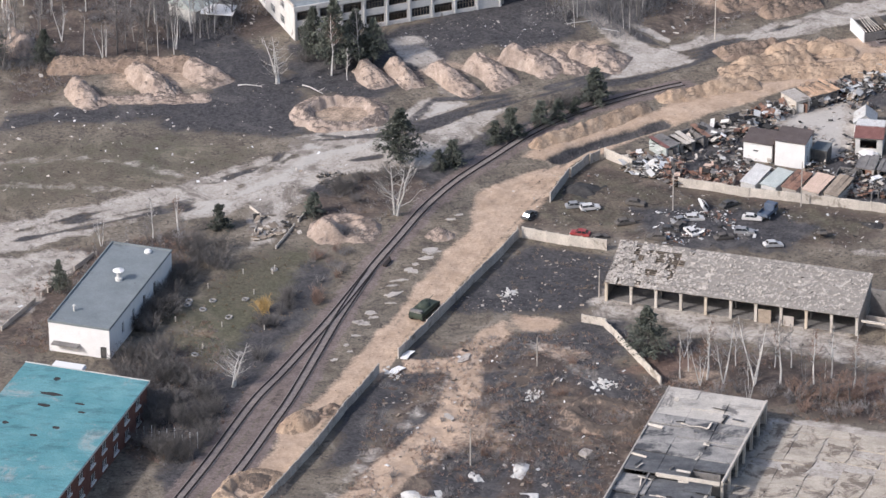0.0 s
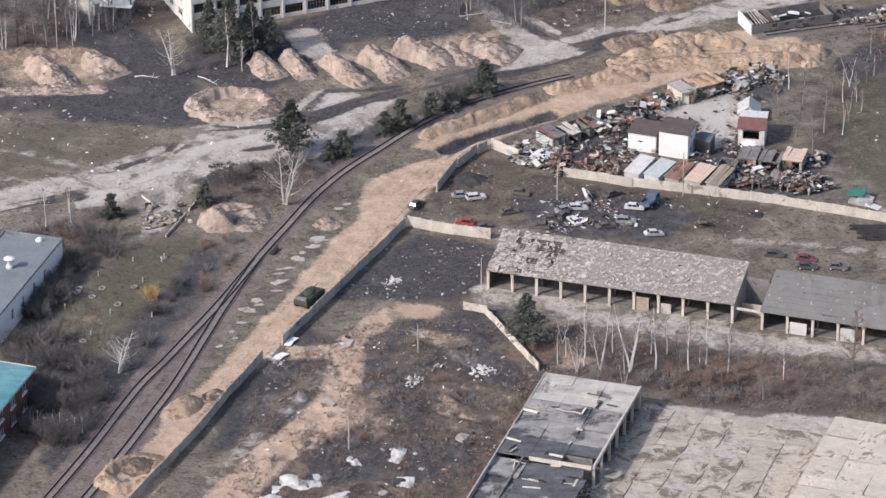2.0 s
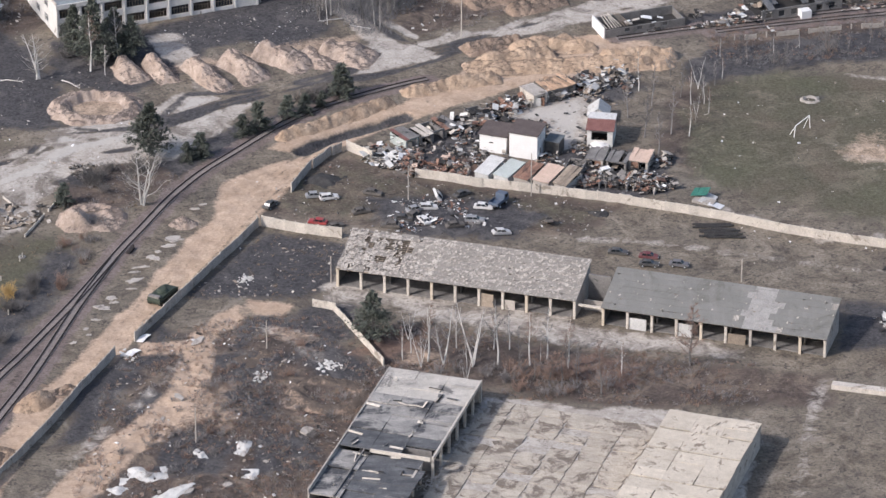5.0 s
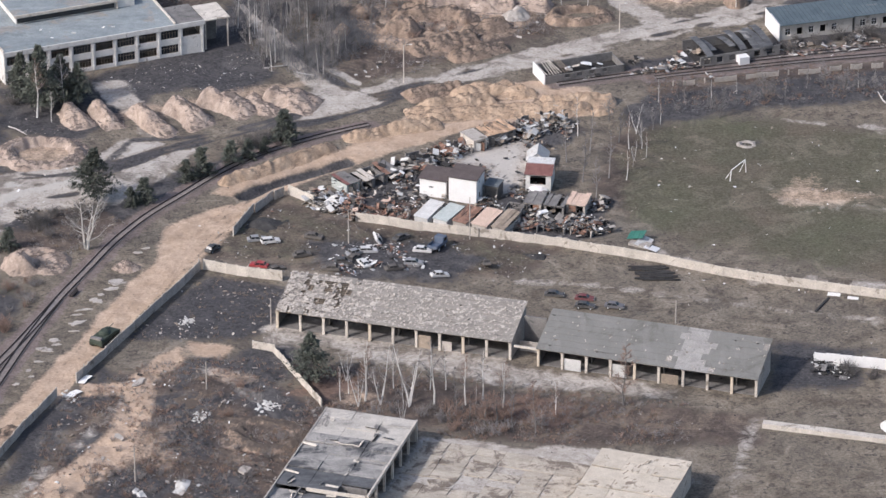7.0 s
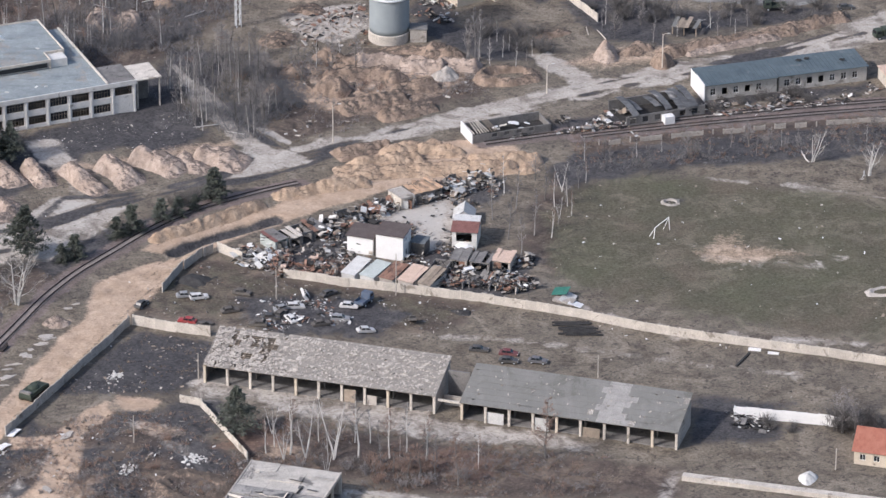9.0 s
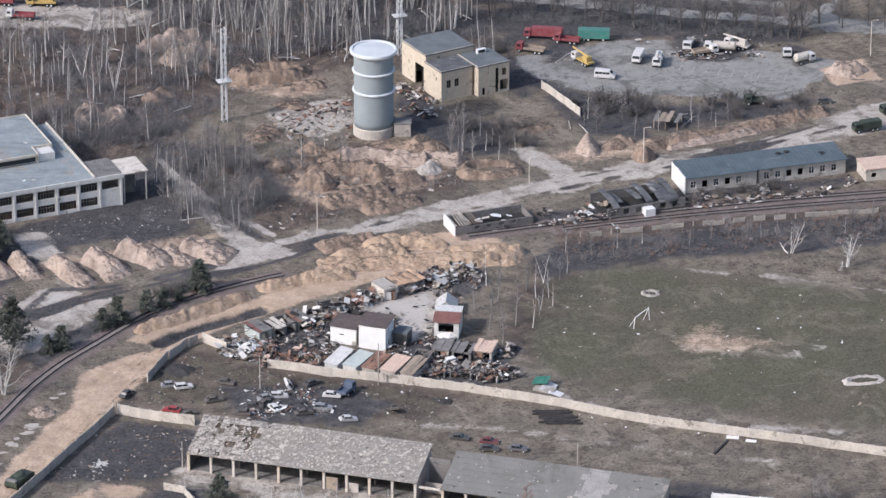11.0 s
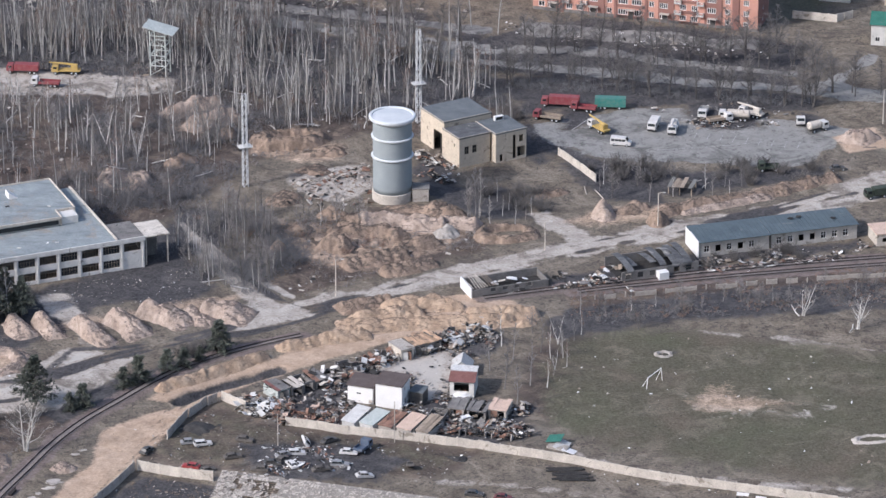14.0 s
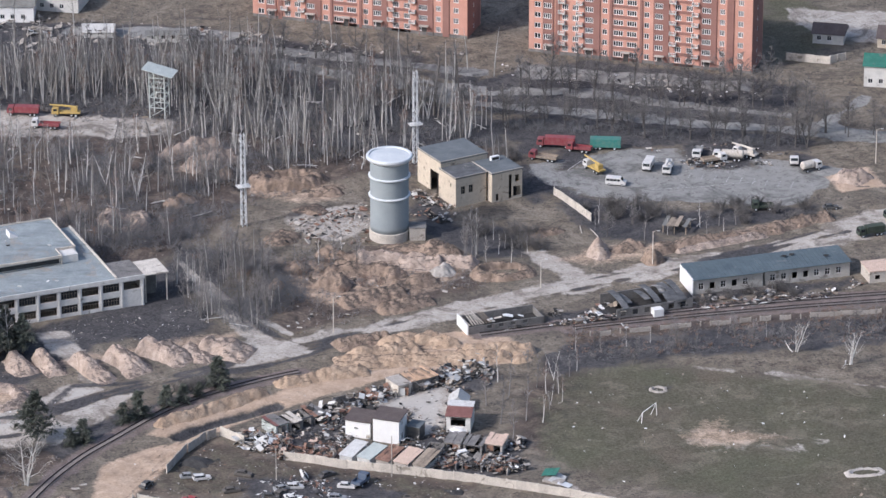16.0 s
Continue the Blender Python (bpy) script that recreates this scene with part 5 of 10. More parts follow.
def teal_block():
    b = thing("workshop_block", "two-storey brick block with a scarred teal sheet roof", "building", 0, 0)
    b.matrix_basis = pose(-153.9, -101.9, 0, 0, 0, -17.0) @ pose(0, -50, 0)
    lx, ly, h = 25.0, 50.0, 7.4
    win = []
    for k in range(8):
        for z in (1.0, 4.6):
            win.append((2.2 + 5.9 * k, 4.6 + 5.9 * k, z, z + 1.9))
    shell(b, lx, ly, h, surface("dark_red_brick", (0.12, 0.055, 0.045), (0.18, 0.085, 0.065), 0.8, 0.9), right=win)
    inner_floor(b, lx, ly)
    fm, pm = frame_mesh(2.4, 1.9, 3, 0.0, FRAMEWHITE, 0.12), pane_mesh(2.4, 1.9)
    sill = bmesh.new()
    box(sill, -0.1, 2.5, -0.3, 0.0, -0.35, 0.0)
    sill_me = mesh_of("sill", sill, FRAMEWHITE)
    for w in win:
        f = place_window(b, fm, pm, pose(lx - 0.12, w[0] + 0.35, w[2], 0, 0, 90))
        part("sill", sill_me, None, f)
    n = 40
    for k in range(n):
        bm = bmesh.new()
        y0, y1 = -0.4 + k * (ly + 0.8) / n, -0.4 + (k + 1) * (ly + 0.8) / n
        box(bm, -0.4, lx + 0.4, y0, y1 - 0.05, h, h + 0.22 + 0.015 * (k % 2))
        part("roof_sheet", bm, TEAL, b)
    bm = bmesh.new()
    box(bm, -0.45, lx + 0.45, ly + 0.41, ly + 0.5, h - 0.1, h + 0.4)
    box(bm, lx + 0.41, lx + 0.5, -0.4, ly + 0.4, h - 0.15, h + 0.12)
    part("fascia", bm, SILVER, b)
    for px_, py_, rx_, ry_ in ((9.5, 35.5, 1.2, 0.7), (9.0, 40.0, 2.3, 0.6), (16, 38, 0.9, 0.4), (15, 28, 0.8, 0.5), (5, 27, 0.7, 0.5), (12, 24, 0.9, 0.45), (17.5, 35, 0.8, 0.35), (8, 46, 0.7, 0.7)):
        bm = bmesh.new()
        ring = [(px_ + rx_ * (0.75 + 0.5 * RNG.random()) * math.cos(a), py_ + ry_ * (0.75 + 0.5 * RNG.random()) * math.sin(a)) for a in (k * math.pi / 6 for k in range(12))]
        prism(bm, ring, h + 0.2, h + 0.262)
        part("burn_hole", bm, DARK, b, "charred hole in the sheet roof")


teal_block()


# ---- two-storey school ----
def school():
    b = thing("school_building", "two-storey white school with window bands and flat grey roofs", "building", -109.2, 64.5, 0, 22.7)
    h = 8.1
    front, fm, pm = [], frame_mesh(4.4, 2.2, 6, 0.62, WOOD, 0.07), pane_mesh(4.4, 2.2)
    for k in range(9):
        for z in (1.0, 4.85):
            if (k, z) != (8, 1.0):
                front.append((0.75 + 5.55 * k, 5.15 + 5.55 * k, z, z + 2.2))
    left = []
    for k in range(5):
        for z in (1.1, 4.9):
            left.append((2.0 + 6.4 * k, 5.0 + 6.4 * k, z, z + 2.0))
    for length, m, holes in ((50.6, pose(0, 0, 0), front), (10.3, pose(50.6, 0.35, 0, 0, 0, 90), [(2, 6, 1.0, 2.9)]),
                             (7.1, pose(50.6, 11, 0, 0, 0, 180), []), (26.0, pose(43.5, 11, 0, 0, 0, 90), []),
                             (43.5, pose(43.5, 37.35, 0, 0, 0, 180), []), (36.6, pose(0, 37, 0, 0, 0, -90), left)):
        bm = bmesh.new()
        pierced(bm, length, -0.4, h, 0.35, holes, m)
        part("wall", bm, SCHOOLWALL, b)
    fl = frame_mesh(3.0, 2.0, 4, 0.6, FRAMEWHITE, 0.08)
    pl = pane_mesh(3.0, 2.0)
    for w in front:
        place_window(b, fm, pm, pose(w[0], 0.16, w[2]), RNG.random() < 0.45)
    for w in left:
        place_window(b, fl, pl, pose(0.16, 37 - w[0], w[2], 0, 0, -90), RNG.random() < 0.5)
    for k in range(10):
        bm = bmesh.new()
        x = 0.0 if k == 0 else 0.2 + 5.55 * k - 0.15
        box(bm, x, x + 0.35, -0.22, 0.0, -0.3, h - 0.75)
        part("pilaster", bm, SCHOOLWALL, b)
    bm = bmesh.new()
    box(bm, -0.15, 50.75, -0.3, 0.0, h - 0.75, h + 0.35)
    part("cornice", bm, SCHOOLWALL, b)
    bm = bmesh.new()
    box(bm, 0.4, 50.2, 0.4, 10.6, 3.7, 4.0)
    box(bm, 0.4, 43.1, 10.6, 36.9, 3.7, 4.0)
    part("floor_slab", bm, DARKCON, b)
    bm = bmesh.new()
    box(bm, 0.4, 50.2, 5.5, 5.75, -0.3, h - 0.1)
    part("partition", bm, DARKCON, b)
    bm = bmesh.new()
    box(bm, 0.0, 43.5, 0.0, 37.35, h, h + 0.22)
    part("roof", bm, SCHOOLROOF, b)
    bm = bmesh.new()
    box(bm, 43.54, 50.6, 0.0, 11.0, h - 0.1, h + 0.1)
    part("roof", bm, DARKCON, b, "sooty sagging roof over the wing")
    for x0, x1 in ((43.2, 43.65), (-0.1, 0.3)):
        bm = bmesh.new()
        box(bm, x0, x1, 0.3, 37.4, h + 0.22, h + 0.6)
        part("parapet", bm, PALECON, b)
    # raised block
    bm = bmesh.new()
    box(bm, 8.0, 38.2, 15.0, 38.8, h + 0.22, h + 2.2)
    part("wall", bm, SCHOOLWALL, b)
    bm = bmesh.new()
    box(bm, 8.3, 33.0, 14.8, 15.0, h + 0.5, h + 1.6)
    part("clerestory", bm, GLASSDARK, b)
    bm = bmesh.new()
    box(bm, 7.6, 33.5, 14.2, 39.2, h + 2.2, h + 2.5)
    box(bm, 33.5, 38.6, 19.0, 39.2, h + 2.2, h + 2.5)
    part("roof", bm, SCHOOLROOF, b)
    for x0, x1, y0, y1, z0 in ((7.4, 33.7, 14.0, 14.25, 2.2), (33.5, 33.75, 14.25, 19.2, 0.3), (33.75, 38.8, 18.9, 19.15, 1.2), (38.6, 38.85, 19.15, 39.4, 2.2), (7.4, 38.55, 39.2, 39.45, 2.2)):
        bm = bmesh.new()
        box(bm, x0, x1, y0, y1, h + z0, h + 2.85)
        part("parapet", bm, PALECON, b)
    bm = bmesh.new()
    profile(bm, [(25, h + 2.5), (27.4, h + 2.5), (25, h + 4.2)], 30.5, 33.5)
    part("stair_hatch", bm, FRAMEWHITE, b)
    for _ in range(16):
        bm = bmesh.new()
        s = RNG.uniform(0.3, 1.1)
        box(bm, 0, s, 0, s * 0.5, 0, 0.15)
        top = RNG.random() < 0.5
        single("roof_scrap", bm, RNG.choice([FRAMEWHITE, DARK, SILVER]), "scrap of metal or insulation lying on the school roof", "scrap", group="scraps on the school roof",
               m=b.matrix_basis @ pose(RNG.uniform(12, 36), RNG.uniform(22, 36) if top else RNG.uniform(3, 12), h + (2.5 if top else 0.22), 0, 0, RNG.uniform(0, 360)))
    # canopy with thin posts past the east end
    c = thing("entrance_canopy", "flat white canopy on thin posts by a school", "canopy", 0, 0)
    c.matrix_basis = b.matrix_basis @ pose(51.0, 0.5, 0)
    bm = bmesh.new()
    box(bm, 0, 6.5, 0, 9.5, 7.6, 7.9)
    part("roof", bm, PALECON, c)
    for x, y in ((6.0, 0.4), (6.0, 9.0), (0.3, 9.0), (0.3, 0.4)):
        bm = bmesh.new()
        box(bm, x - 0.15, x + 0.15, y - 0.15, y + 0.15, -0.4, 7.6)
        part("post", bm, PALECON, c)
    bm = bmesh.new()
    box(bm, 0.6, 5.0, 6.0, 9.0, -0.4, 7.0)
    part("wall", bm, DARKCON, c)
    k = thing("open_shelter", "open shelter with a flat white roof on posts", "shelter", -131, 72.5, 0, -8)
    bm = bmesh.new()
    box(bm, 0, 7.5, 0, 5.5, 3.0, 3.25)
    part("roof", bm, FRAMEWHITE, k)
    for x, y in ((0.4, 0.4), (7.1, 0.4), (0.4, 5.1), (7.1, 5.1)):
        bm = bmesh.new()
        box(bm, x - 0.12, x + 0.12, y - 0.12, y + 0.12, -0.4, 3.0)
        part("post", bm, DARKCON, k)
    a = thing("low_house", "low house with a pale blue sheet roof", "house", -138.5, 78.5, 0, -38)
    bm = bmesh.new()
    box(bm, 0, 8, 0, 13, -0.4, 3.2)
    part("wall", bm, PLASTER, a)
    bm = bmesh.new()
    profile(bm, [(-0.5, 3.2), (8.5, 3.2), (4, 5.0)], -0.5, 13.5)
    part("roof", bm, AQUA, a)


school()


# ---- round grey water tower ----
def water_tower():
    b = thing("water_tower", "round grey steel-clad water tower on a concrete base", "tower", -0.8, 129.4, 0)
    bm = bmesh.new()
    lathe(bm, [(5.3, -0.6), (5.3, 2.3), (5.15, 2.5)], 40)
    part("base", bm, PALECON, b, "pale concrete base ring")
    bm = bmesh.new()
    n = 40
    lathe(bm, [(5.05, 2.4)] + [(5.05, 4.0 + 2.1 * k) for k in range(9)] + [(5.05, 22.6)], n)
    part("drum", bm, TOWERGREY, b, smooth=True)
    for z in (12.1, 17.5):
        bm = bmesh.new()
        lathe(bm, [(5.06, z - 0.25), (5.5, z - 0.2), (5.55, z + 0.1), (5.06, z + 0.25)], 40)
        part("ring_beam", bm, TOWERRIM, b)
    bm = bmesh.new()
    lathe(bm, [(5.06, 21.6), (5.9, 22.2), (6.1, 22.5), (6.1, 23.0), (5.9, 23.2), (5.35, 23.2), (5.2, 22.7)], 40)
    part("rim", bm, TOWERRIM, b, smooth=False)
    bm = bmesh.new()
    lathe(bm, [(5.3, 22.7), (5.2, 22.9), (4.9, 22.95), (2.0, 23.1), (0.05, 23.15)], 40)
    part("top", bm, surface("tower_top_felt", (0.50, 0.53, 0.55), (0.60, 0.62, 0.63), 0.3, 0.7, bump=0.03, grain=0.08), b)
    for k in range(20):
        a = 2 * math.pi * k / 20
        bm = bmesh.new()
        box(bm, 5.03, 5.062, -0.03, 0.03, 2.6, 21.6, pose(0, 0, 0, 0, 0, math.degrees(a)))
        part("seam", bm, TOWERGREY, b)
    k = thing("valve_house", "small grey block beside a water tower", "hut", 4.4, 126.6, 0, 0)
    bm = bmesh.new()
    box(bm, 0, 4.2, 0, 4, -0.4, 3.4)
    part("wall", bm, CONCRETE, k)
    bm = bmesh.new()
    box(bm, -0.2, 4.4, -0.2, 4.2, 3.4, 3.6)
    part("roof", bm, DARKCON, k)


water_tower()


# ---- yellow brick pump house ----
def pump_house():
    b = thing("pump_house", "shell-damaged yellow brick pump house of three flat-roofed blocks", "building", 16.6, 149.5, 0, 30)
    for i, (x, y, lx, ly, h, fr, lf) in enumerate((
            (0.0, 0.0, 9.4, 8.6, 8.0, [(1.6, 2.9, 3.4, 5.6), (4.0, 5.3, 3.4, 5.6)], [(5.3, 5.9, 5.0, 6.0)]),
            (0.6, 9.0, 14.4, 12.5, 9.4, [], [(6.5, 11.0, -0.2, 6.0)]),
            (10.0, -2.0, 9.4, 10.4, 8.0, [(1.2, 2.1, 0.2, 2.2), (5.2, 6.2, 0.2, 7.0), (7.2, 8.5, 4.6, 6.6), (6.6, 9.0, 0.6, 3.4)], [(6.5, 7.3, 1, 5.5)]))):
        for length, m, holes in ((lx, pose(x, y, 0), fr), (ly - 0.7, pose(x + lx, y + 0.35, 0, 0, 0, 90), []),
                                 (lx, pose(x + lx, y + ly, 0, 0, 0, 180), []), (ly - 0.7, pose(x, y + ly - 0.35, 0, 0, 0, -90), lf)):
            bm = bmesh.new()
            pierced(bm, length, -0.4, h, 0.35, holes, m)
            part("wall", bm, YELBRICK, b)
        bm = bmesh.new()
        box(bm, x - 0.15, x + lx + 0.15, y - 0.15, y + ly + 0.15, h, h + 0.25)
        part("roof", bm, FELTDARK if i == 0 else TARROOF, b)
        bm = bmesh.new()
        box(bm, x - 0.2, x + lx + 0.2, y - 0.2, y, h + 0.25, h + 0.5)
        box(bm, x - 0.2, x, y, y + ly + 0.2, h + 0.25, h + 0.5)
        part("parapet", bm, CONCRETE, b)
        # near-black partition behind the wall openings
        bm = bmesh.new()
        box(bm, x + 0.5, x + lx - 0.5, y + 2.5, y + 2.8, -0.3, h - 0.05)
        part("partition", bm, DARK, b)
        fm = frame_mesh(1.3, 2.2, 2, 0.5, WOOD)
        for w in fr[:2] if i == 0 else []:
            place_window(b, fm, pane_mesh(1.3, 2.2), pose(x + w[0], y + 0.15, w[2]))
    v = thing("roof_vent", "white box vent on the pump house roof", "vent", 0, 0)
    v.matrix_basis = b.matrix_basis @ pose(14.5, 6.0, 8.25)
    bm = bmesh.new()
    box(bm, 0, 2.6, 0, 0.9, 0, 1.2)
    part("box", bm, FRAMEWHITE, v)
    bm = bmesh.new()
    box(bm, 0.3, 2.3, -0.03, -0.005, 0.2, 1.0)
    part("louvre", bm, DARK, v)


pump_house()


# ---- lattice masts and training tower ----
def lattice_mast(x, y, h, label, plat):
    b = thing("lattice_mast", label, "mast", x, y, 0, 20)
    w = 0.62
    for sx, sy in ((-1, -1), (1, -1), (1, 1), (-1, 1)):
        bm = bmesh.new()
        tube(bm, [(sx * w, sy * w, -0.3), (sx * w * 0.8, sy * w * 0.8, h)], [0.11, 0.09], 4)
        part("leg", bm, LATTICE, b)
    bm = bmesh.new()
    n = int(h / 1.3)
    for k in range(n):
        z0, z1 = k * h / n, (k + 1) * h / n
        for i, (a, c) in enumerate((((-1, -1), (1, -1)), ((1, -1), (1, 1)), ((1, 1), (-1, 1)), ((-1, 1), (-1, -1)))):
            if (k + i) % 2:
                a, c = c, a
            tube(bm, [(a[0] * w * 0.9, a[1] * w * 0.9, z0), (c[0] * w * 0.9, c[1] * w * 0.9, z1)], [0.065, 0.065], 3)
    part("bracing", bm, LATTICE, b)
    bm = bmesh.new()
    box(bm, -1.8, 1.8, -1.3, 1.3, plat, plat + 0.18)
    part("platform", bm, SILVER, b)
    bm = bmesh.new()
    for sx in (-1.7, 0, 1.7):
        for sy in (-1.2, 1.2):
            tube(bm, [(sx, sy, plat), (sx, sy, plat + 1.1)], [0.04, 0.04], 4)
    part("railing", bm, LATTICE, b)


lattice_mast(5.7, 181.1, 27.0, "tall grey lattice lighting mast with a platform", 11.5)
lattice_mast(-39.3, 136.7, 26.0, "tall grey lattice lighting mast with a small platform", 11.2)


def training_tower():
    b = thing("frame_tower", "tall steel frame tower with a tilted sheet roof", "tower", -65.9, 217.5, 0, -14)
    w = 2.2
    for sx, sy in ((-1, -1), (1, -1), (1, 1), (-1, 1)):
        bm = bmesh.new()
        box(bm, sx * w - 0.15, sx * w + 0.15, sy * w - 0.15, sy * w + 0.15, -0.3, 12.6 + (0.8 if sx < 0 else 0))
        part("leg", bm, AQUA, b)
    for z in (3.0, 6.0, 9.0, 11.8):
        bm = bmesh.new()
        for s in (-1, 1):
            box(bm, -w, w, s * w - 0.1, s * w + 0.1, z, z + 0.22)
            box(bm, s * w - 0.1, s * w + 0.1, -w, w, z, z + 0.22)
        part("frame_ring", bm, AQUA, b)
    bm = bmesh.new()
    for k in range(3):
        tube(bm, [(-w, -w, 3 * k + 0.2), (w, -w, 3 * k + 3)], [0.08, 0.08], 4)
        tube(bm, [(w, w, 3 * k + 0.2), (-w, w, 3 * k + 3)], [0.08, 0.08], 4)
    part("brace", bm, AQUA, b)
    bm = bmesh.new()
    box(bm, -4.2, 4.8, -3.2, 3.2, 0, 0.2, pose(0, 0, 13.6, 0, 12, 0))
    part("roof", bm, AQUA, b)


training_tower()


# ---- brick apartment blocks ----
def apartment_block():
    b = thing("apartment_block", "tall orange-red brick apartment block with white windows and loggias", "apartment block", 38.0, 269.4, 0, -16.6)
    storeys, sh, lx, ly = 10, 3.2, 66.0, 13.0
    h = storeys * sh + 0.8
    # column centre, width, kind: w window, l loggia, r recess with dark brick
    cols = [(2.6, 1.9, 2), (5.6, 2.4, 4), (10.8, 1.8, 3), (13.9, 1.8, 3), (18.0, 2.4, 4), (22.6, 1.5, 2), (26.6, 2.9, 4), (30.6, 2.9, 4), (35.0, 1.5, 2),
            (38.6, 2.4, 4), (44.2, 1.9, 3), (47.6, 1.9, 3), (52.6, 2.6, 4), (57.2, 1.5, 3), (62.6, 1.6, 3)]
    holes = []
    for x, w, n in cols:
        for s in range(storeys):
            holes.append((x - w / 2, x + w / 2, 1.0 + s * sh, 2.7 + s * sh))
    bands = ((4.2, 7.4), (16.4, 21.2), (37.0, 41.6), (50.6, 55.6))
    cuts = [0.0] + [v for p in bands for v in p] + [lx]
    for k, (x0, x1) in enumerate(zip(cuts, cuts[1:])):
        bm = bmesh.new()
        own = [(a - x0, c - x0, z0, z1) for a, c, z0, z1 in holes if x0 < a and c < x1]
        pierced(bm, x1 - x0, -0.5, h, 0.4, own, pose(x0, -0.3 if k % 2 else 0, 0))
        part("wall", bm, BRICKDARK if k % 2 else BRICKRED, b, "brown brick bay" if k % 2 else "")
        bm = bmesh.new()
        box(bm, x0, x1, -0.42 if k % 2 else -0.12, -0.32 if k % 2 else -0.02, -0.5, 0.9)
        part("plinth", bm, DARKCON, b)
    # right side wall takes the darker brick: its shade is in the colour
    bm = bmesh.new()
    side = []
    for s in range(storeys):
        side += [(5.6, 6.9, 1.1 + s * sh, 2.6 + s * sh)]
    pierced(bm, ly - 0.4, -0.5, h, 0.4, side, pose(lx, 0.4, 0, 0, 0, 90))
    part("wall", bm, BRICKDARK, b)
    bm = bmesh.new()
    box(bm, 0, lx, ly, ly + 0.4, -0.5, h)
    box(bm, 0, 0.4, 0.4, ly, -0.5, h)
    part("wall", bm, BRICKRED, b)
    bm = bmesh.new()
    box(bm, 0, lx, 0, ly + 0.4, h, h + 0.4)
    part("roof", bm, TARROOF, b)
    for x0, x1 in ((8.0, 9.2), (24.0, 24.8), (33.0, 33.8), (58.6, 60.6)):
        bm = bmesh.new()
        box(bm, x0, x1, -0.28, 0.0, -0.4, h - 0.5)
        part("pier", bm, BRICKDARK, b, "brown brick band")
    for x0, x1 in ((25.0, 32.4), (43.0, 48.8)):
        for s in range(storeys):
            bm = bmesh.new()
            box(bm, x0, x1, -0.12, 0.0, s * sh + 0.1, s * sh + 0.95)
            part("brick_panel", bm, BRICKDARK, b)
    frames, panes = {}, {}
    for x, w, n in cols:
        if (w, n) not in frames:
            frames[w, n] = frame_mesh(w, 1.7, n, 0.0, FRAMEWHITE, 0.17, 0.14)
            panes[w, n] = pane_mesh(w, 1.7)
        for s in range(storeys):
            place_window(b, frames[w, n], panes[w, n], pose(x - w / 2, -0.18 if any(p < x < q for p, q in bands) else 0.12, 1.0 + s * sh))
    fs, ps = frame_mesh(1.3, 1.5, 2, 0, FRAMEWHITE, 0.13), pane_mesh(1.3, 1.5)
    for s in range(storeys):
        place_window(b, fs, ps, pose(lx - 0.12, 6.0, 1.1 + s * sh, 0, 0, 90))
    # projecting loggias
    for x in (9.9, 15.2, 42.8, 49.4):
        for s in range(1, storeys):
            g = thing_part_loggia(b, x, s * sh)
    for x in (6.2, 18.0, 29.0, 39.0, 53.0):
        bm = bmesh.new()
        box(bm, x - 1.4, x + 1.4, -1.6, 0, 2.75, 2.95)
        part("porch_roof", bm, CONCRETE, b)
        bm = bmesh.new()
        box(bm, x - 0.7, x + 0.7, -0.36, -0.31, 0, 2.3)
        part("door", bm, CARDARK, b)
        for sx in (-1.2, 1.1):
            bm = bmesh.new()
            box(bm, x + sx, x + sx + 0.12, -1.5, -1.38, -0.4, 2.75)
            part("porch_post", bm, BRICKDARK, b)
    copy_thing(b, pose(-42.8, 299.3, 0, 0, 0, -17.2))


def thing_part_loggia(b, x, z):
    bm = bmesh.new()
    box(bm, x - 1.0, x + 1.0, -1.1, 0, z - 0.1, z + 0.06)
    box(bm, x - 1.0, x - 0.9, -1.1, 0, z + 0.06, z + 1.0)
    box(bm, x + 0.9, x + 1.0, -1.1, 0, z + 0.06, z + 1.0)
    g = part("loggia", bm, PLASTER, b)
    bm = bmesh.new()
    for k in range(7):
        box(bm, x - 0.9 + k * 0.29, x - 0.84 + k * 0.29, -1.1, -1.04, z + 0.06, z + 1.0)
    box(bm, x - 0.9, x + 0.9, -1.12, -1.02, z + 1.0, z + 1.08)
    part("railing", bm, FRAMEWHITE, g)
    return g


apartment_block()


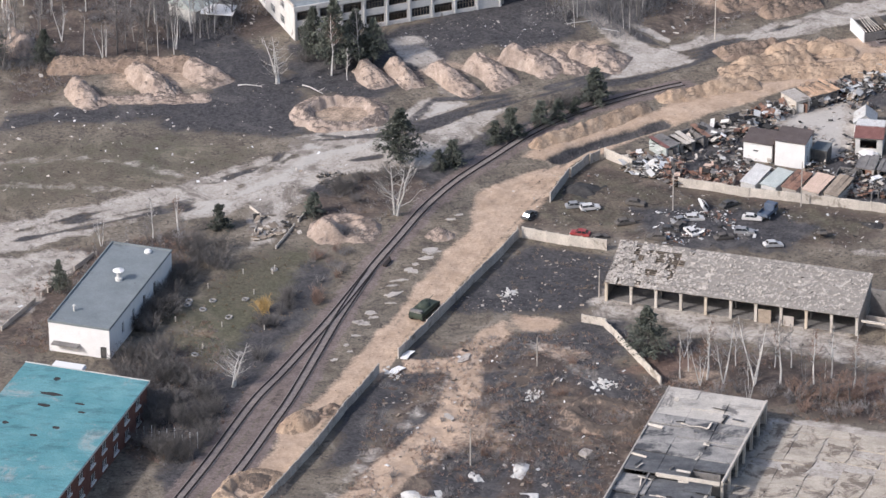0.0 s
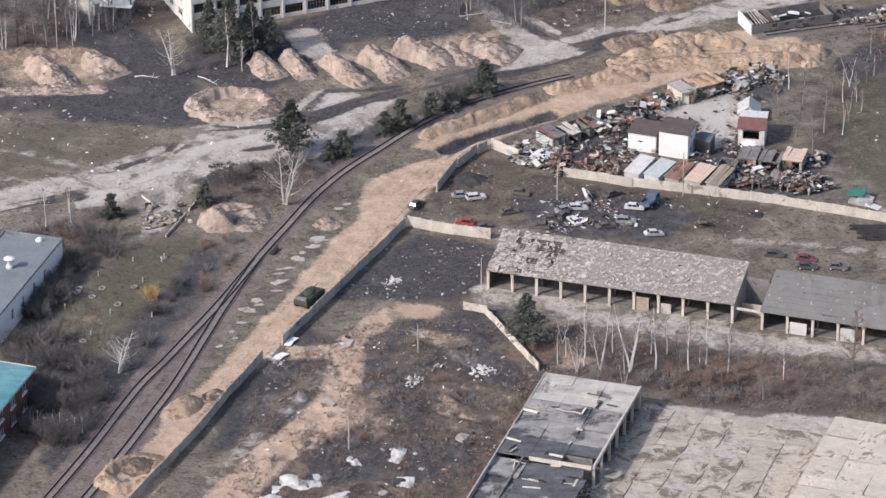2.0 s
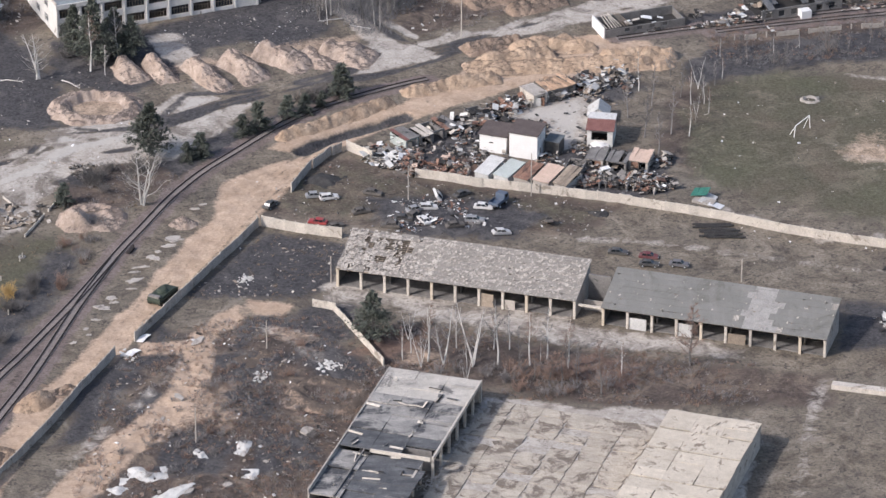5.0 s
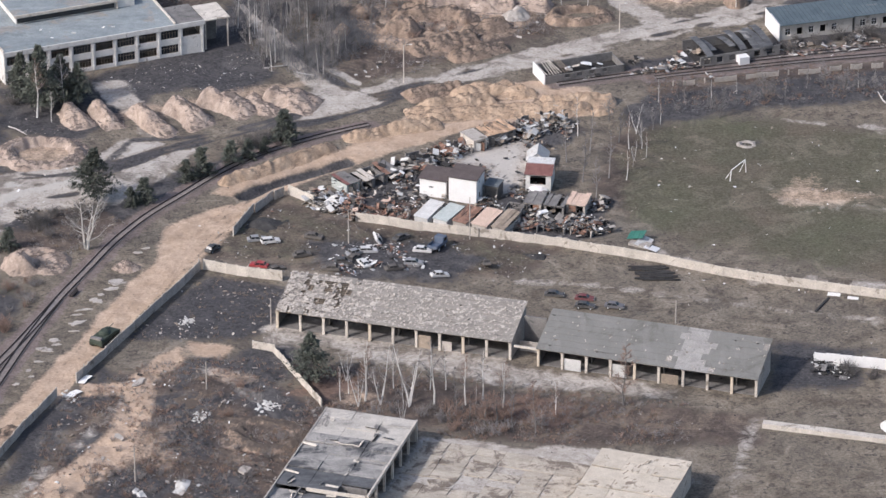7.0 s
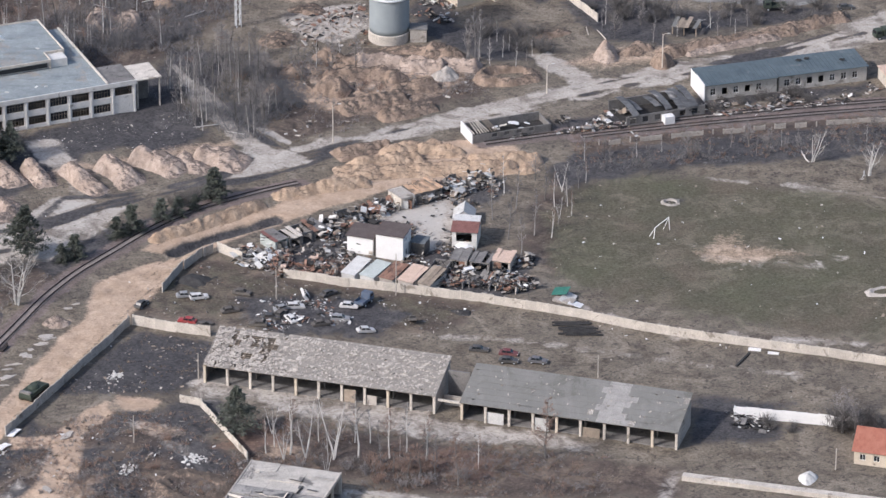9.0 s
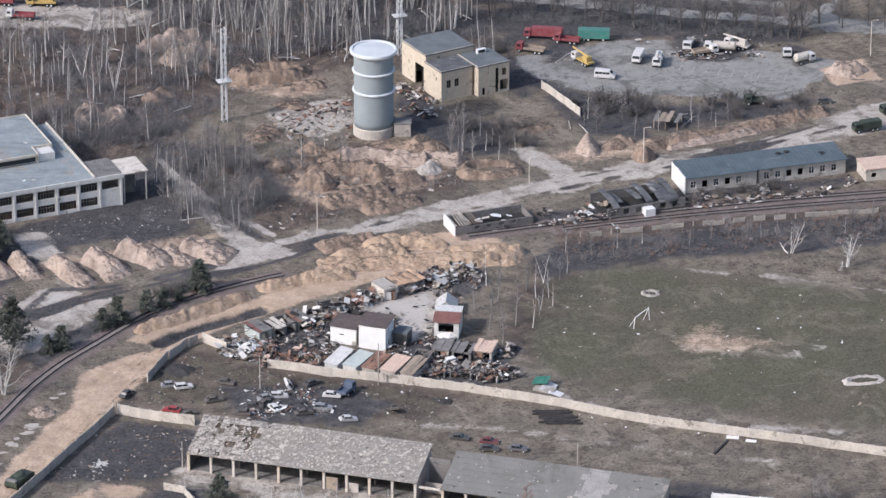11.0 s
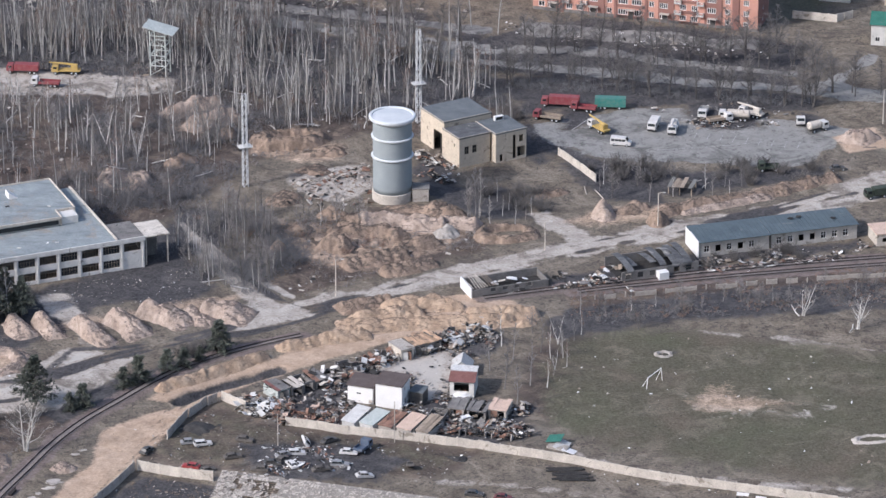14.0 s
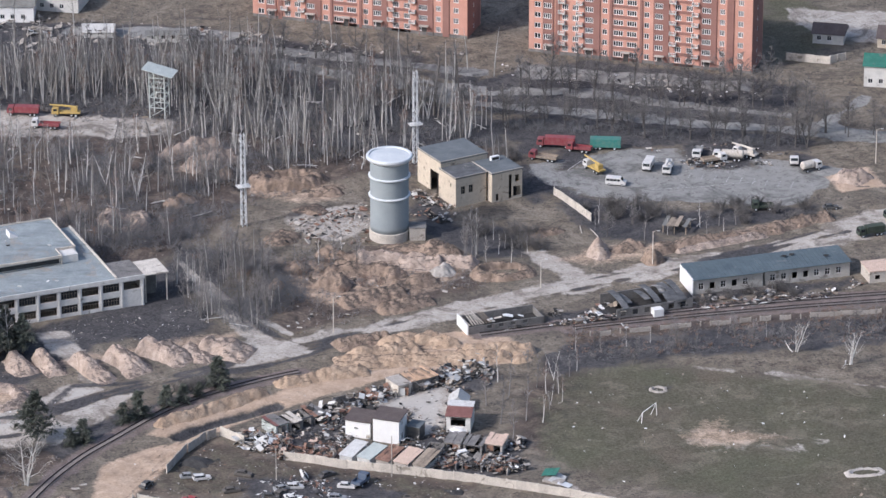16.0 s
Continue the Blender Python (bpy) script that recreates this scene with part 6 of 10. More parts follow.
# ---- blue-roofed row by the far railway, and its ruined neighbours ----
def blue_row():
    for x, y, lx, label in ((77.0, 90.4, 18.8, "long low building with a blue-grey sheet roof and white gable"),
                            (95.6, 96.2, 23.2, "long low building with a holed blue-grey sheet roof")):
        b = thing("railway_workshop", label, "building", x, y, 0, 16.5)
        ly, h = 9.4, 3.8
        win = [(1.4 + 3.0 * k, 2.8 + 3.0 * k, 1.1, 2.9) for k in range(int((lx - 2) / 3))]
        shell(b, lx, ly, h, RENDER, front=win)
        # near-black floor behind the windows
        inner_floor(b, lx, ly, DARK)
        fm, pm = frame_mesh(1.4, 1.8, 2, 0.6, FRAMEWHITE), pane_mesh(1.4, 1.8)
        for w in win:
            if RNG.random() < 0.6:
                place_window(b, fm, pm, pose(w[0], 0.15, w[2]), RNG.random() < 0.6)
        n = int(lx / 1.1)
        for k in range(n):
            bm = bmesh.new()
            x0, x1 = -0.3 + k * (lx + 0.6) / n, -0.3 + (k + 1) * (lx + 0.6) / n
            profile(bm, [(x0, h), (x1 - 0.06, h), (x1 - 0.06, h + 0.12), (x0, h + 0.12)], -0.5, ly + 0.4, pose(0, 0, 0.35, 3.2, 0, 0))
            part("roof_sheet", bm, BLUEROOF, b)
        if lx < 20:
            bm = bmesh.new()
            profile(bm, [(0, -0.3), (9.9, -0.3), (9.9, h + 1.0), (0, h + 0.5)], 0, 0.25, pose(-0.3, -0.2, 0) @ Matrix(((0, 1, 0, 0), (1, 0, 0, 0), (0, 0, 1, 0), (0, 0, 0, 1))))
            part("gable", bm, FRAMEWHITE, b, "bright white gable wall")
        else:
            for hx, hy in ((7.5, 6.5), (9.6, 6.9), (18.0, 4.0)):
                bm = bmesh.new()
                ring = [(hx + 0.9 * (0.6 + 0.7 * RNG.random()) * math.cos(a), hy + 0.6 * (0.6 + 0.7 * RNG.random()) * math.sin(a)) for a in (k * math.pi / 5 for k in range(10))]
                prism(bm, ring, h + 0.45, h + 0.53, pose(0, 0, 0.35, 3.2, 0, 0))
                part("burn_hole", bm, DARK, b, "charred hole in the roof")
    # burnt hall: low walls, bare rafters over a black floor
    b = thing("burnt_hall", "burnt-out hall with bare rafters and a white end wall", "ruin", 19.3, 64.8, 0, 21)
    lx, ly = 20.5, 7.4
    bm = bmesh.new()
    profile(bm, [(0, -0.3), (ly, -0.3), (ly, 2.9), (0, 2.5)], 0, 0.3, pose(0, 0, 0) @ Matrix(((0, 1, 0, 0), (1, 0, 0, 0), (0, 0, 1, 0), (0, 0, 0, 1))))
    part("gable", bm, FRAMEWHITE, b, "bright white end wall")
    bm = bmesh.new()
    pierced(bm, lx, -0.3, 2.0, 0.3, [(5 + 3.2 * k, 6.4 + 3.2 * k, 0.9, 1.9) for k in range(4)], pose(0.3, 0, 0))
    part("wall", bm, DARKCON, b)
    bm = bmesh.new()
    box(bm, 0.3, lx, ly - 0.3, ly, -0.3, 2.3)
    box(bm, lx, lx + 0.3, 0, ly, -0.3, 1.8)
    part("wall", bm, DARKCON, b)
    bm = bmesh.new()
    box(bm, 0.35, lx - 0.05, 0.35, ly - 0.35, -0.3, 0.15)
    part("floor_slab", bm, DARK, b)
    for k in range(9):
        bm = bmesh.new()
        box(bm, 0.7 + k * 0.75, 0.82 + k * 0.75, 0.1, ly - 0.1, 2.35, 2.5, pose(0, 0, 0, RNG.uniform(0, 3), 0, RNG.uniform(-5, 5)))
        part("rafter", bm, PALECON if k < 6 else WOOD, b)
    for k in range(7):
        bm = bmesh.new()
        s = RNG.uniform(1.2, 2.6)
        box(bm, 0, s, 0, s * 0.6, 0, 0.08)
        single("loose_board", bm, RNG.choice([PALECON, SILVER, FRAMEWHITE]), "pale panel fallen onto a burnt floor", "panel", group="panels in the burnt hall",
               m=b.matrix_basis @ pose(RNG.uniform(7, 18), RNG.uniform(1.5, 5), RNG.uniform(0.5, 1.9), RNG.uniform(-15, 15), RNG.uniform(-15, 15), RNG.uniform(-20, 20)))
    # long dark hangar with a broken barrel roof
    g = thing("ruined_hangar", "ruined hangar with a broken dark grey barrel roof", "ruin", 57.0, 74.6, 0, 21.5)
    lx, ly, h = 21.0, 11.0, 2.6
    for k in range(12):
        if k in (0, 3, 4, 7, 11):
            continue
        bm = bmesh.new()
        arc = [(ly / 2 - (ly / 2) * math.cos(math.pi * i / 10), h + 0.9 * math.sin(math.pi * i / 10) - (0.7 * RNG.random() if k > 7 else 0.0)) for i in range(11)]
        cut = 3 if k in (2, 3, 4, 5) else (1 if k == 8 else 0)
        arc = arc[cut:] if k < 7 else arc[:11 - cut]
        pts = [(y, z) for y, z in arc] + [(y, z - 0.12) for y, z in arc[::-1]]
        profile(bm, pts, k * lx / 12, (k + 1) * lx / 12 - 0.04, Matrix(((0, 1, 0, 0), (1, 0, 0, 0), (0, 0, 1, 0), (0, 0, 0, 1))))
        part("roof_section", bm, FELTDARK, g, m=pose(0, 0, RNG.uniform(-0.35, 0.05), RNG.uniform(-4, 4), RNG.uniform(-3, 3), 0))
    for y in (0.0, ly - 0.3):
        bm = bmesh.new()
        pierced(bm, lx, -0.3, h, 0.3, [(1 + 3.3 * k, 2.6 + 3.3 * k, 0.6, 2.1) for k in range(6)] if y == 0 else [], pose(0, y, 0))
        part("wall", bm, DARKCON, g)
    bm = bmesh.new()
    box(bm, 0.2, lx - 0.2, 0.4, ly - 0.4, -0.3, 0.1)
    part("floor_slab", bm, DARK, g)
    bm = bmesh.new()
    box(bm, 0, 2.6, 0, 2.2, 0, 2.0)
    single("white_booth", bm, FRAMEWHITE, "small bright white booth against a ruined hangar", "booth", m=pose(66.5, 76.0, -0.1, 0, 0, 21))
    k = thing("pale_workshop", "small pale workshop with a flat roof", "building", 122.5, 97.5, 0, 14)
    bm = bmesh.new()
    pierced(bm, 9, -0.3, 3.2, 0.3, [(1.5, 2.8, 1, 2.2)])
    box(bm, 0, 0.3, 0.3, 7, -0.3, 3.2)
    box(bm, 8.7, 9, 0.3, 7, -0.3, 3.2)
    box(bm, 0.3, 8.7, 6.7, 7, -0.3, 3.2)
    part("wall", bm, PALECON, k)
    bm = bmesh.new()
    box(bm, -0.2, 9.2, -0.2, 7.2, 3.2, 3.45)
    part("roof", bm, SALMON, k)


blue_row()


# ---- houses at the edge of the view ----
def small_house(x, y, rz, lx, ly, h, rise, wall, roof, label, eave=0.5):
    b = thing("house", label, "house", x, y, 0, rz)
    win = [(1.2 + 3.0 * k, 2.5 + 3.0 * k, 1.1, 2.5) for k in range(int((lx - 1.5) / 3))]
    shell(b, lx, ly, h, wall, front=win)
    inner_floor(b, lx, ly)
    bm = bmesh.new()
    profile(bm, [(-eave, h), (ly + eave, h), (ly / 2, h + rise)], -eave, lx + eave, Matrix(((0, 1, 0, 0), (1, 0, 0, 0), (0, 0, 1, 0), (0, 0, 0, 1))))
    part("roof", bm, roof, b)
    fm, pm = frame_mesh(1.3, 1.4, 2, 0, FRAMEWHITE), pane_mesh(1.3, 1.4)
    for w in win:
        place_window(b, fm, pm, pose(w[0], 0.12, w[2]))
    return b


small_house(98.0, -97.6, -16, 14, 10, 3.2, 3.4, YELBRICK, ORANGEROOF, "yellow brick house with an orange tile roof")
small_house(132.5, 240.5, -10, 16, 9, 6.2, 2.4, PLASTER, GREENROOF, "pale two-storey house with a green sheet roof")
small_house(120.5, 276, -12, 9, 8, 3.0, 2.2, PLASTER, BROWNROOF, "small house with a dark hipped roof")
small_house(139.0, 272, -12, 12, 9, 3.0, 2.6, YELBRICK, BROWNROOF, "yellow house with a dark grey roof")
small_house(-116, 306, -12, 22, 14, 4.4, 1.2, PLASTER, FRAMEWHITE, "long hall with a white sheet roof")
small_house(-91.5, 280.5, 0, 8.6, 6.0, 1.8, 1.6, PLASTER, SILVER, "low shed with a pale sheet roof beyond a wood")
small_house(-72.8, 276.0, 3, 12.0, 4.0, 2.4, 0.8, PLASTER, SLATE, "long low pale shed beyond a wood")
small_house(-121.0, 293.6, 0, 14.0, 9.0, 5.0, 2.0, WHITE, SLATE, "white house with a grey roof beyond a wood")
# ---- railway tracks ----
def track(line, label, sleepers=True):
    b = thing("railway_track", label, "railway track", 0, 0, 0, 0, kind="structure")
    pts = np.array(line)
    tang = np.gradient(pts, axis=0)
    tang /= np.linalg.norm(tang, axis=1)[:, None]
    norm = np.stack([-tang[:, 1], tang[:, 0]], 1)
    z = 0.16 + 0.5 * gzs(pts[:, 0], pts[:, 1])
    for side in (-0.80, 0.80):
        bm = bmesh.new()
        rows = []
        for p, n, h in zip(pts, norm, z):
            q = p + n * side
            rows.append([bm.verts.new((q[0] + n[0] * dx, q[1] + n[1] * dx, h + dz)) for dx, dz in ((-0.13, 0), (0.13, 0), (0.08, 0.22), (-0.08, 0.22))])
        for a, c in zip(rows, rows[1:]):
            for k in range(4):
                bm.faces.new((a[k], a[(k + 1) % 4], c[(k + 1) % 4], c[k]))
        part("rail", bm, RAIL, b)
    bm = bmesh.new()
    for x, y, a in along(line, 0.62):
        m = pose(x, y, 0, 0, 0, a + RNG.uniform(-1.5, 1.5))
        box(bm, -0.13, 0.13, -1.22, 1.22, -0.3, 0.17, m)
    part("sleepers", bm, SLEEPER, b, "grey concrete sleepers", "stuff")
    return b


track(RAIL_MAIN, "curving single railway track on brown ballast, buried by sand at one end")
track(RAIL_BRANCH, "branch railway track joining the curve at a switch")
track(RAIL_FAR, "far railway track running past burnt buildings")
track(RAIL_FAR_SIDE, "second far railway track beside the first")
bm = bmesh.new()
box(bm, -0.4, 0.4, -0.5, 2.3, 0, 0.45)
box(bm, -0.15, 0.15, 2.2, 2.6, 0, 0.8)
single("switch_lever", bm, RAIL, "rusty railway switch box beside the track", "switch", m=pose(-85.6, -45.5, 0.1, 0, 0, -20))


# ---- concrete panel fences ----
def panel_mesh(w, h, mat):
    bm = bmesh.new()
    box(bm, 0, w, -0.07, 0.07, -0.4, h)
    for k in range(3):
        z = 0.15 + k * (h - 0.2) / 3
        box(bm, 0.15, w - 0.15, -0.11, 0.11, z, z + (h - 0.5) / 3 - 0.1)
    return mesh_of("panel", bm, mat)


def post_mesh(h, mat):
    bm = bmesh.new()
    box(bm, -0.14, 0.14, -0.14, 0.14, -0.4, h + 0.1)
    return mesh_of("post", bm, mat)


def fence(line, label, h=2.3, step=2.6, mat=None, lost=0.0, lean=1.5, seed=1, name="concrete_fence"):
    rng = random.Random(seed)
    mat = mat or CONCRETE
    x, y = line[0]
    b = thing(name, label, "fence", x, y, 0)
    inv = b.matrix_basis.inverted()
    pm, qm = panel_mesh(step - 0.06, h, mat), post_mesh(h, mat)
    spots = along(line, step)
    for (px_, py_, a), nxt in zip(spots, spots[1:] + [None]):
        z = gz(px_, py_)
        part("post", qm, None, b, m=inv @ pose(px_, py_, z, 0, 0, a))
        if nxt is None or rng.random() < lost or math.hypot(nxt[0] - px_, nxt[1] - py_) > step * 1.1:
            continue
        part("panel", pm, None, b, m=inv @ pose(px_, py_, z + rng.uniform(-0.08, 0.05), rng.uniform(-lean, lean) * 2, rng.uniform(-0.7, 0.7), a + rng.uniform(-0.6, 0.6)))
    return b


fence([(-109, -152), (-104.5, -140.5), (-96.7, -121.7), (-91.8, -107.5), (-85.4, -90.6)], "grey concrete panel fence with sand banked against it", 2.2, seed=2)
fence([(-81.9, -85.1), (-74.9, -70.0), (-68.3, -55), (-62.6, -43.0), (-57.9, -32.0)], "grey concrete panel fence along a sand track", 2.3, seed=3)
fence([(-51.6, -16.0), (-48.3, -6.0), (-44.0, 1.6), (-39.8, 5.8)], "grey concrete panel fence beside scrapped cars", 2.3, seed=4)
fence([(-57.4, -32.5), (-48.6, -35.8), (-38.3, -38.6)], "pale concrete wall between two yards", 2.5, mat=PALECON, seed=5, lean=0.5)
fence([(-39.8, 5.4), (-33.0, -1.0)], "pale concrete panel wall by ruined garages", 2.4, mat=PALECON, seed=6)
fence([(-24.3, -8.2), (-11.7, -12.2), (3.5, -16.1), (18.5, -20.3), (41.5, -28.6), (55.0, -34.7), (71.1, -40.5), (97.6, -48.6), (128, -58.0)], "long pale concrete panel wall along a sports field", 2.2, mat=PALECON, seed=7, lean=0.8)
fence([(-45.3, -69.5), (-41.0, -71.2), (-29.6, -96.6)], "thick pale concrete wall with a bend", 1.7, mat=PALECON, seed=8, lean=0.4)
fence([(74.1, -76.6), (92.7, -80.2), (98, -82)], "white panel wall beside a dump of scrap", 2.6, mat=WHITE, seed=9, lean=0.3)
fence([(43, 158.5), (49, 147), (52.5, 139.5)], "pale concrete panel wall at the edge of a car park", 2.2, mat=PALECON, seed=10)
fence([(112, 262), (124, 258.5), (130, 262)], "pale panel wall in front of distant houses", 2.4, mat=PALECON, seed=12)
fence([(50, 64.2), (70, 68.8), (96, 74.5), (150, 83)], "low pale concrete fence along the railway", 1.2, 2.6, CONCRETE, 0.35, seed=13)
fence([(-163, -76.5), (-156.4, -62.5), (-146.8, -43), (-139, -36.5)], "low grey fence along a road", 1.1, 2.6, CONCRETE, 0.25, seed=14)
fence([(-108.5, -38), (-104.5, -26), (-101.5, -18)], "low broken pale kerb wall", 0.7, 2.6, PALECON, 0.1, seed=16)

fence([(-114.8, -19.2), (-112.1, -23.3), (-113.7, -32.5)], "low pale kerb of a demolished house", 0.5, 2.0, PALECON, 0.1, seed=17)


def field_wall():
    """Wide low wall top in the foreground."""
    b = thing("capped_wall", "broad pale concrete wall with a cracked top", "wall", 61.5, -104.3, 0, -15)
    for k in range(16):
        bm = bmesh.new()
        box(bm, k * 2.9, k * 2.9 + 2.86, -0.9, 0.9, -0.4, 1.1)
        part("block", bm, PALECON, b, m=pose(0, 0, RNG.uniform(-0.04, 0.04), RNG.uniform(-0.8, 0.8), 0, 0))


field_wall()


# ---- heaps of dug sand and earth ----
def heap(x, y, lx, ly, rz, h, mat, label, form="dome", seed=0, name="sand_mound", n=0):
    """A heap as a small height field; form: dome, ring, ridge, pit or spur (a tongue that falls away along +x)."""
    rng = np.random.RandomState(seed + 100)
    n = n or int(min(90, max(36, max(lx, ly) / 0.36)))
    u, v = np.meshgrid(np.linspace(-1, 1, n), np.linspace(-1, 1, n))
    ox, oy = rng.rand(2) * 200
    hx, hy = u * lx / 2, v * ly / 2
    # ragged outline: the plan is pushed about by slow and quick waves
    wu = u + 0.30 * (fbm(hx / 4.5 + ox, hy / 4.5 + oy, 3) - 0.5) + 0.10 * (fbm(hx / 1.4 + oy, hy / 1.4 + ox, 2) - 0.5)
    wv = v + 0.30 * (fbm(hx / 4.5 + oy + 9, hy / 4.5 + ox, 3) - 0.5) + 0.10 * (fbm(hx / 1.4 + ox + 5, hy / 1.4 + oy, 2) - 0.5)
    if form == "spur":
        crest = (0.82 + 0.36 * fbm(hx / 3.0 + oy, hy * 0 + ox, 2)) * np.clip((wu + 0.98) / 0.30, 0, 1) ** 0.7 * np.clip(1 - ((wu + 0.1) / 1.05).clip(0, 1) ** 2.0, 0, 1) * (1.0 - 0.22 * np.clip(wu, 0, 1))
        girth = 0.52 + 0.36 * np.clip((wu + 1) / 1.6, 0, 1)
        z = h * crest * np.clip(1 - (np.abs(wv + 0.10 * np.sin(wu * 3 + ox)) / girth) ** 2.3, 0, 1) ** 1.1
    elif form == "ridge":
        along_ = np.clip((1 - np.abs(wu)) / 0.25, 0, 1) ** 0.7 * (0.65 + 0.7 * fbm(hx / 4.0 + ox, hx * 0 + oy, 3))
        z = h * along_ * np.clip(1 - (np.abs(wv) / 0.82) ** 1.3, 0, 1)
    elif form == "ring":
        r, a = np.hypot(wu, wv), np.arctan2(wv, wu)
        rise = 0.8 + 0.25 * np.sin(a - 1.2 + 0.6 * rng.randn())
        z = h * rise * np.clip(1 - (np.abs(r - 0.66) / np.where(r < 0.66, 0.22, 0.32)) ** 1.5, 0, 1)
    else:
        z = np.zeros_like(hx)
        for k in range(rng.randint(2, 5)):
            cu, cv = rng.uniform(-0.34, 0.34, 2)
            turn, sx_, sy_ = rng.uniform(0, 3.14), rng.uniform(0.55, 0.74), rng.uniform(0.42, 0.62)
            du, dv = wu - cu, wv - cv
            p, q = (du * math.cos(turn) + dv * math.sin(turn)) / sx_, (dv * math.cos(turn) - du * math.sin(turn)) / sy_
            z = np.maximum(z, h * rng.uniform(0.7, 1.0) * np.clip(1 - (p * p + q * q) ** 0.8, 0, 1))
        if form == "pit":
            scoop = np.exp(-(((wu - 0.12) / 0.30) ** 2 + ((wv + 0.22) / 0.34) ** 2))
            z = np.maximum(z - 0.95 * h * scoop, 0.12 * h * np.clip(z, 0, 1)) + 0.25 * h * np.exp(-((np.hypot(wu, wv) - 0.68) / 0.14) ** 2) * (wv > -0.75)
    up = np.clip(z / (0.3 * h), 0, 1)
    # slips down the flanks, clods, and a loose foot
    rough = fbm(hx / 1.1 + ox, hy / 1.1 + oy, 4) - 0.5
    slip = np.abs(fbm(hx / 2.2 + oy, hy / 2.2 + ox, 3) - 0.5) * 2
    lump = fbm(hx / 3.0 + oy, hy / 3.0 + oy, 3) - 0.5
    z = z + up * ((0.30 if form == "spur" else 0.2) * h * lump + 0.55 * rough - 0.16 * h * np.exp(-slip * 8)) + 0.18 * rough
    brim = np.clip((1 - np.maximum(np.abs(u), np.abs(v))) * 8, 0, 1)
    z = (z + 0.35) * brim - 0.45
    co = np.stack([hx, hy, z], -1).reshape(-1, 3)
    i = np.arange(n * n).reshape(n, n)
    quads = np.stack([i[:-1, :-1], i[:-1, 1:], i[1:, 1:], i[1:, :-1]], -1).reshape(-1, 4)
    me = bpy.data.meshes.new(name)
    me.from_pydata(co.tolist(), [], quads.tolist())
    me.materials.append(mat)
    me.polygons.foreach_set("use_smooth", np.ones(len(quads), bool))
    ob = new(name, me)
    ob.matrix_basis = pose(x, y, gz(x, y), 0, 0, rz)
    return tagged(ob, label, "mound")


